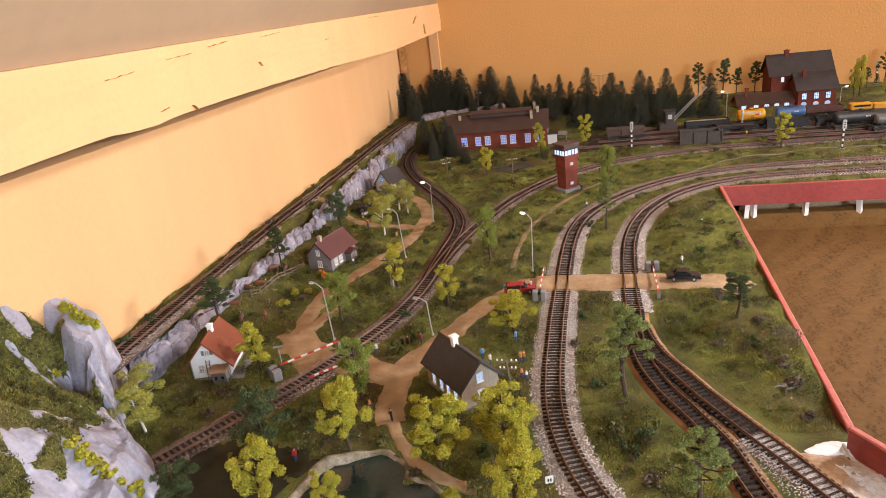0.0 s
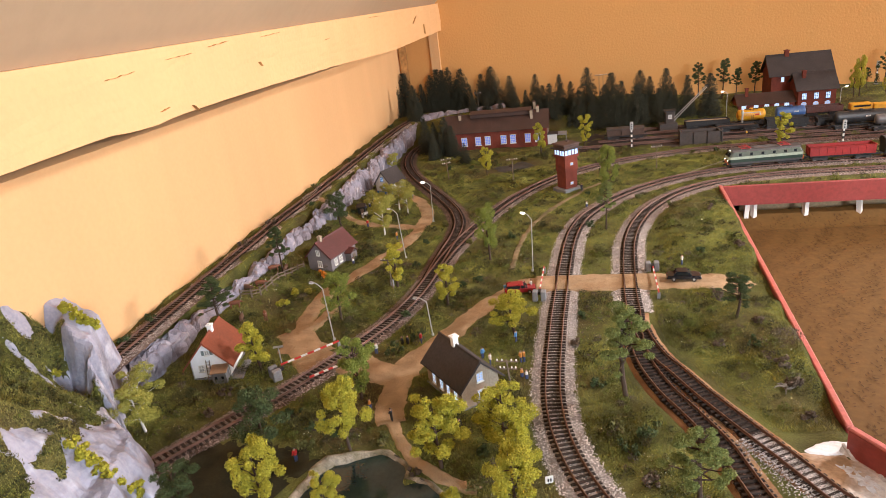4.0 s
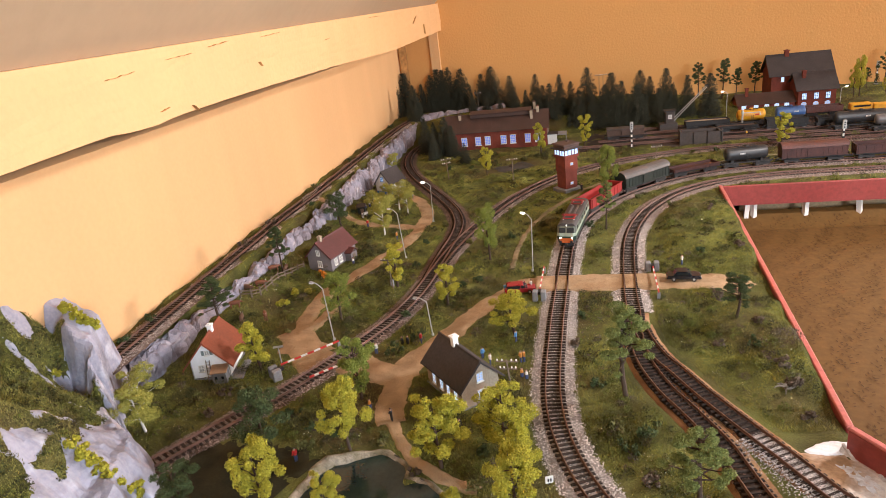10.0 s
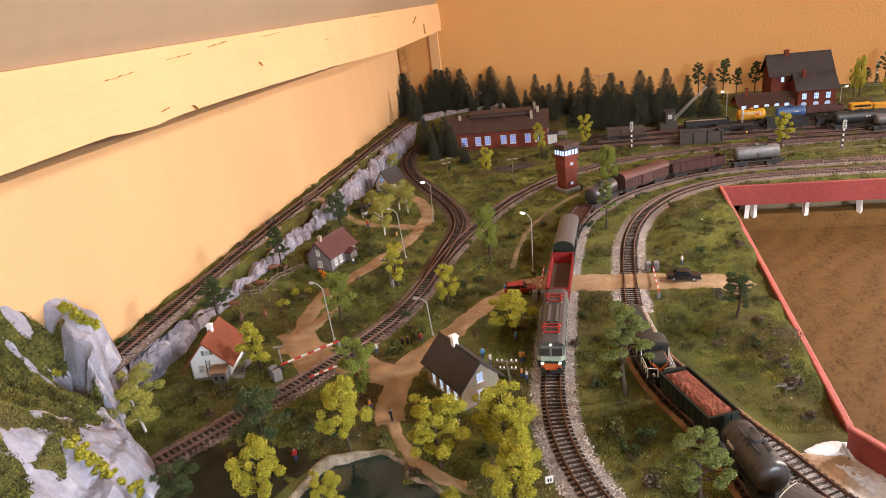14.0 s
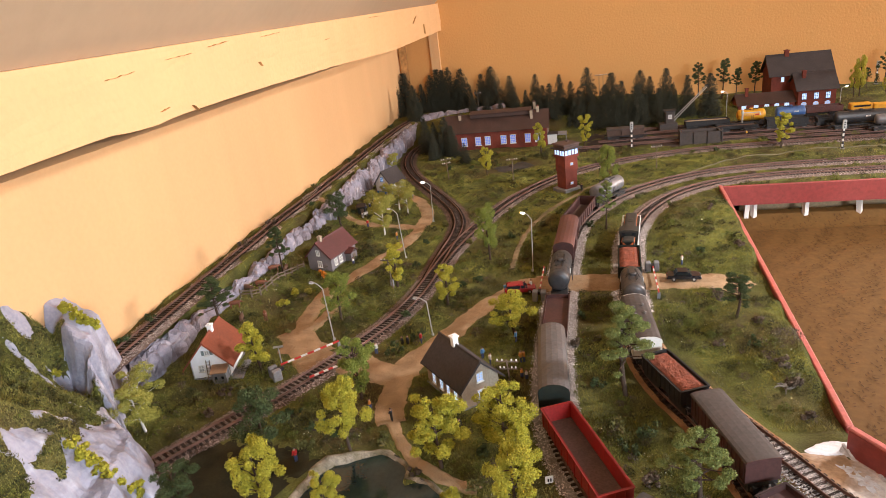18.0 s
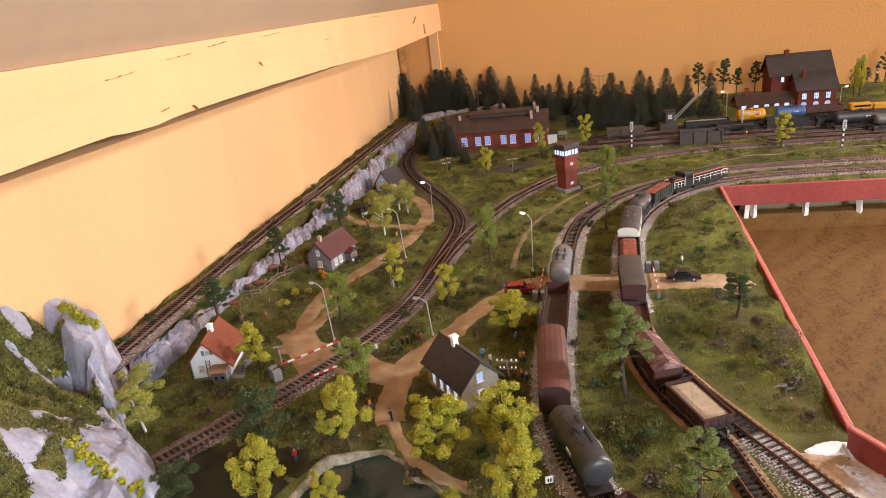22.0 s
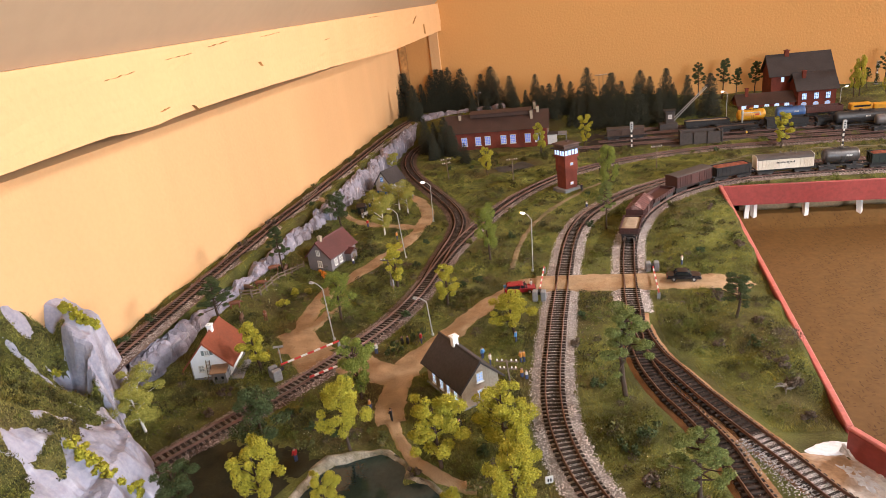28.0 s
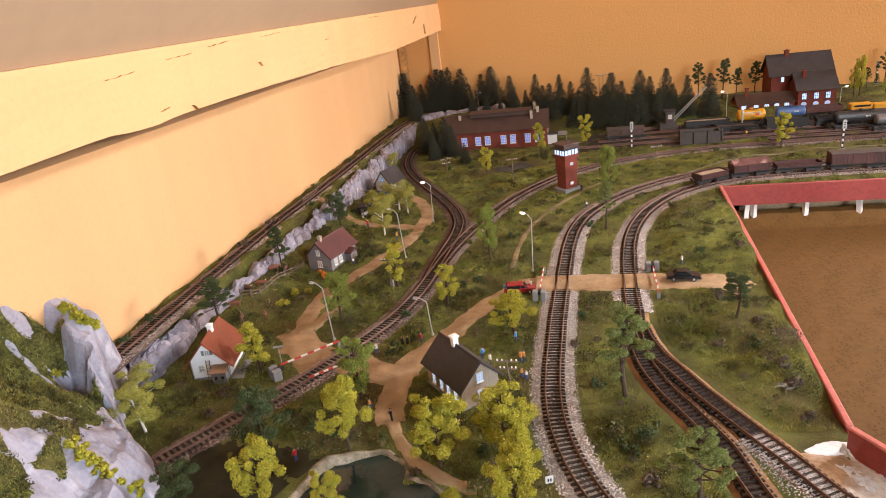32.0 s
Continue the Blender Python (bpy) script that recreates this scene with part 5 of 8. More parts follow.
bush(-0.004, 0.858, 0.009, 0.012, *SHRUB["D"], 18)
bush(-0.013, 0.777, 0.010, 0.014, *SHRUB["K"], 19)
bush(0.028, 0.597, 0.013, 0.022, *SHRUB["O"], 20)
bush(0.062, 0.589, 0.016, 0.026, *SHRUB["D"], 21)
bush(0.040, 0.561, 0.013, 0.022, *SHRUB["D"], 22)
bush(0.072, 0.537, 0.012, 0.018, *SHRUB["O"], 23)
bush(0.054, 0.512, 0.010, 0.018, *SHRUB["K"], 24)
bush(0.383, 1.540, 0.010, 0.020, *SHRUB["K"], 25)
bush(0.351, 1.767, 0.012, 0.016, *SHRUB["D"], 26)
bush(0.291, 1.772, 0.009, 0.014, *SHRUB["O"], 27)
bush(0.569, 1.610, 0.009, 0.016, *SHRUB["O"], 28)
bush(0.255, 1.814, 0.009, 0.012, *SHRUB["O"], 29)
bush(0.123, 1.406, 0.010, 0.014, *SHRUB["O"], 30)
bush(-0.136, 1.195, 0.012, 0.018, *SHRUB["D"], 31)
bush(-0.142, 1.136, 0.009, 0.014, *SHRUB["O"], 32)
bush(-0.192, 1.462, 0.010, 0.016, *SHRUB["O"], 33)
bush(-0.293, 1.741, 0.010, 0.016, *SHRUB["D"], 34)
bush(-0.360, 1.757, 0.012, 0.014, *SHRUB["D"], 35)
bush(-0.148, 1.797, 0.012, 0.016, *SHRUB["O"], 36)
bush(-0.183, 1.744, 0.008, 0.014, *SHRUB["K"], 37)
bush(-0.196, 0.965, 0.009, 0.018, *SHRUB["D"], 38)
bush(-0.175, 0.986, 0.012, 0.016, *SHRUB["D"], 39)
bush(-0.217, 1.173, 0.010, 0.016, *SHRUB["O"], 40)
bush(-0.297, 1.067, 0.010, 0.018, *SHRUB["D"], 41)
bush(-0.305, 1.182, 0.009, 0.016, *SHRUB["D"], 42)
bush(-0.282, 1.279, 0.012, 0.014, *SHRUB["O"], 43)
bush(-0.240, 0.796, 0.013, 0.026, *SHRUB["D"], 44)
bush(-0.260, 0.757, 0.014, 0.026, *SHRUB["D"], 45)
bush(-0.270, 0.867, 0.010, 0.018, *SHRUB["D"], 46)
bush(-0.323, 0.928, 0.009, 0.018, *SHRUB["O"], 47)
bush(-0.357, 0.909, 0.009, 0.018, *SHRUB["O"], 48)
bush(-0.494, 0.904, 0.014, 0.026, *SHRUB["Y"], 49)
bush(-0.490, 0.954, 0.013, 0.026, *SHRUB["Y"], 50)
bush(-0.471, 0.969, 0.011, 0.018, *SHRUB["W"], 51)
bush(-0.468, 1.029, 0.011, 0.026, *SHRUB["R"], 52)
bush(-0.501, 0.644, 0.011, 0.026, *SHRUB["O"], 53)
bush(-0.463, 0.651, 0.010, 0.022, *SHRUB["K"], 54)
bush(-0.446, 0.664, 0.009, 0.018, *SHRUB["O"], 55)
bush(-0.464, 0.608, 0.009, 0.016, *SHRUB["K"], 56)
bush(-0.312, 0.585, 0.012, 0.026, *SHRUB["D"], 57)
bush(-0.349, 0.606, 0.014, 0.024, *SHRUB["D"], 58)
bush(-0.281, 0.576, 0.010, 0.016, *SHRUB["D"], 59)
bush(-0.224, 0.568, 0.012, 0.020, *SHRUB["O"], 60)
bush(-0.177, 0.516, 0.008, 0.014, *SHRUB["K"], 61)
bush(-0.314, 0.555, 0.010, 0.020, *SHRUB["O"], 62)
bush(-0.113, 0.503, 0.012, 0.022, *SHRUB["O"], 63)
bush(-0.108, 0.554, 0.012, 0.020, *SHRUB["D"], 64)
bush(-0.337, 0.765, 0.009, 0.014, *SHRUB["D"], 66)
bush(-0.427, 1.195, 0.011, 0.016, *SHRUB["O"], 67)
bush(-0.384, 1.240, 0.010, 0.016, *SHRUB["O"], 68)
bush(-0.519, 1.388, 0.012, 0.018, *SHRUB["D"], 69)
bush(-0.580, 1.461, 0.014, 0.018, *SHRUB["D"], 70)
bush(-0.593, 1.319, 0.009, 0.014, *SHRUB["D"], 71)
bush(-0.459, 0.783, 0.008, 0.014, *SHRUB["O"], 72)
bush(-0.447, 0.817, 0.008, 0.016, *SHRUB["O"], 73)
bush(-0.096, 1.077, 0.009, 0.022, *SHRUB["O"], 74)
bush(-0.149, 1.352, 0.010, 0.014, *SHRUB["O"], 75)
bush(-0.022, 1.522, 0.009, 0.014, *SHRUB["D"], 76)
bush(0.016, 1.447, 0.009, 0.010, *SHRUB["D"], 77)
bush(-0.077, 1.115, 0.008, 0.012, *SHRUB["O"], 78)
bush(-0.155, 0.941, 0.009, 0.014, *SHRUB["O"], 79)
bush(-0.124, 0.862, 0.009, 0.014, *SHRUB["O"], 80)
bush(-0.640, 0.766, 0.012, 0.022, *SHRUB["D"], 200)
bush(-0.640, 1.067, 0.012, 0.022, *SHRUB["K"], 201)
bush(-0.640, 1.456, 0.012, 0.022, *SHRUB["O"], 202)
bush(-0.640, 1.721, 0.012, 0.022, *SHRUB["D"], 203)
bush(-0.640, 0.703, 0.012, 0.022, *SHRUB["D"], 204)
bush(-0.640, 1.199, 0.012, 0.022, *SHRUB["K"], 205)
bush(-0.640, 2.065, 0.012, 0.022, *SHRUB["O"], 206)
bush(-0.640, 2.201, 0.012, 0.022, *SHRUB["D"], 207)
for x, y in ((-0.640, 0.6255), (-0.634, 0.625), (-0.628, 0.624), (-0.6207, 0.6236), (-0.615, 0.621), (-0.610, 0.618), (-0.6075, 0.623), (-0.6075, 0.629), (-0.607, 0.634), (-0.628, 0.5694), (-0.486, 0.4337), (-0.482, 0.434), (-0.478, 0.434), (-0.4725, 0.435), (-0.4665, 0.435), (-0.459, 0.435), (-0.4528, 0.439), (-0.4514, 0.446), (-0.4519, 0.4556), (-0.4486, 0.450)):
    bush(x, y, 0.010, 0.015, LEAF_Y, "yellow-green flock tuft growing on the rock", int(x * -9000) % 97, 420, hill_top(x, y) - 0.002)
for x, y in ((-0.579, 0.476), (-0.562, 0.476), (-0.671, 0.589), (-0.630, 0.580), (-0.596, 0.504)):
    bush(x, y, 0.010, 0.020, LEAF_O, "low olive scrub on the rocky hill", int(x * -7000) % 89, 260, hill_top(x, y) - 0.001)

# ---- rolling stock ----
IRON = mat("sooty_black", (0.022, 0.020, 0.020), 0.65, var=0.3, scale=60, fine=400, bump=0.2)
STEEL = mat("wheel_steel", (0.25, 0.20, 0.17), 0.45, 0.7, var=0.2, scale=80, fine=400, bump=0.1)
WAGON_RED = mat("wagon_red", (0.31, 0.018, 0.016), 0.5, var=0.15, scale=30, fine=300, bump=0.1, second=(0.24, 0.02, 0.018), amount=0.42)
WAGON_BROWN = mat("wagon_brown", (0.072, 0.026, 0.022), 0.6, var=0.2, scale=30, fine=300, bump=0.15, second=(0.045, 0.019, 0.017), amount=0.42)
WAGON_RUST = mat("wagon_rust_roof", (0.105, 0.038, 0.029), 0.6, var=0.2, scale=30, fine=300, bump=0.15)
PATCHED = mat("patched_roof", (0.125, 0.048, 0.042), 0.65, var=0.25, scale=80, fine=300, bump=0.2, second=(0.42, 0.28, 0.26), amount=0.38)
VAN_GREEN = mat("van_green", (0.011, 0.018, 0.014), 0.55, var=0.2, scale=30, fine=300, bump=0.1)
ROOF_GREY = mat("van_roof_grey", (0.115, 0.105, 0.104), 0.44, var=0.15, scale=25, fine=250, bump=0.1, second=(0.090, 0.078, 0.075), amount=0.42)
DARK_ROOF = mat("van_roof_dark", (0.060, 0.046, 0.040), 0.7, var=0.2, scale=25, fine=250, bump=0.15)
TANK_BLACK = mat("tank_black", (0.035, 0.034, 0.036), 0.42, var=0.2, scale=30, fine=200, bump=0.05)
TANK_DIRTY = mat("tank_weathered", (0.062, 0.056, 0.055), 0.38, var=0.3, scale=25, fine=200, bump=0.05, second=(0.032, 0.025, 0.022), amount=0.45)
TANK_GREY = mat("tank_grey", (0.165, 0.16, 0.165), 0.40, var=0.15, scale=25, fine=200, bump=0.05, second=(0.10, 0.085, 0.078), amount=0.42)
CREAM = mat("van_cream", (0.62, 0.57, 0.48), 0.6, var=0.08, scale=30, fine=300, bump=0.1, second=(0.45, 0.38, 0.28), amount=0.35)
INSIDE = mat("wagon_floor", (0.095, 0.062, 0.050), 0.85, var=0.2, scale=40, fine=400, bump=0.3)
ORE = mat("red_brown_ore", (0.24, 0.075, 0.045), 0.95, var=0.3, scale=120, fine=900, bump=1.0, gap=0.002)
SANDLOAD = mat("pale_sand_load", (0.36, 0.275, 0.195), 0.95, var=0.15, scale=80, fine=800, bump=0.8, gap=0.001)
LOCO_PALE = mat("loco_pale_green", (0.36, 0.42, 0.33), 0.4, var=0.08, scale=30, fine=200, bump=0.03)
LOCO_GREEN = mat("loco_dark_green", (0.018, 0.040, 0.028), 0.4, var=0.12, scale=30, fine=200, bump=0.03)
LOCO_MID = mat("loco_grey_green", (0.125, 0.150, 0.120), 0.45, var=0.12, scale=30, fine=200, bump=0.03, second=(0.09, 0.10, 0.08), amount=0.4)
LOCO_ROOF = mat("loco_roof_grey", (0.062, 0.056, 0.056), 0.55, var=0.15, scale=30, fine=200, bump=0.1)
LOCO_ORANGE = mat("loco_orange", (0.62, 0.13, 0.03), 0.45, var=0.1, scale=30, fine=200, bump=0.03)
LOCO_DARK = mat("diesel_dark_green", (0.012, 0.014, 0.011), 0.5, var=0.2, scale=30, fine=200, bump=0.08)
HOODTOP = mat("diesel_hood_top", (0.034, 0.028, 0.021), 0.7, var=0.2, scale=25, fine=200, bump=0.1)
PANTO = mat("pantograph_red", (0.34, 0.03, 0.03), 0.45, var=0.1, scale=60, fine=200, bump=0)
RAILING = mat("handrail_white", (0.72, 0.70, 0.66), 0.5, var=0.06, scale=60, fine=200, bump=0)
DARKGLASS = mat("dark_glass", (0.02, 0.025, 0.03), 0.1, var=0.1, scale=60, fine=200, bump=0)
LED = mat("headlight_lit", (1, 1, 1), 0.3, var=0, bump=0, emit=5.0, emit_colour=(1.0, 0.95, 0.88))


def bogies(v, L, at, wheelbase, frame_mat=None):
    """Two trucks with four wheels each."""
    for s in (-1, 1):
        b = part("bogie", Geo().box(-0.0115, 0, 0.003, 0.002, wheelbase + 0.012, 0.006).box(0.0115, 0, 0.003, 0.002, wheelbase + 0.012, 0.006).box(0, 0, 0.005, 0.022, 0.006, 0.005), frame_mat or IRON, v, at=pose(0, s * at, 0))
        for y in (-wheelbase / 2, wheelbase / 2):
            for x in (-1, 1):
                part("wheel", Geo().tube((x * 0.0078, y, 0.0055), (x * 0.0098, y, 0.0055), 0.0055, n=14).tube((x * 0.0070, y, 0.0055), (x * 0.0078, y, 0.0055), 0.0061, n=14), STEEL, b)


def ends(v, L, z=0.0115):
    """Buffers and couplings at both ends."""
    for s in (-1, 1):
        for x in (-0.010, 0.010):
            part("buffer", Geo().tube((x, s * (L / 2 - 0.006), z), (x, s * (L / 2 - 0.001), z), 0.0012, n=8).tube((x, s * (L / 2 - 0.001), z), (x, s * (L / 2), z), 0.0026, n=10), IRON, v)
        part("coupling", Geo().box(0, s * (L / 2 - 0.002), z - 0.006, 0.004, 0.008, 0.003), IRON, v)


def wagon(name, label, L):
    return thing(name, pose(0, 0, RAIL), label, "freight wagon", "train")


def gondola(label, L, colour, height, load=None, floor=INSIDE, w=0.033, ribs=9):
    v = wagon("open_wagon", label, L)
    B = L - 0.014
    part("underframe", Geo().box(0, 0, 0.010, w - 0.006, B, 0.004).box(0, 0, 0.006, 0.008, B * 0.5, 0.004), IRON, v)
    part("floor_plate", Geo().box(0, 0, 0.014, w - 0.001, B, 0.0015), floor, v)
    t = 0.0012
    for s in (-1, 1):
        g = Geo().box(s * (w / 2 - t / 2), 0, 0.0135, t, B, height - 0.0135).box(s * (w / 2 + 0.0002), 0, height - 0.0014, 0.0022, B + 0.001, 0.0014)
        for k in range(ribs):
            g.box(s * (w / 2 + 0.0004), -B / 2 + 0.004 + (B - 0.008) * k / (ribs - 1), 0.0135, 0.0010, 0.0016, height - 0.0145)
        part("side_wall", g, colour, v)
        g = Geo().box(0, s * (B / 2 - t / 2), 0.0135, w - 2 * t, t, height - 0.0135).box(0, s * (B / 2 + 0.0003), height - 0.0014, w, 0.0020, 0.0014)
        for x in (-0.009, 0, 0.009):
            g.box(x, s * (B / 2 + 0.0004), 0.0135, 0.0016, 0.0010, height - 0.0145)
        part("end_wall", g, colour, v)
    if load:
        g = Geo()
        nx, ny = 14, int(B / 0.0028)
        for j in range(ny + 1):
            for i in range(nx + 1):
                x, y = (w - 0.0028) * (i / nx - 0.5), (B - 0.003) * (j / ny - 0.5)
                e = min(1, (0.5 - abs(i / nx - 0.5)) * 5) * min(1, (0.5 - abs(j / ny - 0.5)) * 14)
                g.v.append((x, y, height - 0.004 + (0.0045 if load is ORE else 0.0026) * e + (0.0012 if load is ORE else 0.0003) * noise.noise((x * 260, y * 260, L)) + (0.0007 if load is ORE else 0.0002) * noise.noise((x * 700, y * 700, 1))))
        g.f += [(j * (nx + 1) + i, j * (nx + 1) + i + 1, (j + 1) * (nx + 1) + i + 1, (j + 1) * (nx + 1) + i) for j in range(ny) for i in range(nx)]
        part("load", g, load, v, "heaped bulk load")
    bogies(v, L, B * 0.33, 0.021)
    ends(v, L)
    return v


def round_roof(w, z0, rise, n=9):
    return [(w / 2 * math.cos(math.pi * i / (n - 1)), z0 + rise * math.sin(math.pi * i / (n - 1)) ** 0.8) for i in range(n)]


def van(label, L, colour, roof, w=0.034, eave=0.036, rise=0.008, gable=False, vents=False, end_colour=None, lettering=None, doors=True):
    v = wagon("covered_wagon", label, L)
    B = L - 0.014
    part("underframe", Geo().box(0, 0, 0.010, w - 0.006, B, 0.0035).box(0, 0, 0.006, 0.008, B * 0.5, 0.004), IRON, v)
    g = Geo()
    g.box(0, 0, 0.0135, w - 0.0012, B - 0.0012, eave - 0.0135)
    part("body", g, colour, v)
    k = 15
    post = Geo().box(0, 0, 0.014, 0.0009, 0.0009, eave - 0.0145).mesh("side_post", colour)
    for sd in (-1, 1):
        for i in range(k):
            o = new("side_post", post)
            o.parent = v
            o.matrix_basis = pose(sd * (w / 2 - 0.0003), -B / 2 + 0.003 + (B - 0.006) * i / (k - 1), 0)
        part("sole_bar", Geo().box(sd * (w / 2 - 0.0003), 0, 0.0135, 0.0010, B, 0.0010), colour, v)
    if doors:
        for s in (-1, 1):
            d = part("sliding_door", Geo().box(s * (w / 2), 0, 0.0145, 0.0012, B * 0.22, eave - 0.0165), colour, v)
            part("handle", Geo().box(s * (w / 2 + 0.0008), B * 0.06, 0.024, 0.0008, 0.004, 0.0008), IRON, d)
    sec = [(w / 2 + 0.0008, eave), (0, eave + rise), (-w / 2 - 0.0008, eave)] if gable else round_roof(w + 0.0012, eave, rise)
    part("roof", Geo().hull(sec, -B / 2 - 0.0006, B / 2 + 0.0006), roof, v, smooth=False)
    if gable:
        g = Geo()
        for i in range(9):
            y = -B / 2 + 0.004 + (B - 0.008) * i / 8
            for s in (-1, 1):
                g.add([(s * 0.001, y - 0.0006, eave + rise), (s * (w / 2 + 0.001), y - 0.0006, eave + 0.0004), (s * (w / 2 + 0.001), y + 0.0006, eave + 0.0004), (s * 0.001, y + 0.0006, eave + rise),
                       (s * 0.001, y, eave + rise + 0.0008), (s * (w / 2 + 0.001), y, eave + 0.0012)], [(0, 1, 5, 4), (3, 4, 5, 2), (1, 2, 5)])
        part("roof_rib", g, roof, v)
    else:
        for y in (-B / 2 - 0.0008, B / 2 + 0.0008):
            part("end_panel", Geo().hull(sec, y - 0.0004, y + 0.0004), end_colour or colour, v)
    if end_colour:
        for s in (-1, 1):
            part("end_wall", Geo().box(0, s * (B / 2), 0.0138, w - 0.002, 0.0012, eave - 0.0138), end_colour, v)
    if vents:
        for x, y in ((-0.006, 0.018), (0.006, 0.024), (-0.006, -0.004), (0.006, 0.002)):
            part("roof_vent", Geo().lathe(x, y, [(0.0016, eave + rise - 0.0015), (0.0016, eave + rise + 0.001), (0.0028, eave + rise + 0.0015), (0.0010, eave + rise + 0.003)], 10), ROOF_GREY, v)
    if lettering:
        g = Geo()
        for s in (-1, 1):
            for i in range(13):
                g.box(s * (w / 2 + 0.0008), s * (-0.018 + i * 0.0030), 0.026, 0.0004, 0.0018, 0.0030 if i % 4 else 0.0042)
        part("lettering_bar", g, lettering, v)
    bogies(v, L, B * 0.33, 0.021)
    ends(v, L)
    return v


def tank_wagon(label, L, colour, dome_end=True, w=0.032, mark=None, ladder=True, name="tank_wagon"):
    v = wagon(name, label, L)
    B = L - 0.014
    part("underframe", Geo().box(0, 0, 0.010, w - 0.008, B, 0.003), IRON, v)
    r, zc = w / 2, 0.0145 + w / 2
    T = B / 2 - 0.004
    prof = [(0.2, -T), (0.62, -T + 0.0006), (0.86, -T + 0.0022), (0.97, -T + 0.0048), (1.0, -T + 0.008), (1.0, -T * 0.33), (1.0, T * 0.33), (1.0, T - 0.008), (0.97, T - 0.0048), (0.86, T - 0.0022), (0.62, T - 0.0006), (0.2, T)]
    g = Geo()
    g.m = Matrix.Translation((0, 0, zc)) @ Matrix.Rotation(radians(-90), 4, "X")
    g.lathe(0, 0, [(r * a, b) for a, b in prof], 22)
    part("barrel", g, colour, v, smooth=True)
    g = Geo()
    for y in (-T * 0.66, -T * 0.33, 0.0, T * 0.33, T * 0.66):
        g2 = [(r * 1.012 * math.cos(2 * math.pi * i / 22), zc + r * 1.012 * math.sin(2 * math.pi * i / 22)) for i in range(22)]
        g.hull(g2, y - 0.0006, y + 0.0006)
    part("band", g, colour, v)
    part("saddle", Geo().box(0, -T * 0.7, 0.012, w * 0.7, 0.006, 0.006).box(0, T * 0.7, 0.012, w * 0.7, 0.006, 0.006), IRON, v)
    part("dome", Geo().lathe(0, 0, [(0.0055, zc + r - 0.002), (0.0055, zc + r + 0.0025), (0.0045, zc + r + 0.0036), (0.001, zc + r + 0.004)], 14), colour, v)
    g = Geo()
    for x in (-0.0055, 0.0055):
        g.box(x, 0, zc + r + 0.0002, 0.0022, B * 0.42, 0.0008)
        for y in (-B * 0.21, -B * 0.07, B * 0.07, B * 0.21):
            g.box(x * 0.8, y, zc + r - 0.003, 0.0008, 0.0008, 0.0036)
    part("walkway", g, IRON, v)
    if ladder:
        for s in (-1, 1):
            g = Geo()
            for y in (-0.003, 0.003):
                g.tube((s * (r + 0.002), y, 0.013), (s * (r + 0.001), y, zc), 0.0004, n=5).tube((s * (r + 0.001), y, zc), (s * 0.007, y, zc + r + 0.001), 0.0004, n=5)
            for i in range(6):
                g.tube((s * (r + 0.002), -0.003, 0.014 + i * 0.003), (s * (r + 0.002), 0.003, 0.014 + i * 0.003), 0.00035, n=5)
            part("ladder", g, IRON, v)
    if mark:
        for s in (-1, 1):
            g = Geo()
            for i in range(4):
                g.box(s * (r * 0.985), 0.008 + i * 0.003, zc + 0.001, 0.0012, 0.0021, 0.0036)
            part("lettering_bar", g, mark, v)
    bogies(v, L, B * 0.34, 0.021)
    ends(v, L)
    return v


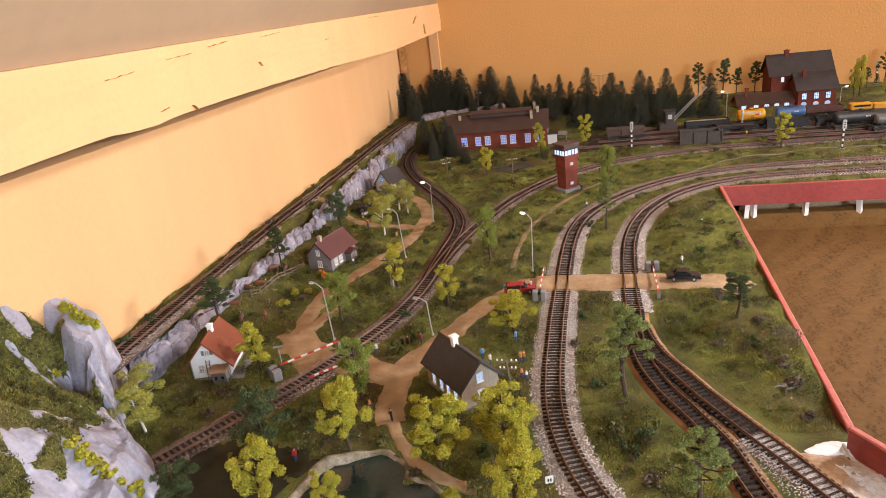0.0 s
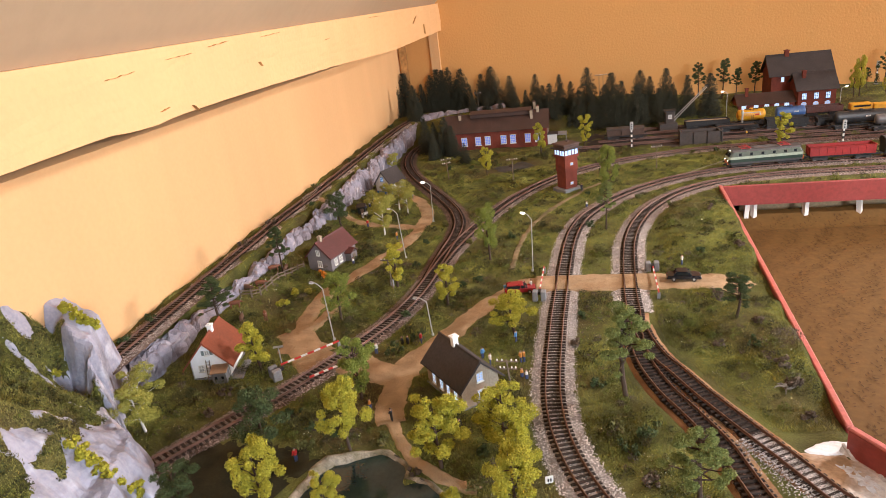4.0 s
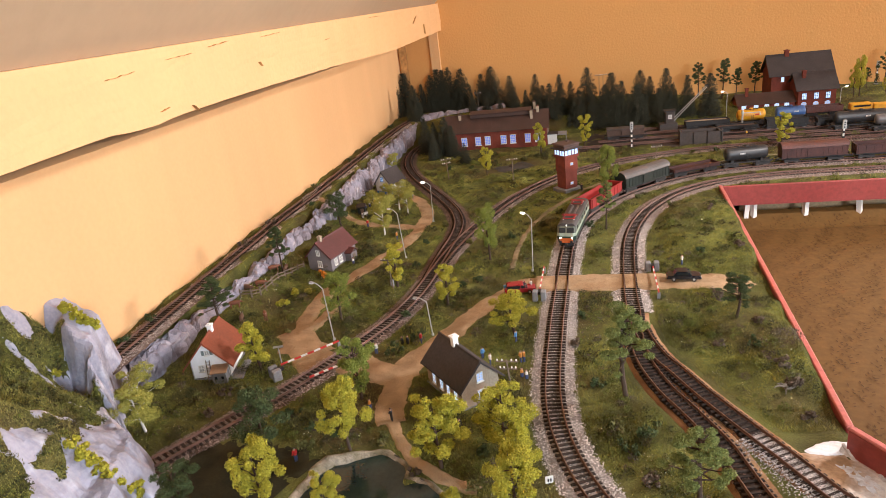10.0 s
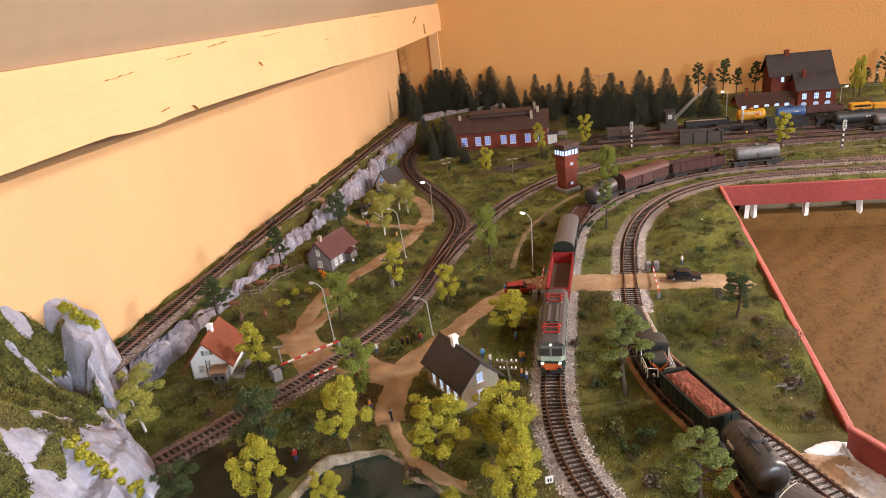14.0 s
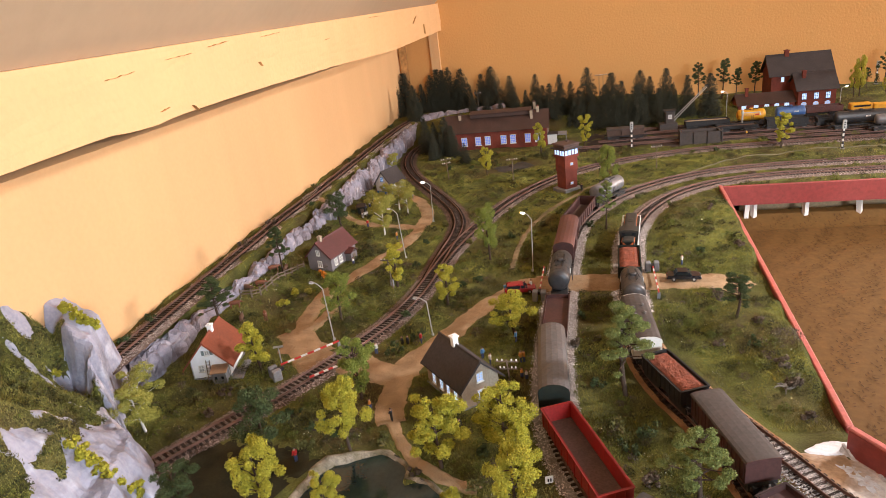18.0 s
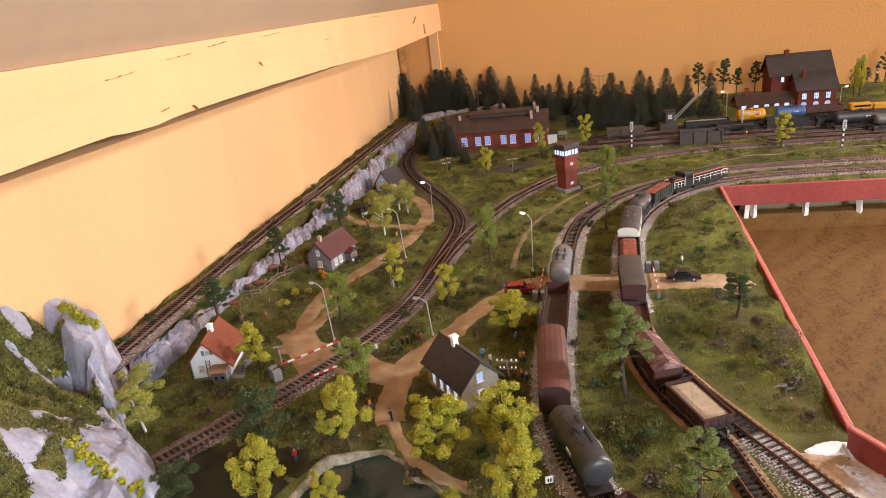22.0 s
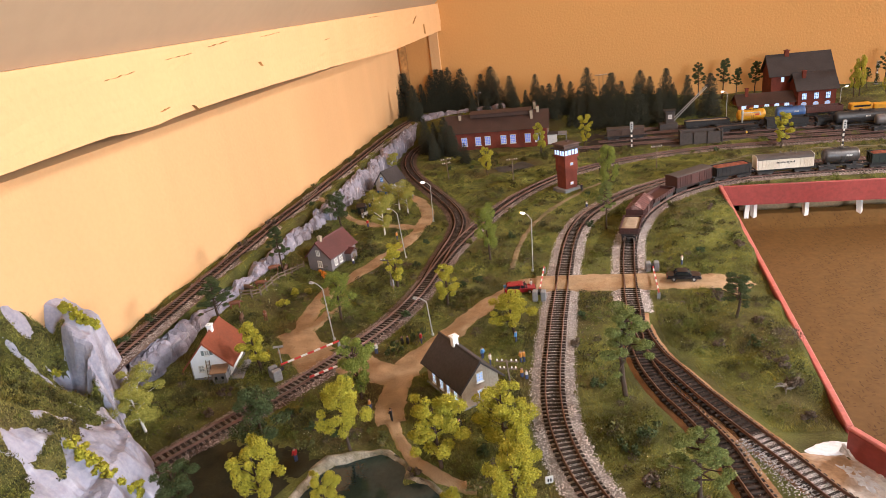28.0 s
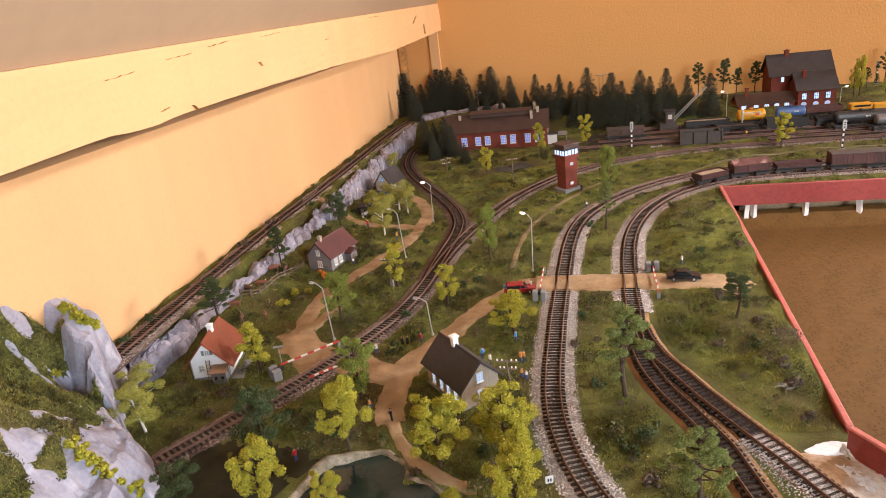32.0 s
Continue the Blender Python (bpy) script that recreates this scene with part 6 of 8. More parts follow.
def electric_loco(L=0.176, w=0.034):
    v = thing("electric_locomotive", pose(0, 0, RAIL), "pale and dark green electric locomotive with red pantographs", "locomotive", "train")
    B = L - 0.010
    def shell(z0, z1, inset, rake0, rake1):
        a, b = w / 2 - inset, B / 2
        g = Geo()
        lo = [(-a, -b + rake0 + 0.004), (-a + 0.005, -b + rake0), (a - 0.005, -b + rake0), (a, -b + rake0 + 0.004), (a, b - rake0 - 0.004), (a - 0.005, b - rake0), (-a + 0.005, b - rake0), (-a, b - rake0 - 0.004)]
        hi = [(-a, -b + rake1 + 0.004), (-a + 0.005, -b + rake1), (a - 0.005, -b + rake1), (a, -b + rake1 + 0.004), (a, b - rake1 - 0.004), (a - 0.005, b - rake1), (-a + 0.005, b - rake1), (-a, b - rake1 - 0.004)]
        g.add([(x, y, z0) for x, y in lo] + [(x, y, z1) for x, y in hi], [tuple(range(7, -1, -1)), tuple(range(8, 16))] + [(i, (i + 1) % 8, 8 + (i + 1) % 8, 8 + i) for i in range(8)])
        return g
    part("skirt", shell(0.0085, 0.0135, 0.0012, 0.001, 0.0005), LOCO_ROOF, v)
    part("lower_body", shell(0.0135, 0.0205, 0, 0, 0), LOCO_GREEN, v)
    part("stripe", shell(0.0205, 0.0265, -0.0002, -0.0002, 0.0006), LOCO_PALE, v, "pale waist band")
    part("upper_body", shell(0.0265, 0.0375, 0, 0.0006, 0.0065), LOCO_MID, v)
    sec = [(w / 2 - 0.0004, 0.0375), (w / 2 - 0.0035, 0.0410), (w / 2 - 0.008, 0.0428), (-w / 2 + 0.008, 0.0428), (-w / 2 + 0.0035, 0.0410), (-w / 2 + 0.0004, 0.0375)]
    part("roof", Geo().hull(sec, -B / 2 + 0.0075, B / 2 - 0.0075), LOCO_ROOF, v)
    for s in (-1, 1):
        part("front_apron", Geo().box(0, s * (B / 2 + 0.0002), 0.0085, w - 0.010, 0.0016, 0.0085), LOCO_ORANGE, v, "orange front apron")
        for x in (-0.0075, 0.0075):
            wn_ = part("cab_window", Geo().add([(x - 0.0062, s * (B / 2 - 0.0008), 0.0275), (x + 0.0062, s * (B / 2 - 0.0008), 0.0275), (x + 0.0058, s * (B / 2 - 0.0046), 0.0350), (x - 0.0058, s * (B / 2 - 0.0046), 0.0350),
                                           (x - 0.0062, s * (B / 2 - 0.0030), 0.0275), (x + 0.0062, s * (B / 2 - 0.0030), 0.0275), (x + 0.0058, s * (B / 2 - 0.0070), 0.0350), (x - 0.0058, s * (B / 2 - 0.0070), 0.0350)],
                                          [(0, 1, 2, 3), (4, 7, 6, 5), (0, 4, 5, 1), (1, 5, 6, 2), (2, 6, 7, 3), (3, 7, 4, 0)]), DARKGLASS, v)
        for x in (-0.0105, 0.0105):
            part("headlight", Geo().tube((x, s * (B / 2 - 0.001), 0.0178), (x, s * (B / 2 + 0.0012), 0.0178), 0.0015, n=12), LED if s > 0 else DARKGLASS, v)
        part("top_headlight", Geo().tube((0, s * (B / 2 - 0.009), 0.0392), (0, s * (B / 2 - 0.0055), 0.0392), 0.0011, n=12), LED if s > 0 else DARKGLASS, v)
        for x in (-1, 1):
            for y in (0.35, 0.2, 0.05, -0.1, -0.25, -0.38):
                part("side_window", Geo().box(x * (w / 2 + 0.0001), y * B, 0.0285, 0.0008, 0.006, 0.006), DARKGLASS, v) if s > 0 else None
        part("snow_plough", Geo().box(0, s * (B / 2 - 0.002), 0.002, w - 0.008, 0.002, 0.006), IRON, v)
        # pantograph on a base frame
        y0 = s * B * 0.26
        pg = part("pantograph", Geo().box(0, y0 - 0.010, 0.0436, 0.022, 0.0014, 0.0014).box(0, y0 + 0.010, 0.0436, 0.022, 0.0014, 0.0014).box(-0.010, y0, 0.0436, 0.0014, 0.022, 0.0014).box(0.010, y0, 0.0436, 0.0014, 0.022, 0.0014), PANTO, v, "red folded pantograph")
        g = Geo()
        for x in (-0.009, 0.009):
            g.tube((x, y0 - 0.009, 0.0450), (x * 0.9, y0 + 0.004, 0.0475), 0.0007, n=6).tube((x, y0 + 0.009, 0.0450), (x * 0.9, y0 - 0.004, 0.0475), 0.0007, n=6)
        part("arm", g, PANTO, pg)
        part("collector", Geo().box(0, y0 - 0.004, 0.0478, 0.025, 0.0014, 0.0009).box(0, y0 + 0.004, 0.0478, 0.025, 0.0014, 0.0009).tube((-0.0125, y0 - 0.004, 0.048), (-0.015, y0 - 0.004, 0.0462), 0.0006, n=6).tube((0.0125, y0 - 0.004, 0.048), (0.015, y0 - 0.004, 0.0462), 0.0006, n=6), PANTO, pg)
        for x in (-0.0095, 0.0095):
            for y in (-0.010, 0.010):
                part("insulator", Geo().lathe(x, y0 + y, [(0.0010, 0.0420), (0.0016, 0.0428), (0.0010, 0.0436)], 8), RAILING, v)
    for x in (-0.005, 0.005):
        part("roof_duct", Geo().box(x, 0, 0.0428, 0.0035, B * 0.30, 0.0016), ROOF_GREY, v)
    bogies(v, L, B * 0.31, 0.033)
    ends(v, L)
    return v


def diesel_loco(L=0.165, w=0.033):
    v = thing("diesel_locomotive", pose(0, 0, RAIL), "dark green hood diesel locomotive with white handrails and orange lines", "locomotive", "train")
    B = L - 0.012
    part("frame", Geo().box(0, 0, 0.0095, w, B, 0.0045), LOCO_DARK, v)
    part("fuel_tank", Geo().box(0, 0, 0.003, w - 0.008, B * 0.22, 0.0065, bevel=0.001), IRON, v)
    hw = 0.0205
    y_front, y_cab1, y_cab0, y_back = B / 2 - 0.006, -B * 0.16, -B * 0.30, -B / 2 + 0.006
    part("long_hood", Geo().box(0, (y_front + y_cab1) / 2, 0.014, hw, y_front - y_cab1, 0.0195, bevel=0.0016), LOCO_DARK, v)
    part("hood_top", Geo().box(0, (y_front + y_cab1) / 2, 0.0330, hw - 0.0045, y_front - y_cab1 - 0.002, 0.0012, bevel=0.0005), HOODTOP, v)
    part("short_hood", Geo().box(0, (y_back + y_cab0) / 2, 0.014, hw, y_cab0 - y_back, 0.0175, bevel=0.0016), LOCO_DARK, v)
    part("hood_top", Geo().box(0, (y_back + y_cab0) / 2, 0.0312, hw - 0.0045, y_cab0 - y_back - 0.002, 0.0010, bevel=0.0004), HOODTOP, v)
    part("cab", Geo().box(0, (y_cab0 + y_cab1) / 2, 0.014, w - 0.002, y_cab1 - y_cab0, 0.0245), LOCO_DARK, v)
    sec = [((w / 2) * math.cos(math.pi * i / 8), 0.0385 + 0.0042 * math.sin(math.pi * i / 8)) for i in range(9)]
    part("cab_roof", Geo().hull(sec, y_cab0 - 0.0015, y_cab1 + 0.0015), HOODTOP, v)
    for s in (-1, 1):
        part("stripe", Geo().box(s * (hw / 2 + 0.0002), (y_front + y_cab1) / 2, 0.0300, 0.0006, y_front - y_cab1 - 0.001, 0.0016).box(s * (hw / 2 + 0.0002), (y_back + y_cab0) / 2, 0.0285, 0.0006, y_cab0 - y_back - 0.001, 0.0016), LOCO_ORANGE, v, "orange line along the hood")
        for y in (0.34, 0.66):
            part("cab_window", Geo().box(s * (w / 2 - 0.0009), y_cab0 + (y_cab1 - y_cab0) * y, 0.0275, 0.0008, 0.0058, 0.0075), DARKGLASS, v)
        for x in (-0.0085, 0.0085):
            part("cab_window", Geo().box(x, (y_cab1 if s > 0 else y_cab0) + s * 0.0003, 0.0335 if s > 0 else 0.0325, 0.006, 0.0008, 0.0042), DARKGLASS, v)
        # railings along the walkway
        for a, b, k in ((y_cab1 + 0.002, B / 2 - 0.001, 7), (-B / 2 + 0.001, y_cab0 - 0.002, 4)):
            g = Geo()
            x = s * (w / 2 - 0.0008)
            g.tube((x, a, 0.0265), (x, b, 0.0265), 0.00055, n=6).tube((x, a, 0.0205), (x, b, 0.0205), 0.00045, n=6)
            for i in range(k):
                y = a + (b - a) * i / (k - 1)
                g.tube((x, y, 0.013), (x, y, 0.0265), 0.0005, n=6)
            part("handrail", g, RAILING, v, "white handrail")
        for yy in (y_cab1 + 0.0014, y_cab0 - 0.0014):
            part("grab_pole", Geo().tube((s * (w / 2 - 0.0005), yy, 0.012), (s * (w / 2 - 0.0005), yy, 0.034), 0.0006, n=6), RAILING, v)
        g = Geo()
        y = s * (B / 2 - 0.0005)
        for x in (-1, 1):
            g.tube((x * 0.004, y, 0.013), (x * 0.004, y, 0.0245), 0.0006, n=6).tube((x * 0.0155, y, 0.013), (x * 0.0155, y, 0.0265), 0.0006, n=6).tube((x * 0.004, y, 0.0245), (x * 0.0155, y, 0.0265), 0.0006, n=6)
        part("end_rail", g, RAILING, v, "white end railing")
        g = Geo()
        yy = (y_front + 0.0004) if s > 0 else (y_back - 0.0004)
        for x in (-1, 1):
            g.add([(0, yy, 0.0175), (0, yy, 0.0215), (x * 0.0088, yy, 0.0300), (x * 0.0088, yy, 0.0262), (0, yy - s * 0.0008, 0.0175), (0, yy - s * 0.0008, 0.0215), (x * 0.0088, yy - s * 0.0008, 0.0300), (x * 0.0088, yy - s * 0.0008, 0.0262)],
                  [(0, 1, 2, 3), (7, 6, 5, 4), (0, 4, 5, 1), (1, 5, 6, 2), (2, 6, 7, 3), (3, 7, 4, 0)])
        part("chevron", g, LOCO_ORANGE, v, "orange chevron on the hood end")
        for x in (-0.008, 0.008):
            part("lamp", Geo().tube((x, s * (B / 2 - 0.003), 0.0165), (x, s * (B / 2), 0.0165), 0.0016, n=10), RAILING, v)
    part("exhaust", Geo().box(0, y_front - 0.040, 0.0338, 0.006, 0.010, 0.0018), HOODTOP, v)
    for y in (0.02, 0.045):
        part("roof_fan", Geo().lathe(0, y - 0.02, [(0.0062, 0.0338), (0.0062, 0.0346), (0.0048, 0.0349)], 14), HOODTOP, v)
    bogies(v, L, B * 0.30, 0.030)
    ends(v, L)
    return v


WHITE_INK = mat("white_lettering", (0.62, 0.62, 0.60), 0.6, var=0.1, scale=60, fine=300, bump=0)
BLACK_INK = mat("black_lettering", (0.03, 0.03, 0.03), 0.6, var=0.1, scale=60, fine=300, bump=0)
# (vehicle, distance of its front and of its rear from the head of the train)
TRAIN_A = [(electric_loco(), 0.000, 0.176),
           (gondola("bright red empty high-sided open wagon", 0.150, WAGON_RED, 0.034, floor=INSIDE), 0.178, 0.328),
           (van("long dark green covered wagon with a rounded grey roof", 0.154, VAN_GREEN, ROOF_GREY, eave=0.035, rise=0.0125), 0.332, 0.486),
           (gondola("low-sided red-brown flat wagon", 0.132, WAGON_BROWN, 0.0205, floor=WAGON_BROWN, ribs=11), 0.490, 0.622),
           (tank_wagon("black tank wagon with small white lettering", 0.118, TANK_BLACK, mark=WHITE_INK), 0.626, 0.744),
           (van("red-brown covered wagon with a rounded rusty roof", 0.154, WAGON_BROWN, WAGON_RUST, eave=0.035, rise=0.0115), 0.755, 0.909),
           (gondola("dark red-brown empty high-sided open wagon", 0.150, WAGON_BROWN, 0.034), 0.912, 1.062),
           (tank_wagon("grey tank wagon with a walkway on top", 0.122, TANK_GREY), 1.073, 1.195)]
TRAIN_B = [(diesel_loco(), 0.000, 0.165),
           (gondola("dark green open wagon heaped with red-brown ore", 0.104, VAN_GREEN, 0.033, ORE), 0.168, 0.272),
           (tank_wagon("weathered dark grey tank wagon", 0.094, TANK_DIRTY, mark=WHITE_INK), 0.276, 0.370),
           (van("dirty cream refrigerator wagon with dark lettering bars", 0.131, CREAM, DARK_ROOF, eave=0.035, rise=0.0085, vents=True, end_colour=WHITE, lettering=BLACK_INK), 0.374, 0.505),
           (gondola("black open wagon heaped with red-brown ore", 0.096, IRON, 0.032, ORE), 0.508, 0.604),
           (van("red-brown covered wagon with a flat dark roof", 0.122, WAGON_BROWN, DARK_ROOF, eave=0.037, rise=0.003), 0.607, 0.729),
           (gondola("low-sided dark brown flat wagon", 0.106, WAGON_BROWN, 0.0215, floor=WAGON_BROWN), 0.732, 0.838),
           (van("red-brown covered wagon with a patched pitched roof", 0.096, WAGON_BROWN, PATCHED, eave=0.030, rise=0.010, gable=True), 0.841, 0.937),
           (gondola("short brown open wagon filled with pale sand", 0.086, WAGON_BROWN, 0.025, SANDLOAD), 0.940, 1.026)]

# ---- buildings ----
LIT = mat("lit_window", (0.10, 0.12, 0.16), 0.3, var=0.15, scale=90, fine=300, bump=0, emit=1.5, emit_colour=(0.50, 0.68, 1.0))
LIT_SOFT = mat("dim_lit_window", (0.08, 0.10, 0.14), 0.3, var=0.15, scale=90, fine=300, bump=0, emit=0.95, emit_colour=(0.45, 0.62, 1.0))
LIT_BLUE = mat("blue_lit_window", (0.04, 0.05, 0.09), 0.25, var=0.3, scale=300, fine=900, bump=0, emit=0.75, emit_colour=(0.24, 0.36, 1.0))
GLASS = mat("plain_pane", (0.42, 0.42, 0.40), 0.15, var=0.15, scale=90, fine=300, bump=0)
FRAME = mat("window_frame_white", (0.72, 0.71, 0.68), 0.55, var=0.06, scale=60, fine=300, bump=0)
BRICK = mat("red_brick", (0.19, 0.046, 0.030), 0.85, var=0.16, scale=60, fine=420, bump=0.4, second=(0.13, 0.036, 0.025), amount=0.42)
SLATE = mat("dark_roof_felt", (0.042, 0.034, 0.034), 0.75, var=0.2, scale=30, fine=300, bump=0.2)
BROWNROOF = mat("brown_roof_felt", (0.070, 0.038, 0.030), 0.7, var=0.18, scale=30, fine=300, bump=0.2)
TILE = mat("orange_red_tiles", (0.24, 0.062, 0.030), 0.65, var=0.16, scale=40, fine=380, bump=0.4)
OXIDE = mat("oxide_red_roof", (0.105, 0.034, 0.032), 0.65, var=0.15, scale=40, fine=380, bump=0.3)
STUCCO = mat("white_stucco", (0.84, 0.86, 0.88), 0.8, var=0.06, scale=60, fine=400, bump=0.3)
BEIGE = mat("beige_render", (0.40, 0.33, 0.25), 0.85, var=0.1, scale=50, fine=400, bump=0.3, second=(0.31, 0.25, 0.18), amount=0.4)
GREYWALL = mat("grey_render", (0.205, 0.185, 0.19), 0.85, var=0.1, scale=50, fine=400, bump=0.3)
PALEWALL = mat("pale_render", (0.66, 0.66, 0.64), 0.85, var=0.1, scale=50, fine=400, bump=0.3)
BLUE = mat("blue_plinth", (0.05, 0.16, 0.42), 0.7, var=0.15, scale=50, fine=400, bump=0.2)
CONCRETE = mat("grey_concrete", (0.24, 0.24, 0.25), 0.9, var=0.12, scale=50, fine=500, bump=0.3, second=(0.17, 0.17, 0.18), amount=0.4)
TIMBER = mat("weathered_timber", (0.19, 0.145, 0.11), 0.85, var=0.25, scale=80, fine=600, bump=0.4)
METAL = mat("galvanised_post", (0.42, 0.42, 0.41), 0.5, 0.3, var=0.1, scale=60, fine=300, bump=0.05)


def window(parent, m, w, h, pane, bars=(1, 2), arch=False, frame=None, sill=True):
    """A window set in a wall: frame proud of the wall, glass, glazing bars, sill. Local x along the wall, y outwards negative."""
    fr = Geo()
    t = max(0.0008, w * 0.09)
    fr.box(-w / 2, 0, 0, t, 0.0014, h).box(w / 2, 0, 0, t, 0.0014, h).box(0, 0, -t / 2, w + t, 0.0014, t).box(0, 0, h - t / 2, w + t, 0.0014, t)
    ob = part("window", fr, frame or FRAME, parent, at=m)
    g = Geo().box(0, 0.0002, 0, w, 0.0006, h)
    if arch:
        n = 8
        pts = [(w / 2 * math.cos(math.pi * i / n), h + w * 0.28 * math.sin(math.pi * i / n)) for i in range(n + 1)]
        g.hull(pts, -0.0001, 0.0005)
    part("pane", g, pane, ob)
    b = Geo()
    for i in range(1, bars[0] + 1):
        b.box(-w / 2 + w * i / (bars[0] + 1), -0.0003, 0, t * 0.55, 0.0009, h)
    for i in range(1, bars[1] + 1):
        b.box(0, -0.0003, h * i / (bars[1] + 1), w, 0.0009, t * 0.55)
    part("glazing_bar", b, frame or FRAME, ob)
    if sill:
        part("sill", Geo().box(0, -0.0008, -t * 1.4, w + 2.4 * t, 0.0022, t * 0.9), frame or FRAME, ob)
    return ob


def gabled(parent, w, L, eave, ridge, wall_m, roof_m, over=0.006, thick=0.0016, x0=0.0, y0=0.0, z0=0.0, along="y", seams=0, plinth=None):
    """Walls and a pitched roof over a plan w by L whose near corner is x0, y0; the ridge runs along y (or x)."""
    m = Matrix.Translation((x0, y0, z0))
    if along == "x":
        m = m @ Matrix(((0, 1, 0, 0), (1, 0, 0, 0), (0, 0, 1, 0), (0, 0, 0, 1)))
    g = Geo()
    g.m = m
    g.hull([(0, 0), (w, 0), (w, eave), (w / 2, ridge), (0, eave)], 0, L)
    part("wall", g, wall_m, parent)
    k = (ridge - eave) / (w / 2)
    for s in (0, 1):
        xe, xr = (-over, w / 2) if s == 0 else (w + over, w / 2)
        ze = eave - over * k
        g = Geo()
        g.m = m
        pts = [(xe, ze + 0.0004), (xr, ridge + 0.0004), (xr, ridge + thick + 0.0004), (xe, ze + thick + 0.0004)]
        g.hull(pts, -over, L + over)
        roof = part("roof", g, roof_m, parent)
        if seams:
            g = Geo()
            g.m = m
            for i in range(seams + 1):
                y = -over + (L + 2 * over) * i / seams
                g.hull([(xe, ze + thick), (xr, ridge + thick), (xr, ridge + thick + 0.0011), (xe, ze + thick + 0.0011)], y - 0.0003, y + 0.0003)
            part("seam", g, roof_m, roof)
    g = Geo()
    g.m = m
    g.hull([(w / 2 - 0.0016, ridge + 0.0006), (w / 2 + 0.0016, ridge + 0.0006), (w / 2 + 0.0008, ridge + thick + 0.0014), (w / 2 - 0.0008, ridge + thick + 0.0014)], -over - 0.0003, L + over + 0.0003)
    part("ridge_cap", g, roof_m, parent)
    for s in (-over, L + over):
        for xe in (-over, w + over):
            g = Geo()
            g.m = m
            a, b = (xe, eave - over * k), (w / 2, ridge)
            g.hull([(a[0], a[1] - 0.0010), (b[0], b[1] - 0.0010), (b[0], b[1] + 0.0006), (a[0], a[1] + 0.0006)], s - 0.0005, s + 0.0005)
            part("bargeboard", g, roof_m, parent)
    if plinth:
        g = Geo()
        g.m = m
        g.box(w / 2, L / 2, -0.001, w + 0.003, L + 0.003, 0.005)
        part("plinth", g, plinth, parent)


def chimney(parent, x, y, z0, z1, s, material, cap=None):
    c = part("chimney", Geo().box(x, y, z0, s, s, z1 - z0), material, parent)
    part("chimney_cap", Geo().box(x, y, z1, s * 1.35, s * 1.35, 0.0018).box(x, y, z1 + 0.0018, s * 0.6, s * 0.6, 0.0015), cap or material, c)


# cottage with the dark roof by the pond road
h = thing("cottage", pose(-0.1427, 0.6238, G, 0, 0, 41.5), "beige rendered cottage with a dark roof and lit windows", "house", "houses")
gabled(h, 0.052, 0.082, 0.0345, 0.060, BEIGE, SLATE, over=0.0055, plinth=CONCRETE)
for y in (0.013, 0.030, 0.046, 0.064):
    window(h, pose(-0.0004, y, 0.0110, 0, 0, -90), 0.0070, 0.0135, LIT)
for x, z in ((0.026, 0.010), (0.026, 0.033)):
    window(h, pose(x, -0.0004, z), 0.0085, 0.0115, LIT_SOFT, (1, 2))
chimney(h, 0.026, 0.050, 0.052, 0.071, 0.007, STUCCO)
# white house with the orange roof
h = thing("white_house", pose(-0.529, 0.687, G, 0, 0, 11.5), "white stucco house with an orange-red tiled roof", "house", "houses")
gabled(h, 0.051, 0.060, 0.032, 0.060, STUCCO, TILE, over=0.0095, seams=0, plinth=CONCRETE)
window(h, pose(0.0255, -0.0004, 0.0385), 0.006, 0.0065, GLASS, (1, 0))
for s in (-1, 1):
    part("shutter", Geo().box(0.0255 + s * 0.0058, -0.0008, 0.0385, 0.0036, 0.001, 0.0068), mat("grey_green_shutter", (0.16, 0.20, 0.20), 0.6, bump=0), h)
window(h, pose(0.013, -0.0004, 0.014), 0.0075, 0.009, GLASS, (1, 1))
g = Geo()
for x in (0.0215, 0.0265):
    g.tube((x, -0.008, 0.0), (x, -0.0012, 0.031), 0.0006, n=6)
for i in range(7):
    g.tube((0.0215, -0.0075 + i * 0.00095, 0.0035 + i * 0.0042), (0.0265, -0.0075 + i * 0.00095, 0.0035 + i * 0.0042), 0.0005, n=6)
part("ladder", g, TIMBER, h, "grey wooden ladder against the gable")
lean = part("lean_to", Geo().box(0.0395, -0.007, 0, 0.019, 0.014, 0.016), CONCRETE, h, "small grey lean-to")
part("lean_to_roof", Geo().add([(0.028, -0.016, 0.0165), (0.051, -0.016, 0.0165), (0.051, 0.0, 0.0215), (0.028, 0.0, 0.0215), (0.028, -0.016, 0.0178), (0.051, -0.016, 0.0178), (0.051, 0.0, 0.0228), (0.028, 0.0, 0.0228)],
                               [(3, 2, 1, 0), (4, 5, 6, 7), (0, 1, 5, 4), (1, 2, 6, 5), (2, 3, 7, 6), (3, 0, 4, 7)]), mat("pale_brown_board", (0.36, 0.22, 0.13), 0.8, bump=0.2), lean)
for x in (0.035, 0.044):
    part("lean_to_window", Geo().box(x, -0.0142, 0.007, 0.0032, 0.0006, 0.004), DARKGLASS, lean)
chimney(h, 0.0255, 0.030, 0.054, 0.068, 0.0065, STUCCO)
part("terrace", Geo().box(0.058, 0.018, -0.002, 0.020, 0.050, 0.004, bevel=0.001), CONCRETE, h)
for s in (0, 1):
    part("downpipe", Geo().tube((0.051 * s, -0.001, 0.002), (0.051 * s, -0.001, 0.027), 0.0007, n=6), METAL, h)
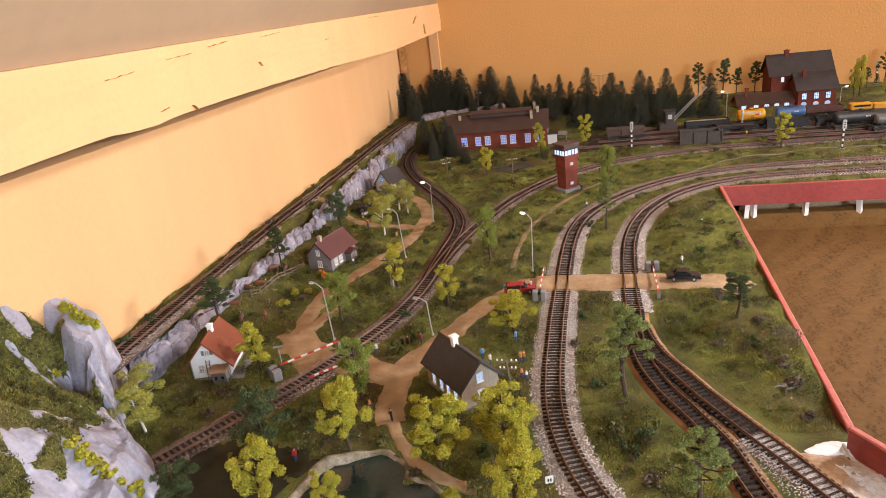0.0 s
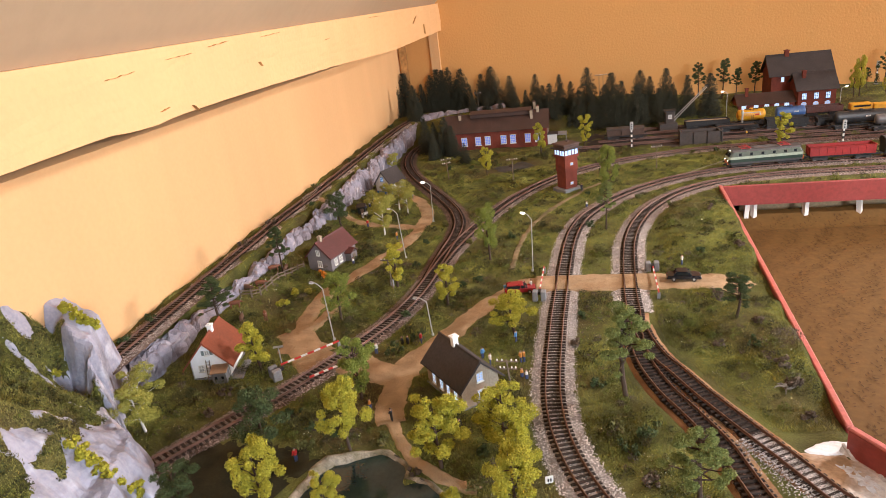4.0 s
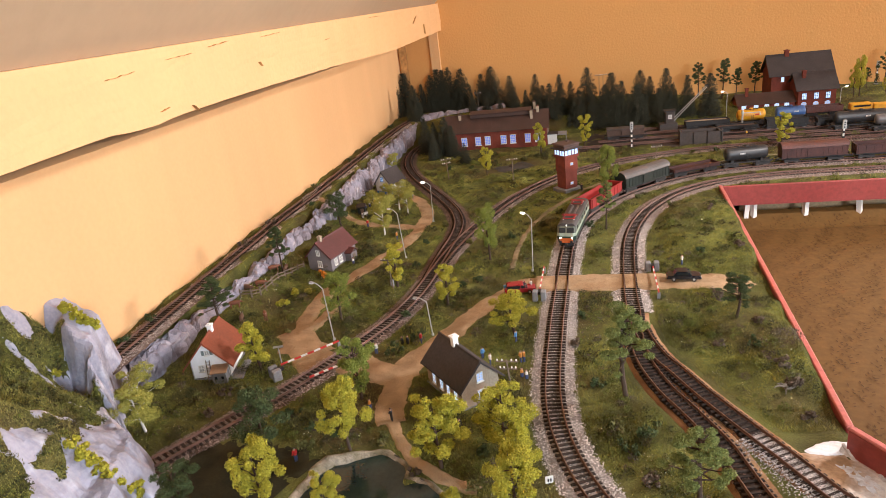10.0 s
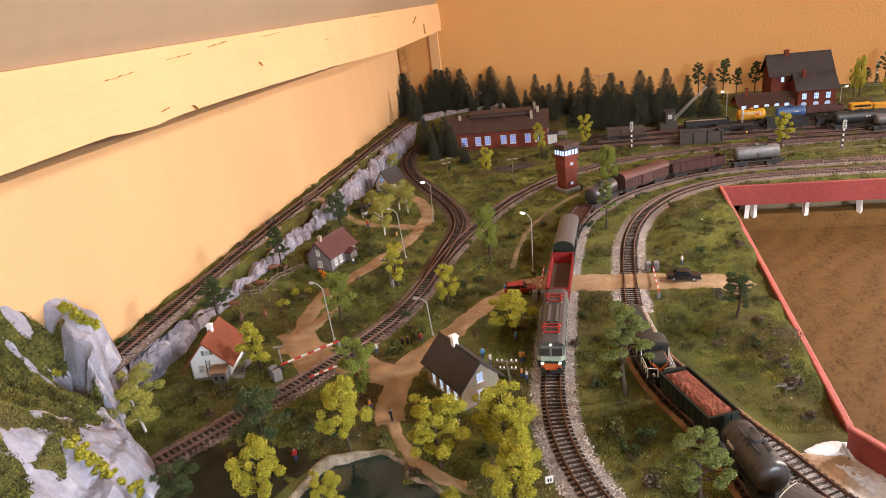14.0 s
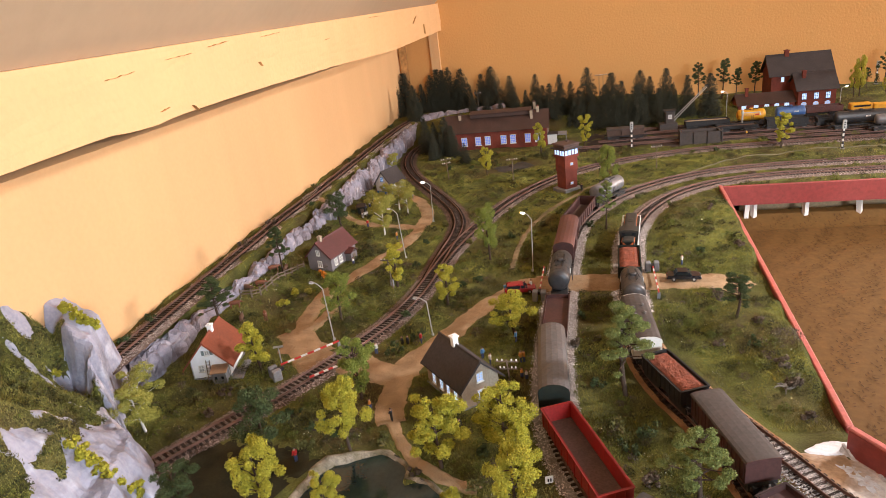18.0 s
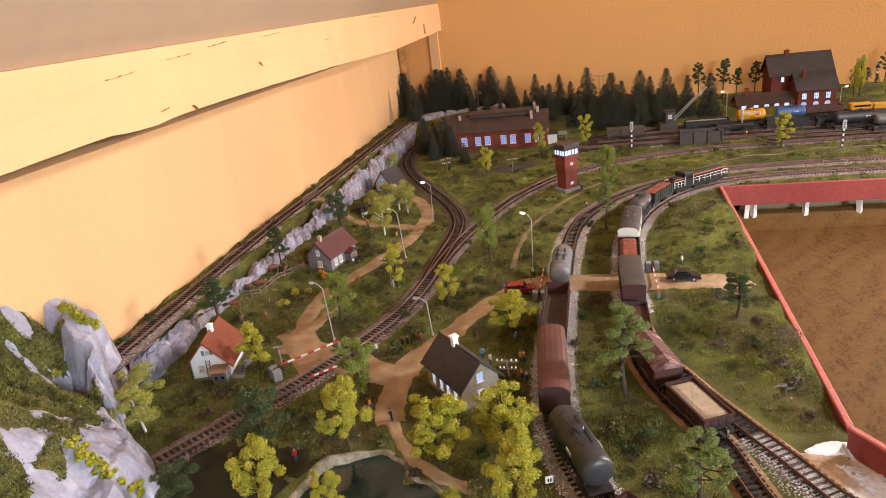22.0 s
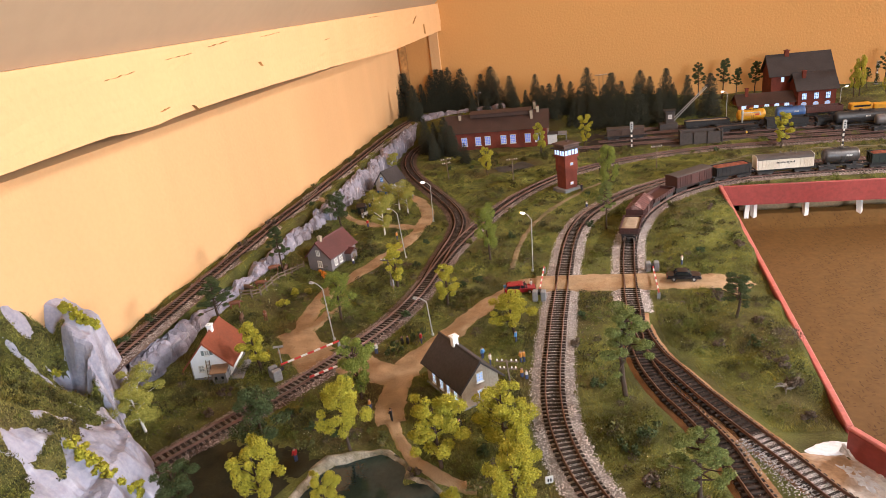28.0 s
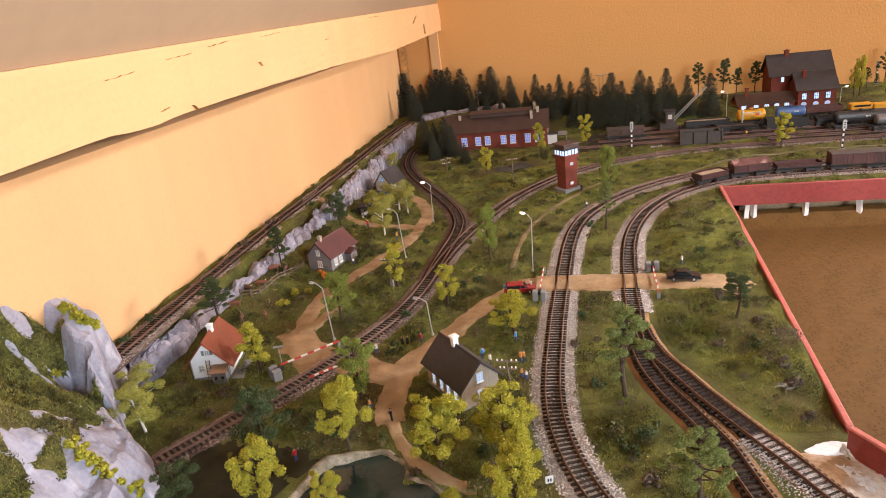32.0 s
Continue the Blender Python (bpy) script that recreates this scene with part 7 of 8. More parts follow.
# grey house with the oxide roof
h = thing("grey_house", pose(-0.509, 1.067, G, 0, 0, -15.7), "grey rendered house with an oxide-red roof and porch", "house", "houses")
gabled(h, 0.053, 0.082, 0.030, 0.056, GREYWALL, OXIDE, over=0.004)
window(h, pose(0.026, -0.0004, 0.032), 0.0075, 0.0095, GLASS, (1, 1))
window(h, pose(0.027, -0.0004, 0.009), 0.0090, 0.0115, GLASS, (1, 1))
for y in (0.014, 0.030):
    window(h, pose(0.0534, y, 0.010, 0, 0, 90), 0.0085, 0.012, GLASS, (1, 1))
porch = part("porch", Geo().box(0.0595, 0.056, 0, 0.013, 0.020, 0.020), GREYWALL, h)
for s in (0, 1):
    g = Geo()
    ye = 0.043 if s == 0 else 0.069
    g.add([(0.045, ye, 0.020), (0.0685, ye, 0.020), (0.0685, 0.056, 0.0285), (0.045, 0.056, 0.0285), (0.045, ye, 0.0214), (0.0685, ye, 0.0214), (0.0685, 0.056, 0.0299), (0.045, 0.056, 0.0299)],
          [(0, 1, 2, 3), (7, 6, 5, 4), (0, 4, 5, 1), (1, 5, 6, 2), (2, 6, 7, 3), (3, 7, 4, 0)])
    part("porch_roof", g, OXIDE, porch)
part("door", Geo().box(0.0663, 0.056, 0.0005, 0.0008, 0.008, 0.016), TIMBER, porch)
chimney(h, 0.0265, 0.012, 0.050, 0.064, 0.006, BEIGE)
# small pale house at the lane's end
h = thing("pale_house", pose(-0.516, 1.560, G, 0, 0, -22), "pale rendered house with a dark roof and blue plinth", "house", "houses")
gabled(h, 0.047, 0.060, 0.029, 0.058, PALEWALL, SLATE, over=0.004, plinth=BLUE)
part("plinth_band", Geo().box(0.0235, 0.03, 0.003, 0.0488, 0.0618, 0.0055), BLUE, h, "blue painted plinth")
window(h, pose(0.0215, -0.0004, 0.034), 0.0085, 0.0105, LIT_SOFT, (1, 1), frame=BLUE)
window(h, pose(0.026, -0.0004, 0.0105), 0.0085, 0.0125, LIT_SOFT, (1, 1), frame=BLUE)
for y in (0.015, 0.035):
    window(h, pose(0.0474, y, 0.0115, 0, 0, 90), 0.008, 0.011, GLASS, (1, 1))
# signal box tower
h = thing("signal_tower", pose(-0.029, 1.497, G, 0, 0, 40), "tall red brick signal tower with a lit glazed cabin", "signal box")
part("plinth", Geo().box(0, 0, -0.002, 0.050, 0.046, 0.011, bevel=0.0008), CONCRETE, h, "grey concrete plinth")
part("shaft", Geo().box(0, 0, 0.009, 0.033, 0.031, 0.040), BRICK, h)
part("upper_shaft", Geo().box(0, 0, 0.049, 0.0365, 0.0345, 0.033), BRICK, h)
part("cabin_floor", Geo().box(0, 0, 0.082, 0.042, 0.040, 0.006), BRICK, h)
cab = part("cabin", Geo().box(0, 0, 0.088, 0.038, 0.036, 0.0135), LIT, h, "brightly lit glazed cabin")
for s in (-1, 1):
    for k in range(5):
        part("mullion", Geo().box(-0.0195 + k * 0.00975, s * 0.0185, 0.088, 0.0013, 0.0016, 0.0135), BRICK, cab)
        part("mullion", Geo().box(s * 0.0195, -0.0185 + k * 0.00925, 0.088, 0.0016, 0.0013, 0.0135), BRICK, cab)
part("roof", Geo().box(0, 0, 0.1015, 0.052, 0.050, 0.0028, bevel=0.0006), SLATE, h)
part("roof_top", Geo().box(0, 0, 0.1043, 0.042, 0.040, 0.0075).box(0, 0, 0.1118, 0.050, 0.047, 0.0025, taper=0.9), BROWNROOF, h)
part("roof_hatch", Geo().box(0.008, 0.004, 0.1143, 0.006, 0.005, 0.0025), BROWNROOF, h)
for z in (0.018, 0.064):
    window(h, pose(-0.0, -0.0165 if z < 0.05 else -0.0182, z), 0.0075, 0.0055, LIT_SOFT, (1, 0), sill=False)
# engine shed
h = thing("engine_shed", pose(-0.405, 1.978, G), "long red brick engine shed with lit many-paned windows", "engine shed")
gabled(h, 0.135, 0.312, 0.059, 0.098, BRICK, BROWNROOF, over=0.007, along="x", seams=26)
sec = [(-0.024, 0), (0.024, 0), (0.024, 0.012), (0.030, 0.0125), (0, 0.019), (-0.030, 0.0125), (-0.024, 0.012)]
g = Geo()
g.m = Matrix.Translation((0.075, 0.0675, 0.092)) @ Matrix(((0, 1, 0, 0), (1, 0, 0, 0), (0, 0, 1, 0), (0, 0, 0, 1)))
g.hull(sec, 0, 0.19)
part("clerestory", g, BROWNROOF, h, "raised ridge ventilator")
for x in (0.058, 0.101, 0.131, 0.180, 0.209, 0.254, 0.285):
    window(h, pose(x, -0.0005, 0.016), 0.0165, 0.025, LIT_BLUE, (2, 4))
for x in (0.045, 0.155, 0.24):
    part("buttress", Geo().box(x - 0.012, -0.001, 0, 0.004, 0.002, 0.055), BRICK, h)
part("cornice", Geo().box(0.156, -0.0012, 0.052, 0.312, 0.0024, 0.004), BRICK, h)
for x, y, z in ((0.042, 0.05, 0.104), (0.266, 0.035, 0.105), (0.274, 0.085, 0.122), (0.285, 0.06, 0.112)):
    chimney(h, x, y, 0.075, z, 0.008, BEIGE, BROWNROOF)
for y in (0.034, 0.068, 0.10):
    part("shed_door", Geo().box(0.3125, y, 0, 0.0015, 0.024, 0.042), TIMBER, h)
part("lobby", Geo().box(0.326, 0.03, 0, 0.026, 0.030, 0.030), PALEWALL, h, "pale glazed lobby at the shed end")
part("lobby_roof", Geo().box(0.328, 0.03, 0.030, 0.034, 0.036, 0.002), SLATE, h)
for y in (0.022, 0.036):
    window(h, pose(0.3394, y, 0.008, 0, 0, 90), 0.009, 0.016, LIT_SOFT, (1, 2))
part("side_canopy", Geo().box(0.355, 0.06, 0.022, 0.03, 0.05, 0.002).box(0.368, 0.04, 0, 0.002, 0.002, 0.022).box(0.368, 0.08, 0, 0.002, 0.002, 0.022), CONCRETE, h)
# station building
h = thing("station_building", pose(0, 0, G), "two-storey red brick station with dark roofs and lit windows", "station")
gabled(h, 0.10, 0.106, 0.070, 0.112, BRICK, SLATE, over=0.008, x0=0.668, y0=2.200, along="x")
gabled(h, 0.105, 0.175, 0.108, 0.160, BRICK, SLATE, over=0.009, x0=0.612, y0=2.290, along="x")
gabled(h, 0.085, 0.165, 0.032, 0.056, BRICK, BROWNROOF, over=0.005, x0=0.500, y0=2.215, along="x")
for x in (0.685, 0.719, 0.752):
    window(h, pose(x, 2.1995, 0.037), 0.0135, 0.019, LIT, (2, 3), frame=SLATE)
    window(h, pose(x, 2.1995, 0.006), 0.0145, 0.019, LIT_SOFT, (2, 3), arch=True)
for x in (0.516, 0.552, 0.583, 0.612, 0.641):
    window(h, pose(x, 2.2145, 0.0115), 0.0135, 0.0150, LIT, (2, 2), arch=True, frame=FRAME)
window(h, pose(0.645, 2.2895, 0.082), 0.009, 0.0125, LIT, (1, 1), arch=True)
chimney(h, 0.69, 2.235, 0.085, 0.118, 0.010, BRICK)
chimney(h, 0.665, 2.34, 0.14, 0.172, 0.012, BRICK)
chimney(h, 0.53, 2.25, 0.045, 0.075, 0.009, BRICK)

# ---- yard ----
YARD_Y = {"a": 1.905, "b": 1.965, "c": 2.03, "d": 2.09}


def parked(v, x, y):
    v.matrix_basis = pose(x, y, RAIL, 0, 0, -90)
    return v


TANK_YELLOW = mat("tank_yellow", (0.70, 0.33, 0.02), 0.45, var=0.12, scale=30, fine=200, bump=0.05)
TANK_BLUE = mat("tank_blue", (0.05, 0.11, 0.27), 0.45, var=0.15, scale=30, fine=200, bump=0.05)
RED_INK = mat("red_lettering", (0.55, 0.03, 0.02), 0.6, bump=0)
parked(van("dark brown covered wagon standing in the siding", 0.118, INSIDE, DARK_ROOF, eave=0.031, rise=0.005), 0.135, YARD_Y["b"])
parked(gondola("dark wagon loaded with pale stone in the yard", 0.135, IRON, 0.026, SANDLOAD), 0.372, YARD_Y["c"])
parked(tank_wagon("bright yellow tank wagon with red lettering bars", 0.098, TANK_YELLOW, mark=RED_INK), 0.493, YARD_Y["c"])
parked(tank_wagon("blue tank wagon standing in the yard", 0.100, TANK_BLUE, mark=WHITE_INK), 0.598, YARD_Y["c"])
parked(gondola("weathered red open wagon in the yard", 0.110, WAGON_RUST, 0.030), 0.704, YARD_Y["d"])
parked(tank_wagon("large black tank wagon in the yard", 0.150, TANK_BLACK, mark=WHITE_INK), 0.735, YARD_Y["a"])
parked(tank_wagon("silver grey tank wagon in the yard", 0.115, TANK_GREY, w=0.027), 0.800, 1.862)
parked(gondola("black empty open wagon in the yard", 0.120, IRON, 0.030), 0.57, YARD_Y["b"])
parked(gondola("black empty open wagon in the yard", 0.100, IRON, 0.024), 0.690, YARD_Y["b"])
parked(gondola("low black flat wagon in the yard", 0.120, IRON, 0.019), 0.44, YARD_Y["b"])
h = thing("track_machine", pose(0.83, 2.085, RAIL), "yellow track machine standing in the yard", "rail vehicle")
part("frame", Geo().box(0, 0, 0.008, 0.13, 0.030, 0.005), IRON, h)
part("cab", Geo().box(-0.03, 0, 0.013, 0.055, 0.030, 0.017, bevel=0.002), TANK_YELLOW, h)
part("engine_cover", Geo().box(0.03, 0, 0.013, 0.055, 0.026, 0.013, bevel=0.002), TANK_YELLOW, h)
part("cab_window", Geo().box(-0.03, -0.0152, 0.021, 0.044, 0.0008, 0.005), DARKGLASS, h)
for x in (-0.045, 0.045):
    for y in (-0.0088, 0.0088):
        part("wheel", Geo().tube((x, y - 0.001, 0.0055), (x, y + 0.001, 0.0055), 0.0055, n=12), STEEL, h)
h = thing("coal_bunker", pose(0.330, 1.872, G), "dark grey timber coal bunker beside the track", "coal bunker")
for y, L in ((0, 0.105), (0.045, 0.105)):
    part("long_side", Geo().box(0, y, 0, L, 0.004, 0.032), DARK_ROOF, h)
for x in (-0.0505, 0.0505):
    part("end_side", Geo().box(x, 0.0225, 0, 0.004, 0.041, 0.032), DARK_ROOF, h)
part("coal", Geo().box(0, 0.0225, 0.002, 0.096, 0.040, 0.022, taper=0.8), IRON, h)
h = thing("coal_crane", pose(0.268, 2.065, G), "grey coaling crane with a lattice boom", "crane")
part("base", Geo().box(0, 0, 0, 0.052, 0.034, 0.024, bevel=0.001), DARK_ROOF, h)
part("house", Geo().box(0.004, 0, 0.024, 0.026, 0.026, 0.036, bevel=0.0015), DARK_ROOF, h)
part("roof", Geo().box(0.004, 0, 0.060, 0.034, 0.032, 0.003), IRON, h)
g = Geo()
for y in (-0.004, 0.004):
    g.tube((0.015, y, 0.036), (0.108, y * 0.4, 0.128), 0.0008, n=6).tube((0.018, y, 0.030), (0.110, y * 0.4, 0.124), 0.0007, n=6)
for i in range(9):
    t = i / 8
    g.tube((0.015 + 0.093 * t, -0.004, 0.036 + 0.092 * t), (0.018 + 0.092 * t, 0.004, 0.030 + 0.094 * t), 0.0008, n=5)
part("boom", g, METAL, h, "pale lattice boom")
part("pulley", Geo().tube((0.109, -0.003, 0.127), (0.109, 0.003, 0.127), 0.004, n=10), IRON, h)
part("cable", Geo().tube((0.109, 0, 0.124), (0.109, 0, 0.080), 0.0004, n=5), IRON, h)
window(h, pose(0.004, -0.0133, 0.040), 0.010, 0.010, GLASS, (1, 1))

# ---- fixtures ----
STARLIT = mat("lamp_lit", (1, 1, 1), 0.3, var=0, bump=0, emit=30.0, emit_colour=(1.0, 0.96, 0.86))


def street_lamp(x, y, height, turn, lit, label, lean=(0, 0), z=G):
    t = thing("street_lamp", pose(x, y, z), label, "lamp", "street lamps")
    g = Geo()
    a = height * 0.90
    top = (math.sin(radians(lean[0])) * a, math.sin(radians(lean[1])) * a, a)
    g.tube((0, 0, -0.002), top, 0.0010, 0.0007, 7)
    d = (math.cos(radians(turn)), math.sin(radians(turn)))
    last = Vector(top)
    for k in range(1, 6):
        u = k / 5
        p = Vector((top[0] + d[0] * 0.014 * u, top[1] + d[1] * 0.014 * u, top[2] + height * 0.10 * math.sin(u * 1.5)))
        g.tube(last, p, 0.0007, n=6)
        last = p
    part("post", g, METAL, t)
    part("collar", Geo().lathe(0, 0, [(0.0022, -0.001), (0.0022, 0.003), (0.0013, 0.004)], 8), METAL, t)
    hd = part("lamp_head", Geo().box(last.x + d[0] * 0.003, last.y + d[1] * 0.003, last.z - 0.0008, 0.0075, 0.0034, 0.0018, turn, 0.8), METAL, t)
    part("bulb", Geo().box(last.x + d[0] * 0.003, last.y + d[1] * 0.003, last.z - 0.0022, 0.0058 if lit else 0.0055, 0.0038 if lit else 0.0028, 0.0028 if lit else 0.0014, turn), STARLIT if lit else FRAME, hd)
    return t


street_lamp(-0.365, 0.798, 0.092, 170, False, "slim grey street lamp, unlit, beside the lane", (-3, 2))
street_lamp(-0.330, 1.110, 0.098, 165, False, "slim grey street lamp beside the garden lane", (-4, 2))
street_lamp(-0.318, 1.318, 0.090, 170, True, "slim grey street lamp, lit, beside the branch", (2, 0))
street_lamp(-0.085, 1.031, 0.104, 150, True, "slim grey street lamp, lit, beside the crossing", (2, 0))
street_lamp(-0.217, 0.809, 0.060, 170, False, "slim grey street lamp behind the cottage", (-3, 0))
street_lamp(0.140, 2.197, 0.085, 200, True, "grey yard lamp with a bright light", (0, 0))
street_lamp(0.454, 2.164, 0.090, 200, True, "grey yard lamp with a bright light", (0, 0))
street_lamp(0.778, 2.175, 0.072, 20, True, "grey platform lamp with a bright light", (0, 0))


def telegraph_pole(x, y, height, turn, arms, label, lean=0.0, z=G):
    t = thing("telegraph_pole", pose(x, y, z, 0, lean, turn), label, "pole", "telegraph poles")
    part("post", Geo().tube((0, 0, -0.002), (0, 0, height), 0.0013, 0.0010, 7), TIMBER, t)
    for k in range(arms):
        z_ = height - 0.004 - k * 0.010
        arm = part("crossarm", Geo().box(0, 0.0012, z_, 0.028 - 0.006 * k, 0.0014, 0.0016), TIMBER, t)
        for x_ in (-0.012, -0.006, 0.006, 0.012)[: 4 if k == 0 else 4]:
            part("insulator", Geo().lathe(x_ * (1 - 0.2 * k), 0.0012, [(0.0006, z_ + 0.0014), (0.0011, z_ + 0.0026), (0.0010, z_ + 0.0038), (0.0003, z_ + 0.0043)], 8), FRAME, arm)
    return t


telegraph_pole(-0.317, 0.967, 0.058, -10, 1, "dark telegraph pole with white insulators", -4)
telegraph_pole(-0.090, 0.668, 0.045, -10, 2, "dark telegraph pole with white insulators by the cottage", -5)
telegraph_pole(0.185, 1.623, 0.062, 10, 1, "dark telegraph pole with white insulators by the main line")
telegraph_pole(-0.340, 1.645, 0.060, 20, 2, "dark telegraph pole with white insulators", -3)
telegraph_pole(-0.165, 1.597, 0.060, 10, 1, "dark telegraph pole with white insulators")
telegraph_pole(0.079, 2.43, 0.094, 0, 1, "double telegraph pole before the back wall", 0, 0.495)
telegraph_pole(0.093, 2.43, 0.094, 0, 1, "double telegraph pole before the back wall", 0, 0.495)
telegraph_pole(-0.355, 2.40, 0.070, 0, 1, "telegraph pole at the wood's edge", 0, 0.498)
h = thing("pole_transformer", pose(-0.322, 0.981, G), "small grey box at the foot of the telegraph pole", "box")
part("case", Geo().box(0, -0.002, 0, 0.006, 0.005, 0.014, bevel=0.0006), CONCRETE, h)


def signal(x, y, height, label, z=G):
    t = thing("colour_light_signal", pose(x, y, z), label, "signal", "signals")
    for k in range(8):
        part("mast_band", Geo().tube((0, 0, height * 0.72 * k / 8), (0, 0, height * 0.72 * (k + 1) / 8), 0.0022, n=8), FRAME if k % 2 else IRON, t)
    hd = part("signal_head", Geo().box(0, 0, height * 0.70, 0.009, 0.005, height * 0.30, bevel=0.001), METAL, t)
    for k in range(3):
        part("lens", Geo().tube((0, -0.0024, height * (0.76 + 0.08 * k)), (0, -0.0036, height * (0.76 + 0.08 * k)), 0.0018, n=8), DARKGLASS, hd)
    part("ladder", Geo().tube((0.004, 0.003, 0), (0.003, 0.002, height * 0.7), 0.0006, n=5).tube((-0.004, 0.003, 0), (-0.003, 0.002, height * 0.7), 0.0006, n=5), IRON, t)
    part("base", Geo().box(0, 0, -0.001, 0.010, 0.010, 0.003), CONCRETE, t)


signal(0.145, 1.862, 0.076, "black and white banded colour-light signal")
signal(0.630, 1.718, 0.072, "black and white banded colour-light signal beside the main line")
signal(0.977, 2.443, 0.075, "banded colour-light signal beyond the station", 0.475)


def barrier(x, y, length, turn, label, box=True, rest=True, hgt=0.011):
    """A level-crossing boom in red and white bands on its machine."""
    t = thing("crossing_barrier", pose(x, y, G, 0, 0, turn), label, "barrier", "barriers")
    n = 9
    for k in range(n):
        part("boom_band", Geo().box(length * (k + 0.5) / n, 0, hgt, length / n, 0.0019, 0.0022), BAR_RED if k % 2 == 0 else FRAME, t)
    if box:
        part("machine", Geo().box(-0.010, 0.0065, 0, 0.012, 0.008, 0.016, bevel=0.001), CONCRETE, t, "grey barrier machine box")
        part("machine", Geo().box(-0.010, -0.0065, 0, 0.012, 0.008, 0.016, bevel=0.001), CONCRETE, t, "grey barrier machine box")
        part("pivot", Geo().box(-0.004, 0, 0.009, 0.012, 0.005, 0.005), IRON, t)
    if rest:
        part("rest_post", Geo().box(length - 0.001, 0, 0, 0.0035, 0.0045, hgt), CONCRETE, t)
    return t


BAR_RED = mat("barrier_red", (0.50, 0.035, 0.03), 0.5, var=0.1, scale=60, fine=300, bump=0)
barrier(-0.405, 0.702, 0.088, 46, "red and white level-crossing barrier, lowered", hgt=0.016)
barrier(-0.3555, 0.6796, 0.060, 44, "short red and white level-crossing barrier, lowered", box=False)
barrier(-0.068, 0.928, 0.092, 88, "red and white crossing barrier beside the red car")
barrier(0.110, 1.008, 0.096, -91, "red and white crossing barrier beside the dark car")
h = thing("crossing_sign", pose(-0.422, 0.735, G), "grey warning post with a cross arm", "sign")
part("post", Geo().tube((0, 0, 0), (0, 0, 0.026), 0.0009, n=7), METAL, h)
part("cross_arm", Geo().box(0, 0, 0.024, 0.014, 0.0014, 0.0028, 15), METAL, h)
h = thing("kilometre_sign", pose(-0.040, 0.509, G, 0, 0, 20), "small white trackside number board", "sign")
part("board", Geo().box(0, 0, 0.004, 0.008, 0.0014, 0.008, bevel=0.0004), FRAME, h)
part("stake", Geo().box(0, 0.0006, -0.001, 0.0014, 0.001, 0.006), IRON, h)
part("number_bar", Geo().box(-0.0012, -0.0009, 0.006, 0.0014, 0.0004, 0.0035).box(0.0014, -0.0009, 0.006, 0.0014, 0.0004, 0.0035), DARKGLASS, h)


def fence(points, label, height=0.014, posts=0.019):
    line, s = curve_through(points, 0.004)
    t = thing("fence", pose(0, 0, 0), label, "fence", "fences")
    k = max(2, int(s[-1] / posts) + 1)
    pts = []
    for i in range(k):
        u = s[-1] * i / (k - 1)
        x, y = np.interp(u, s, line[:, 0]), np.interp(u, s, line[:, 1])
        z = float(ground_full(np.array([x]), np.array([y]))[0])
        pts.append((x, y, z))
        part("post", Geo().box(x, y, z - 0.002, 0.0022, 0.0022, height + 0.004, rnd.uniform(0, 40), 0.85), TIMBER, t)
    for a, b in zip(pts, pts[1:]):
        for f in (0.45, 0.85):
            part("rail", Geo().tube((a[0], a[1], a[2] + height * f), (b[0], b[1], b[2] + height * (f + rnd.uniform(-0.06, 0.06))), 0.0011, n=5), TIMBER, t)


fence([(-0.5658, 0.905), (-0.552, 0.907), (-0.5402, 0.9106), (-0.536, 0.945), (-0.529, 0.984), (-0.514, 1.055)], "weathered timber paddock fence with two rails")
fence([(-0.583, 1.529), (-0.547, 1.522), (-0.513, 1.550)], "weathered timber fence beside the pale house")
fence([(-0.621, 1.335), (-0.620, 1.423)], "short timber fence beside the raised track")


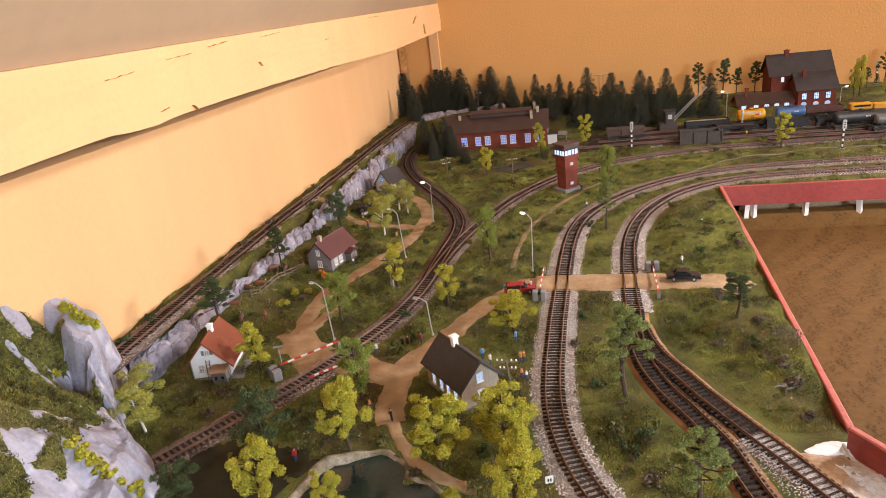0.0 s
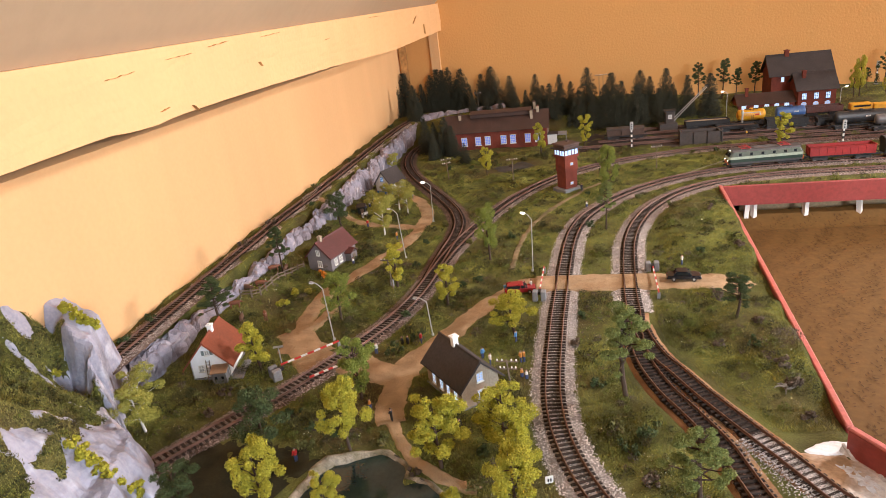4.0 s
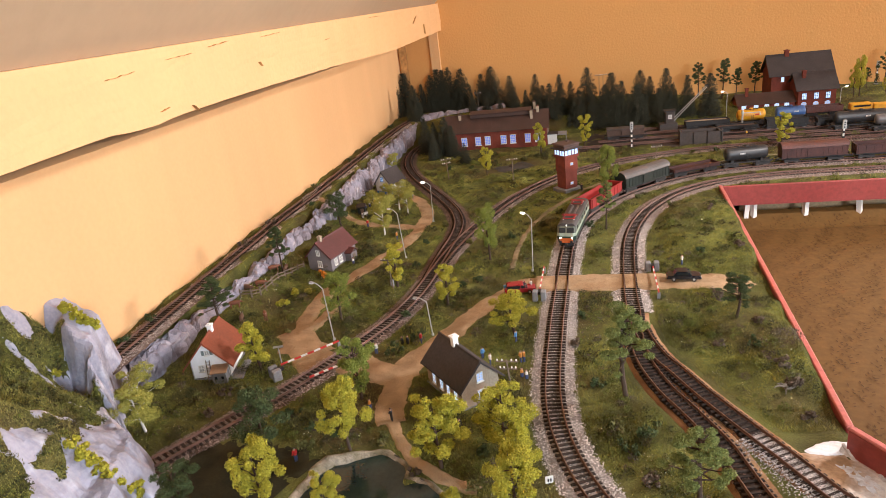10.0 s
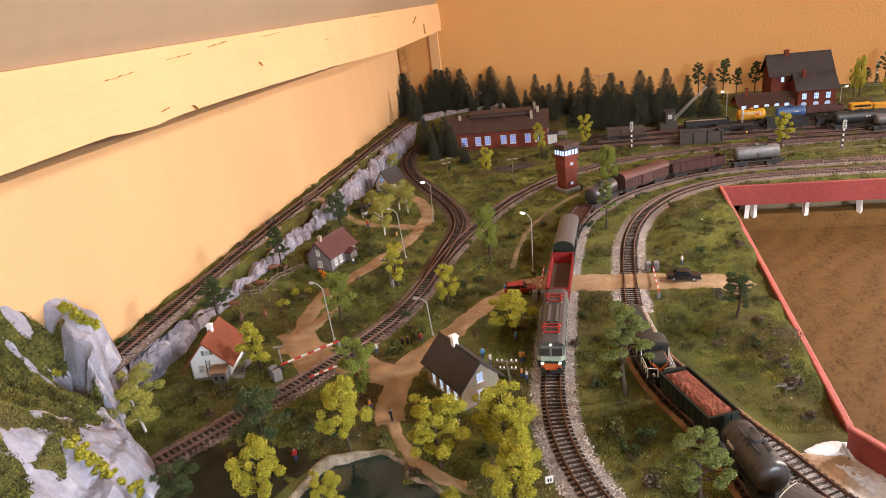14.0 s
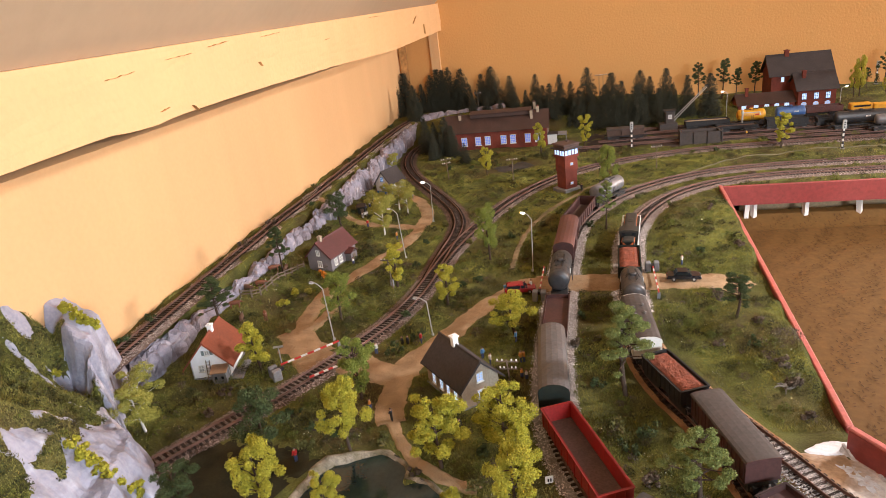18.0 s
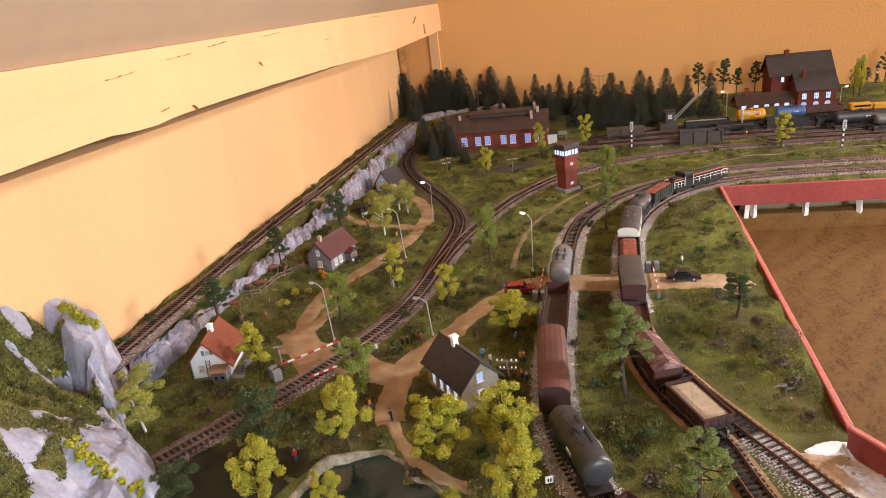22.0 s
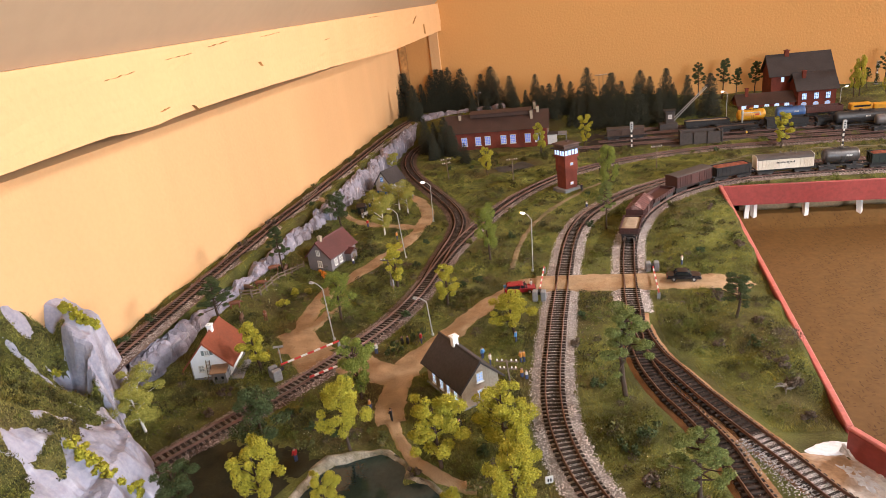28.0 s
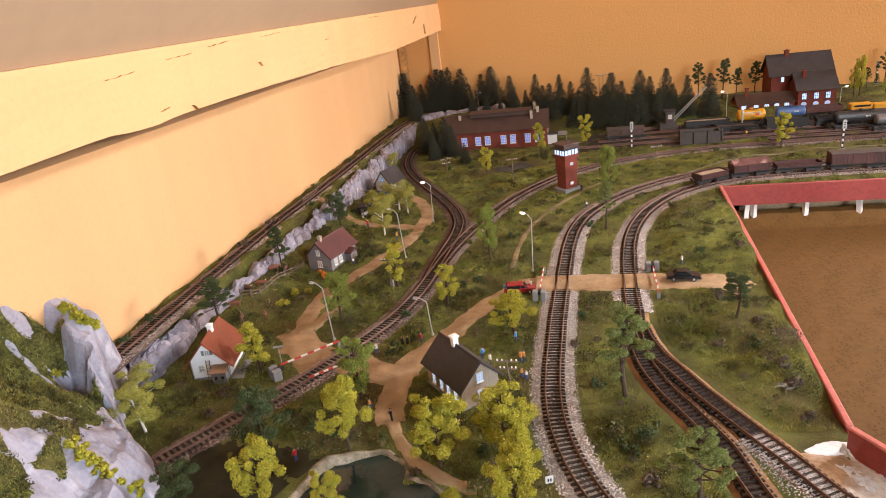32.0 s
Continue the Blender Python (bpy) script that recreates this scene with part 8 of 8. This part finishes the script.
def car(x, y, turn, paint, label, estate):
    t = thing("car", pose(x, y, G + 0.0018, 0, 0, turn), label, "car", "cars")
    L, w = 0.049, 0.0185
    body = [(-L / 2, 0.0035), (L / 2, 0.0035), (L / 2, 0.0080), (L / 2 - 0.002, 0.0090), (L / 2 - 0.013, 0.0098), (-L / 2 + (0.001 if estate else 0.009), 0.0100), (-L / 2, 0.0090)]
    g = Geo()
    g.hull([(x_, z_) for x_, z_ in body], -w / 2, w / 2)
    part("body", g, paint, t)
    r0, r1 = (-L / 2 + 0.002, -L / 2 + 0.0045) if estate else (-L / 2 + 0.009, -L / 2 + 0.014)
    part("window_band", Geo().hull([(r0, 0.0098), (L / 2 - 0.013, 0.0098), (L / 2 - 0.0195, 0.0150), (r1, 0.0150)], -w / 2 + 0.0012, w / 2 - 0.0012), DARKGLASS, t)
    part("roof", Geo().hull([(r1 - 0.0004, 0.0148), (L / 2 - 0.0190, 0.0148), (L / 2 - 0.021, 0.0161), (r1 + 0.001, 0.0161)], -w / 2 + 0.0010, w / 2 - 0.0010), paint, t)
    for s in (-1, 1):
        for x_ in (r1 - 0.001, 0.0005, L / 2 - 0.0165):
            part("pillar", Geo().box(x_, s * (w / 2 - 0.0013), 0.0098, 0.0012, 0.0006, 0.0052), paint, t)
        for x_ in (-0.0150, 0.0145):
            wh = part("wheel", Geo().tube((x_, s * (w / 2 - 0.003), 0.0034), (x_, s * (w / 2 + 0.0002), 0.0034), 0.0036, n=14), IRON, t)
            part("hubcap", Geo().tube((x_, s * (w / 2), 0.0034), (x_, s * (w / 2 + 0.0006), 0.0034), 0.0019, n=10), METAL, wh)
        part("headlight", Geo().box(L / 2, s * 0.0065, 0.0062, 0.0008, 0.003, 0.0016), FRAME, t)
        part("tail_light", Geo().box(-L / 2, s * 0.0070, 0.0062, 0.0008, 0.0025, 0.0016), BAR_RED, t)
        part("bumper", Geo().box(s * (L / 2 + 0.0003), 0, 0.0038, 0.0014, w, 0.0018), IRON, t)


car(-0.100, 0.944, 8, mat("car_red", (0.28, 0.015, 0.022), 0.3, var=0.06, scale=40, fine=200, bump=0), "small red estate car waiting at the crossing", True)
car(0.153, 0.978, -4, mat("car_black", (0.015, 0.016, 0.022), 0.25, var=0.06, scale=40, fine=200, bump=0), "black saloon car waiting at the crossing", False)

# little painted figures, each one plain moulding
FIG = {}


def figure_paint(word, colour, pose_):
    """Moulded plastic painted in bands: trousers, coat, skin, hair."""
    m, nt, b = nodes_of("figure_" + word)
    N, L = nt.nodes, nt.links
    co, sp, mr, ramp = N.new("ShaderNodeTexCoord"), N.new("ShaderNodeSeparateXYZ"), N.new("ShaderNodeMapRange"), N.new("ShaderNodeValToRGB")
    L.new(co.outputs["Object"], sp.inputs[0])
    L.new(sp.outputs["Z"], mr.inputs["Value"])
    mr.inputs["From Max"].default_value = 0.0193 if pose_ == "stand" else 0.0142
    L.new(mr.outputs["Result"], ramp.inputs["Fac"])
    ramp.color_ramp.interpolation = "CONSTANT"
    e = ramp.color_ramp.elements
    legs = (0.05, 0.07, 0.16, 1) if sum(colour) > 0.15 else (0.03, 0.03, 0.035, 1)
    e[0].position, e[0].color, e[1].position, e[1].color = 0.0, legs, 0.47, (*colour, 1)
    for p_, c_ in ((0.81, (0.55, 0.32, 0.22)), (0.93, (0.10, 0.06, 0.04))):
        k = e.new(p_)
        k.color = (*c_, 1)
    L.new(ramp.outputs["Color"], b.inputs["Base Color"])
    b.inputs["Roughness"].default_value = 0.6
    return m


def figurine(x, y, colour, label, pose_="stand", turn=0, tall=0.0195, z=None):
    key = (colour, pose_)
    if key not in FIG:
        g = Geo()
        if pose_ == "sit":
            g.lathe(0, 0, [(0.0022, 0), (0.0026, 0.004), (0.0022, 0.009), (0.0010, 0.0105), (0.0014, 0.0115), (0.0015, 0.0130), (0.0006, 0.0142)], 8)
        else:
            for s in (-1, 1):
                g.tube((s * 0.0013, 0, 0), (s * 0.0010, 0, 0.0090), 0.0009, 0.0013, 6)
                g.tube((s * 0.0023, 0, 0.0150), (s * 0.0034, -0.0012, 0.0095), 0.0008, 0.0006, 6)
            g.lathe(0, 0, [(0.0018, 0.0085), (0.0021, 0.0115), (0.0024, 0.0150), (0.0008, 0.0160), (0.0012, 0.0168), (0.0014, 0.0180), (0.0007, 0.0193)], 8)
        FIG[key] = g.mesh("figurine", figure_paint(label.split()[0], colour, pose_))
    z = float(ground_full(np.array([x]), np.array([y]))[0]) + 0.0012 if z is None else z
    o = new("figurine", FIG[key])
    o.matrix_basis = pose(x, y, z, 0, 0, turn) @ Matrix.Diagonal((0.92, 0.92, 0.92, 1))
    return tagged(o, label, "figurine", "figurines")


DK, RD, BL, OR, WT, YW = (0.03, 0.03, 0.04), (0.5, 0.03, 0.03), (0.10, 0.30, 0.62), (0.62, 0.26, 0.05), (0.68, 0.66, 0.62), (0.72, 0.45, 0.03)
for x, y, c, lab, ps in ((-0.225, 0.605, DK, "dark miniature figure standing on the road", "stand"), (-0.313, 0.529, RD, "red miniature figure standing by the pond", "stand"), (-0.260, 0.632, OR, "orange miniature figure sitting by the road", "sit"),
                         (-0.094, 0.785, BL, "blue miniature figure standing in the meadow", "stand"), (-0.084, 0.735, OR, "orange and blue miniature figure in the meadow", "stand"), (-0.080, 0.736, OR, "orange and blue miniature figure in the meadow", "stand"),
                         (-0.135, 0.742, BL, "blue miniature figure behind the cottage", "stand"), (-0.123, 0.727, WT, "pale miniature figure behind the cottage", "stand"), (-0.141, 0.586, DK, "dark miniature figure beside the cottage", "stand"),
                         (-0.228, 0.783, RD, "red miniature figure walking on the road", "stand"), (-0.256, 0.782, DK, "dark miniature figure by the track", "sit"), (-0.248, 0.783, DK, "dark miniature figure by the track", "sit"),
                         (-0.124, 0.943, BL, "blue miniature figure beside the red car", "stand"), (-0.083, 0.954, WT, "white miniature figure beside the red car", "stand"), (0.158, 1.031, WT, "white miniature figure behind the dark car", "stand"),
                         (0.457, 1.917, YW, "yellow miniature figure in the coal yard", "stand"), (-0.426, 1.082, WT, "white miniature figure sitting by the porch", "sit"), (-0.462, 1.297, RD, "red miniature figure in the lane", "stand"),
                         (-0.406, 1.497, WT, "pale miniature figure at the lane's end", "stand"), (0.003, 1.469, DK, "dark miniature figure beside the signal tower", "stand"), (0.401, 1.951, WT, "white miniature figure in the coal yard", "stand"),
                         (-0.373, 1.211, OR, "orange miniature figure in the garden", "stand"), (-0.287, 0.756, WT, "white miniature figure beside the branch track", "stand"), (-0.080, 0.700, OR, "orange miniature figure lying in the meadow", "sit"),
                         (-0.074, 0.696, WT, "white miniature figure sitting in the meadow", "sit"), (-0.099, 0.830, DK, "dark miniature figure in the meadow", "stand"), (0.012, 1.364, WT, "white miniature figure in the grass", "sit"),
                         (-0.506, 1.425, WT, "white miniature figure in the garden", "sit"), (-0.501, 1.442, WT, "white miniature figure in the garden", "sit"), (-0.385, 0.935, WT, "pale miniature figure under the tree", "sit")):
    figurine(x, y, c, lab, ps, turn=int(x * 5000) % 360)


def cow(x, y, turn, colour, label):
    t = thing("cow", pose(x, y, float(ground_full(np.array([x]), np.array([y]))[0]), 0, 0, turn) @ Matrix.Diagonal((0.78, 0.76, 0.86, 1)), label, "cow", "grazing cows")
    g = Geo()
    g.m = Matrix.Translation((0, 0, 0.0115)) @ Matrix.Rotation(radians(90), 4, "Y")
    g.lathe(0, 0, [(0.0012, -0.012), (0.0036, -0.010), (0.0043, -0.003), (0.0040, 0.004), (0.0036, 0.009), (0.0018, 0.0115)], 10)
    part("body", g, colour, t, smooth=True)
    part("head", Geo().tube((0.011, 0, 0.0135), (0.0165, 0, 0.0105), 0.0020, 0.0013, 8), colour, t)
    for s in (-1, 1):
        part("horn", Geo().tube((0.0125, s * 0.0014, 0.0148), (0.0120, s * 0.0030, 0.0165), 0.0004, 0.0002, 5), FRAME, t)
        for x_ in (-0.0085, 0.0080):
            part("leg", Geo().tube((x_, s * 0.0022, 0.0095), (x_, s * 0.0024, -0.0006), 0.0015, 0.0010, 6), colour, t)
    part("tail", Geo().tube((-0.0115, 0, 0.0135), (-0.0132, 0, 0.0065), 0.0005, 0.0004, 5), colour, t)


COWS = (mat("cow_red_brown", (0.20, 0.075, 0.040), 0.7, var=0.2, scale=200, fine=500, bump=0), mat("cow_dark_brown", (0.12, 0.06, 0.035), 0.7, var=0.2, scale=200, fine=500, bump=0))
for k, (x, y, a) in enumerate(((-0.550, 1.006, 30), (-0.534, 1.020, 100), (-0.547, 0.944, 10), (-0.560, 0.924, -20), (-0.556, 0.867, 20), (-0.528, 0.832, 110), (-0.505, 0.863, -60))):
    cow(x, y, a, COWS[k % 2], "brown model cow grazing in the paddock")

PIED = mat("pied_hide", (0.62, 0.60, 0.57), 0.7, var=0.1, scale=200, fine=500, bump=0, second=(0.02, 0.02, 0.02), amount=0.48)
cow(-0.492, 1.372, 60, PIED, "black and white model cow standing in the garden")
h = thing("garden_shed", pose(-0.505, 1.392, G, 0, 0, 12), "small dark green board shed in the garden", "shed")
part("wall", Geo().box(0, 0, 0, 0.017, 0.014, 0.020), VAN_GREEN, h)
part("roof", Geo().add([(-0.011, -0.010, 0.0195), (0.011, -0.010, 0.0195), (0.011, 0.010, 0.0235), (-0.011, 0.010, 0.0235), (-0.011, -0.010, 0.0208), (0.011, -0.010, 0.0208), (0.011, 0.010, 0.0248), (-0.011, 0.010, 0.0248)],
                       [(3, 2, 1, 0), (4, 5, 6, 7), (0, 1, 5, 4), (1, 2, 6, 5), (2, 3, 7, 6), (3, 0, 4, 7)]), SLATE, h)
part("door", Geo().box(0.002, -0.0073, 0.0005, 0.0075, 0.0008, 0.016), TIMBER, h)
# water crane between the sidings
h = thing("water_crane", pose(0.463, 1.998, G), "grey cast-iron water crane beside the yellow tank wagon", "water crane")
part("column", Geo().lathe(0, 0, [(0.0045, 0), (0.0045, 0.004), (0.0028, 0.006), (0.0026, 0.046), (0.0036, 0.048), (0.0030, 0.056), (0.0010, 0.060)], 10), METAL, h)
part("arm", Geo().tube((0, 0, 0.050), (0.046, 0, 0.050), 0.0014, n=8).tube((0.046, 0, 0.050), (0.048, 0, 0.040), 0.0014, 0.0018, 8), METAL, h)
# the coal bunker's posts and a buffer stop
for x in (-0.054, -0.018, 0.018, 0.054):
    bunker_post = thing("bunker_post", pose(0.330 + x, 1.8675, G), "dark timber post against the coal bunker", "post", "bunker posts")
    part("post", Geo().box(0, 0, 0, 0.004, 0.004, 0.037, 0, 0.9), DARK_ROOF, bunker_post)
# a grey washed-up root on the grass slope
h = thing("tree_root", pose(0.2155, 0.672, float(ground_full(np.array([0.2155]), np.array([0.672]))[0])), "weathered grey tree root lying on the grass", "root")
rg_ = random.Random(12)
g = Geo()
for k in range(11):
    a = k * 0.6 + rg_.uniform(-0.3, 0.3)
    L = rg_.uniform(0.006, 0.013)
    wood(g, (0, 0, 0.002), (math.cos(a) * L, math.sin(a) * L, rg_.uniform(0.0, 0.006)), 0.0016, 0.0004, rg_.uniform(-0.003, 0.003), 5, 4)
part("branch", g, mat("weathered_root", (0.19, 0.165, 0.14), 0.9, var=0.3, scale=200, fine=700, bump=0.4), h)

# ---- timber edging and crossing boards ----
BOARD = mat("pale_cork_edge", (0.29, 0.165, 0.085), 0.9, var=0.2, scale=40, fine=400, bump=0.4, second=(0.19, 0.085, 0.036), amount=0.45)


def bed_strip(points, offset, width, z, material, label, name="track_bed"):
    line, s = curve_through(points, 0.006)
    nrm = sides(line)
    v, f = ribbon(line, nrm, [(offset - width / 2, -0.004), (offset - width / 2, z), (offset + width / 2, z), (offset + width / 2, -0.004)])
    v[:, 2] += G
    v[:, 0] += 0.0007 * ripple(v[:, 0], v[:, 1], 300)
    return tagged(new(name, raw_mesh(name, v, f, material)), label, "track bed", kind="structure")


bed_strip(MAIN_IN[7:17], 0.0, 0.041, 0.0002, BOARD, "bare cork bed under the brown points")
bed_strip(SPUR[:10], 0.0, 0.039, 0.0001, BOARD, "bare cork bed under the diverging track")
deck = thing("crossing_deck", pose(0, 0.973, G), "sandy crossing panels laid flush between and beside the rails", "crossing deck")
for xa, xb in ((-0.076, -0.0452), (-0.0425, -0.0268), (-0.0240, 0.0610), (0.0637, 0.0794), (0.0822, 0.112)):
    g = Geo()
    n, m = max(4, int((xb - xa) / 0.004)), 16
    for j in range(m + 1):
        for i in range(n + 1):
            x, y = xa + (xb - xa) * i / n + 0.0035 * (j / m - 0.5) * (-0.6 if xb < 0.03 else 0.35), (j / m - 0.5) * 0.062
            y += 0.0022 * noise.noise((x * 90, 3.0 * j / m, 2)) * (1 if j in (0, m) else 0)
            rim = min(j, m - j) / 2
            g.v.append((x, y, 0.0048 * min(1.0, 0.25 + rim) + 0.0005 * noise.noise((x * 120, y * 120, 5))))
    g.f += [(j * (n + 1) + i, j * (n + 1) + i + 1, (j + 1) * (n + 1) + i + 1, (j + 1) * (n + 1) + i) for j in range(m) for i in range(n)]
    part("panel", g, SAND, deck, smooth=True)

# ---- grass ----


def grass(name, label, n, region, seed, size, near):
    """Short flock fibres, thick in the meadows, none on tracks, roads or water."""
    rg = np.random.RandomState(seed)
    x0, x1, y0, y1 = region
    x, y = rg.uniform(x0, x1, n), rg.uniform(y0, y1, n)
    keep = (x < edge_x(y) - 0.004) | (y > FY1 + 0.004) | (y < 0.43)
    keep &= track_gap_fast(x, y) > 0.0275 + 0.002 * np.sin(x * 400)
    keep &= read_grid(ROADGAP, x, y) > -0.003 + 0.003 * ripple(x, y, 130) + 0.002 * np.sin(x * 900) + 0.0048 * rg.normal(size=len(x))
    keep &= pond_depth(x, y) < -0.007 + 0.004 * rg.normal(size=len(x))
    keep &= ~((x > -0.65) & (x < -0.604) & (y < 2.3))
    keep &= ~((x > 0.19) & (y < 0.60) & (y > 0.4))
    dens = 0.62 + 0.5 * ripple(x, y, 18) + 0.3 * ripple(x, y, 60, 1.0) + 0.35 * smooth01((x - 0.12) / 0.05) - 0.55 * smooth01((0.62 - y) / 0.08) * smooth01((-0.20 - x) / 0.06)
    keep &= rg.uniform(0, 1, n) < np.clip(dens, 0.12, 1)
    x, y = x[keep], y[keep]
    z = ground_full(x, y, track_gap_fast(x, y))
    n = len(x)
    a = rg.uniform(0, 6.283, n)
    h = size * rg.uniform(0.5, 1.5, n) * (0.75 + 0.45 * ripple(x, y, 33, 3.0))
    w = size * 0.16 * rg.uniform(0.7, 1.3, n)
    lx, ly = rg.normal(0, 0.45, n) * h, rg.normal(0, 0.45, n) * h
    P = np.stack([x, y, z - 0.0003], 1)
    d = np.stack([np.cos(a) * w, np.sin(a) * w, 0 * w], 1)
    v = np.stack([P - d, P + d, P + np.stack([lx, ly, h], 1)], 1).reshape(-1, 3)
    return tagged(new(name, raw_mesh(name, v, np.arange(3 * n).reshape(n, 3), BLADE)), label, "grass", kind="stuff")


TG_X, TG_Y = np.linspace(-0.66, 1.40, 620), np.linspace(0.40, 2.5, 640)
GX, GY = np.meshgrid(TG_X, TG_Y)


def gap_grid(lines):
    """Distance from the edge of the nearest of some lines of given half width, on a grid."""
    out = np.full(GX.shape, 9.0)
    for line, half in lines:
        for p in line:
            i0, i1 = np.searchsorted(TG_X, (p[0] - 0.09, p[0] + 0.09))
            j0, j1 = np.searchsorted(TG_Y, (p[1] - 0.09, p[1] + 0.09))
            w = out[j0:j1, i0:i1]
            np.minimum(w, np.hypot(GX[j0:j1, i0:i1] - p[0], GY[j0:j1, i0:i1] - p[1]) - half, w)
    return out


TG = gap_grid([(q, 0.0) for q in SAMPLED])
ROADGAP = gap_grid([(line, w / 2) for line, w in ROAD_LINES])


def read_grid(grid, x, y):
    u = np.clip((x - TG_X[0]) / (TG_X[1] - TG_X[0]), 0, len(TG_X) - 1.001)
    v = np.clip((y - TG_Y[0]) / (TG_Y[1] - TG_Y[0]), 0, len(TG_Y) - 1.001)
    i, j = u.astype(int), v.astype(int)
    fu, fv = u - i, v - j
    return (grid[j, i] * (1 - fu) + grid[j, i + 1] * fu) * (1 - fv) + (grid[j + 1, i] * (1 - fu) + grid[j + 1, i + 1] * fu) * fv


def track_gap_fast(x, y):
    return read_grid(TG, x, y)


grass("grass", "short green and brown flock grass", 560000, (-0.66, 0.30, 0.42, 1.05), 21, 0.0027, True)
grass("grass", "short green and brown flock grass", 360000, (-0.66, 0.32, 1.05, 1.75), 22, 0.0029, True)
grass("grass", "short green and brown flock grass", 200000, (-0.66, 1.25, 1.44, 2.46), 23, 0.0034, True)
def undergrowth(name, label, n, flakes, region, seed, material, radius, size, squash=0.7):
    """Low clumps of flock and foam crumbs between the grass fibres."""
    rg = np.random.RandomState(seed)
    x, y = rg.uniform(region[0], region[1], n), rg.uniform(region[2], region[3], n)
    keep = ((x < edge_x(y) - 0.008) | (y > FY1 + 0.006)) & (track_gap_fast(x, y) > 0.031) & (read_grid(ROADGAP, x, y) > 0.004) & (pond_depth(x, y) < -0.012)
    keep &= ~((x > -0.65) & (x < -0.560)) & ~((x > 0.19) & (y < 0.61))
    keep &= ripple(x, y, 27, seed) + 0.6 * ripple(x, y, 75, seed + 1.0) + 0.4 * rg.normal(size=n) > 0.15
    x, y = x[keep], y[keep]
    r = radius * rg.gamma(3.0, 0.33, len(x))
    z = ground_full(x, y, track_gap_fast(x, y)) + r * 0.25
    v, f = leaves(rg, np.stack([x, y, z], 1), r, flakes, size, squash=squash)
    return tagged(new(name, raw_mesh(name, v, f, material)), label, "undergrowth", kind="stuff")


TURF_D = leaf_mat("dark_turf_crumbs", (0.052, 0.055, 0.018), (0.070, 0.052, 0.022))
TURF_G = leaf_mat("green_turf_crumbs", (0.140, 0.150, 0.030), (0.085, 0.105, 0.026))
PETAL = mat("pale_petals", (0.62, 0.60, 0.42), 0.8, var=0.2, scale=200, fine=500, bump=0, second=(0.70, 0.60, 0.12), amount=0.4)
NEAR_PART, FAR_PART = (-0.56, 0.29, 0.44, 1.10), (-0.56, 1.0, 1.10, 1.90)
undergrowth("undergrowth", "dark green and brown flock undergrowth", 5200, 60000, NEAR_PART, 3, TURF_D, 0.0042, 0.0009)
undergrowth("undergrowth", "olive green flock undergrowth", 4200, 52000, NEAR_PART, 5, TURF_G, 0.0040, 0.0009)
undergrowth("undergrowth", "dry brownish flock undergrowth", 1500, 18000, NEAR_PART, 7, LEAF_K, 0.0040, 0.0008)
undergrowth("undergrowth", "dark green and brown flock undergrowth", 5200, 42000, FAR_PART, 9, TURF_D, 0.0046, 0.0013)
undergrowth("undergrowth", "olive green flock undergrowth", 4200, 36000, FAR_PART, 11, TURF_G, 0.0044, 0.0013)
undergrowth("wild_flowers", "tiny pale yellow and white flowers in the grass", 2600, 2400, NEAR_PART, 13, PETAL, 0.0040, 0.0006)
# on the ledges of the hill
c, nn = LEDGES
rg = np.random.RandomState(31)
i = rg.randint(0, len(c), 80000)
p = c[i] + rg.uniform(-0.0022, 0.0022, (len(i), 3)) * np.array([1, 1, 0.2])
a = rg.uniform(0, 6.283, len(i))
hh = 0.0027 * rg.uniform(0.5, 1.5, len(i))
d = np.stack([np.cos(a), np.sin(a), 0 * a], 1) * 0.00042
tip = np.stack([rg.normal(0, 0.4, len(i)) * hh, rg.normal(0, 0.4, len(i)) * hh, hh], 1)
v = np.stack([p - d, p + d, p + tip], 1).reshape(-1, 3)
tagged(new("hill_grass", raw_mesh("hill_grass", v, np.arange(len(v)).reshape(-1, 3), BLADE)), "flock grass on the rocky hill", "grass", kind="stuff")

i = rg.randint(0, len(c), 2600)
v, f = leaves(rg, c[i] + np.array([0, 0, 0.0006]), 0.0030 * rg.gamma(3.0, 0.33, len(i)), 46000, 0.0010, squash=0.6)
tagged(new("hill_scrub", raw_mesh("hill_scrub", v, f, TURF_D)), "dark green and brown flock scrub on the rocky hill", "undergrowth", kind="stuff")
i = rg.randint(0, len(c), 900)
v, f = leaves(rg, c[i] + np.array([0, 0, 0.0008]), 0.0030 * rg.gamma(3.0, 0.33, len(i)), 15000, 0.0010, squash=0.6)
tagged(new("hill_scrub", raw_mesh("hill_scrub", v, f, TURF_G)), "olive green flock scrub on the rocky hill", "undergrowth", kind="stuff")


def motions():
    """Both trains roll along their lines at an even pace, the second set back before 20 s to fit the camera's view."""
    for train, points, head0, speed in ((TRAIN_A, MAIN_OUT, 2.842, 0.1063), (TRAIN_B, MAIN_IN, 3.5466, 0.0943)):
        line, s = curve_through(points, 0.002)
        for v, a, b in train:
            rows = []
            for k in range(65):
                t = k * 0.5
                late = 0.009 * max(0, min(1, (20 - t) / 8)) if train is TRAIN_B else 0
                mid, half = head0 + speed * t - late - (a + b) / 2, (b - a) * 0.31
                p, q = [Vector((np.interp(mid + d, s, line[:, 0]), np.interp(mid + d, s, line[:, 1]), RAIL)) for d in (half, -half)]
                c = (p + q) / 2
                rows.append((t, pose(c.x, c.y, RAIL + 0.0002, 0, 0, math.degrees(math.atan2(p.y - q.y, p.x - q.x)) - 90)))
            walk(v, rows)


motions()
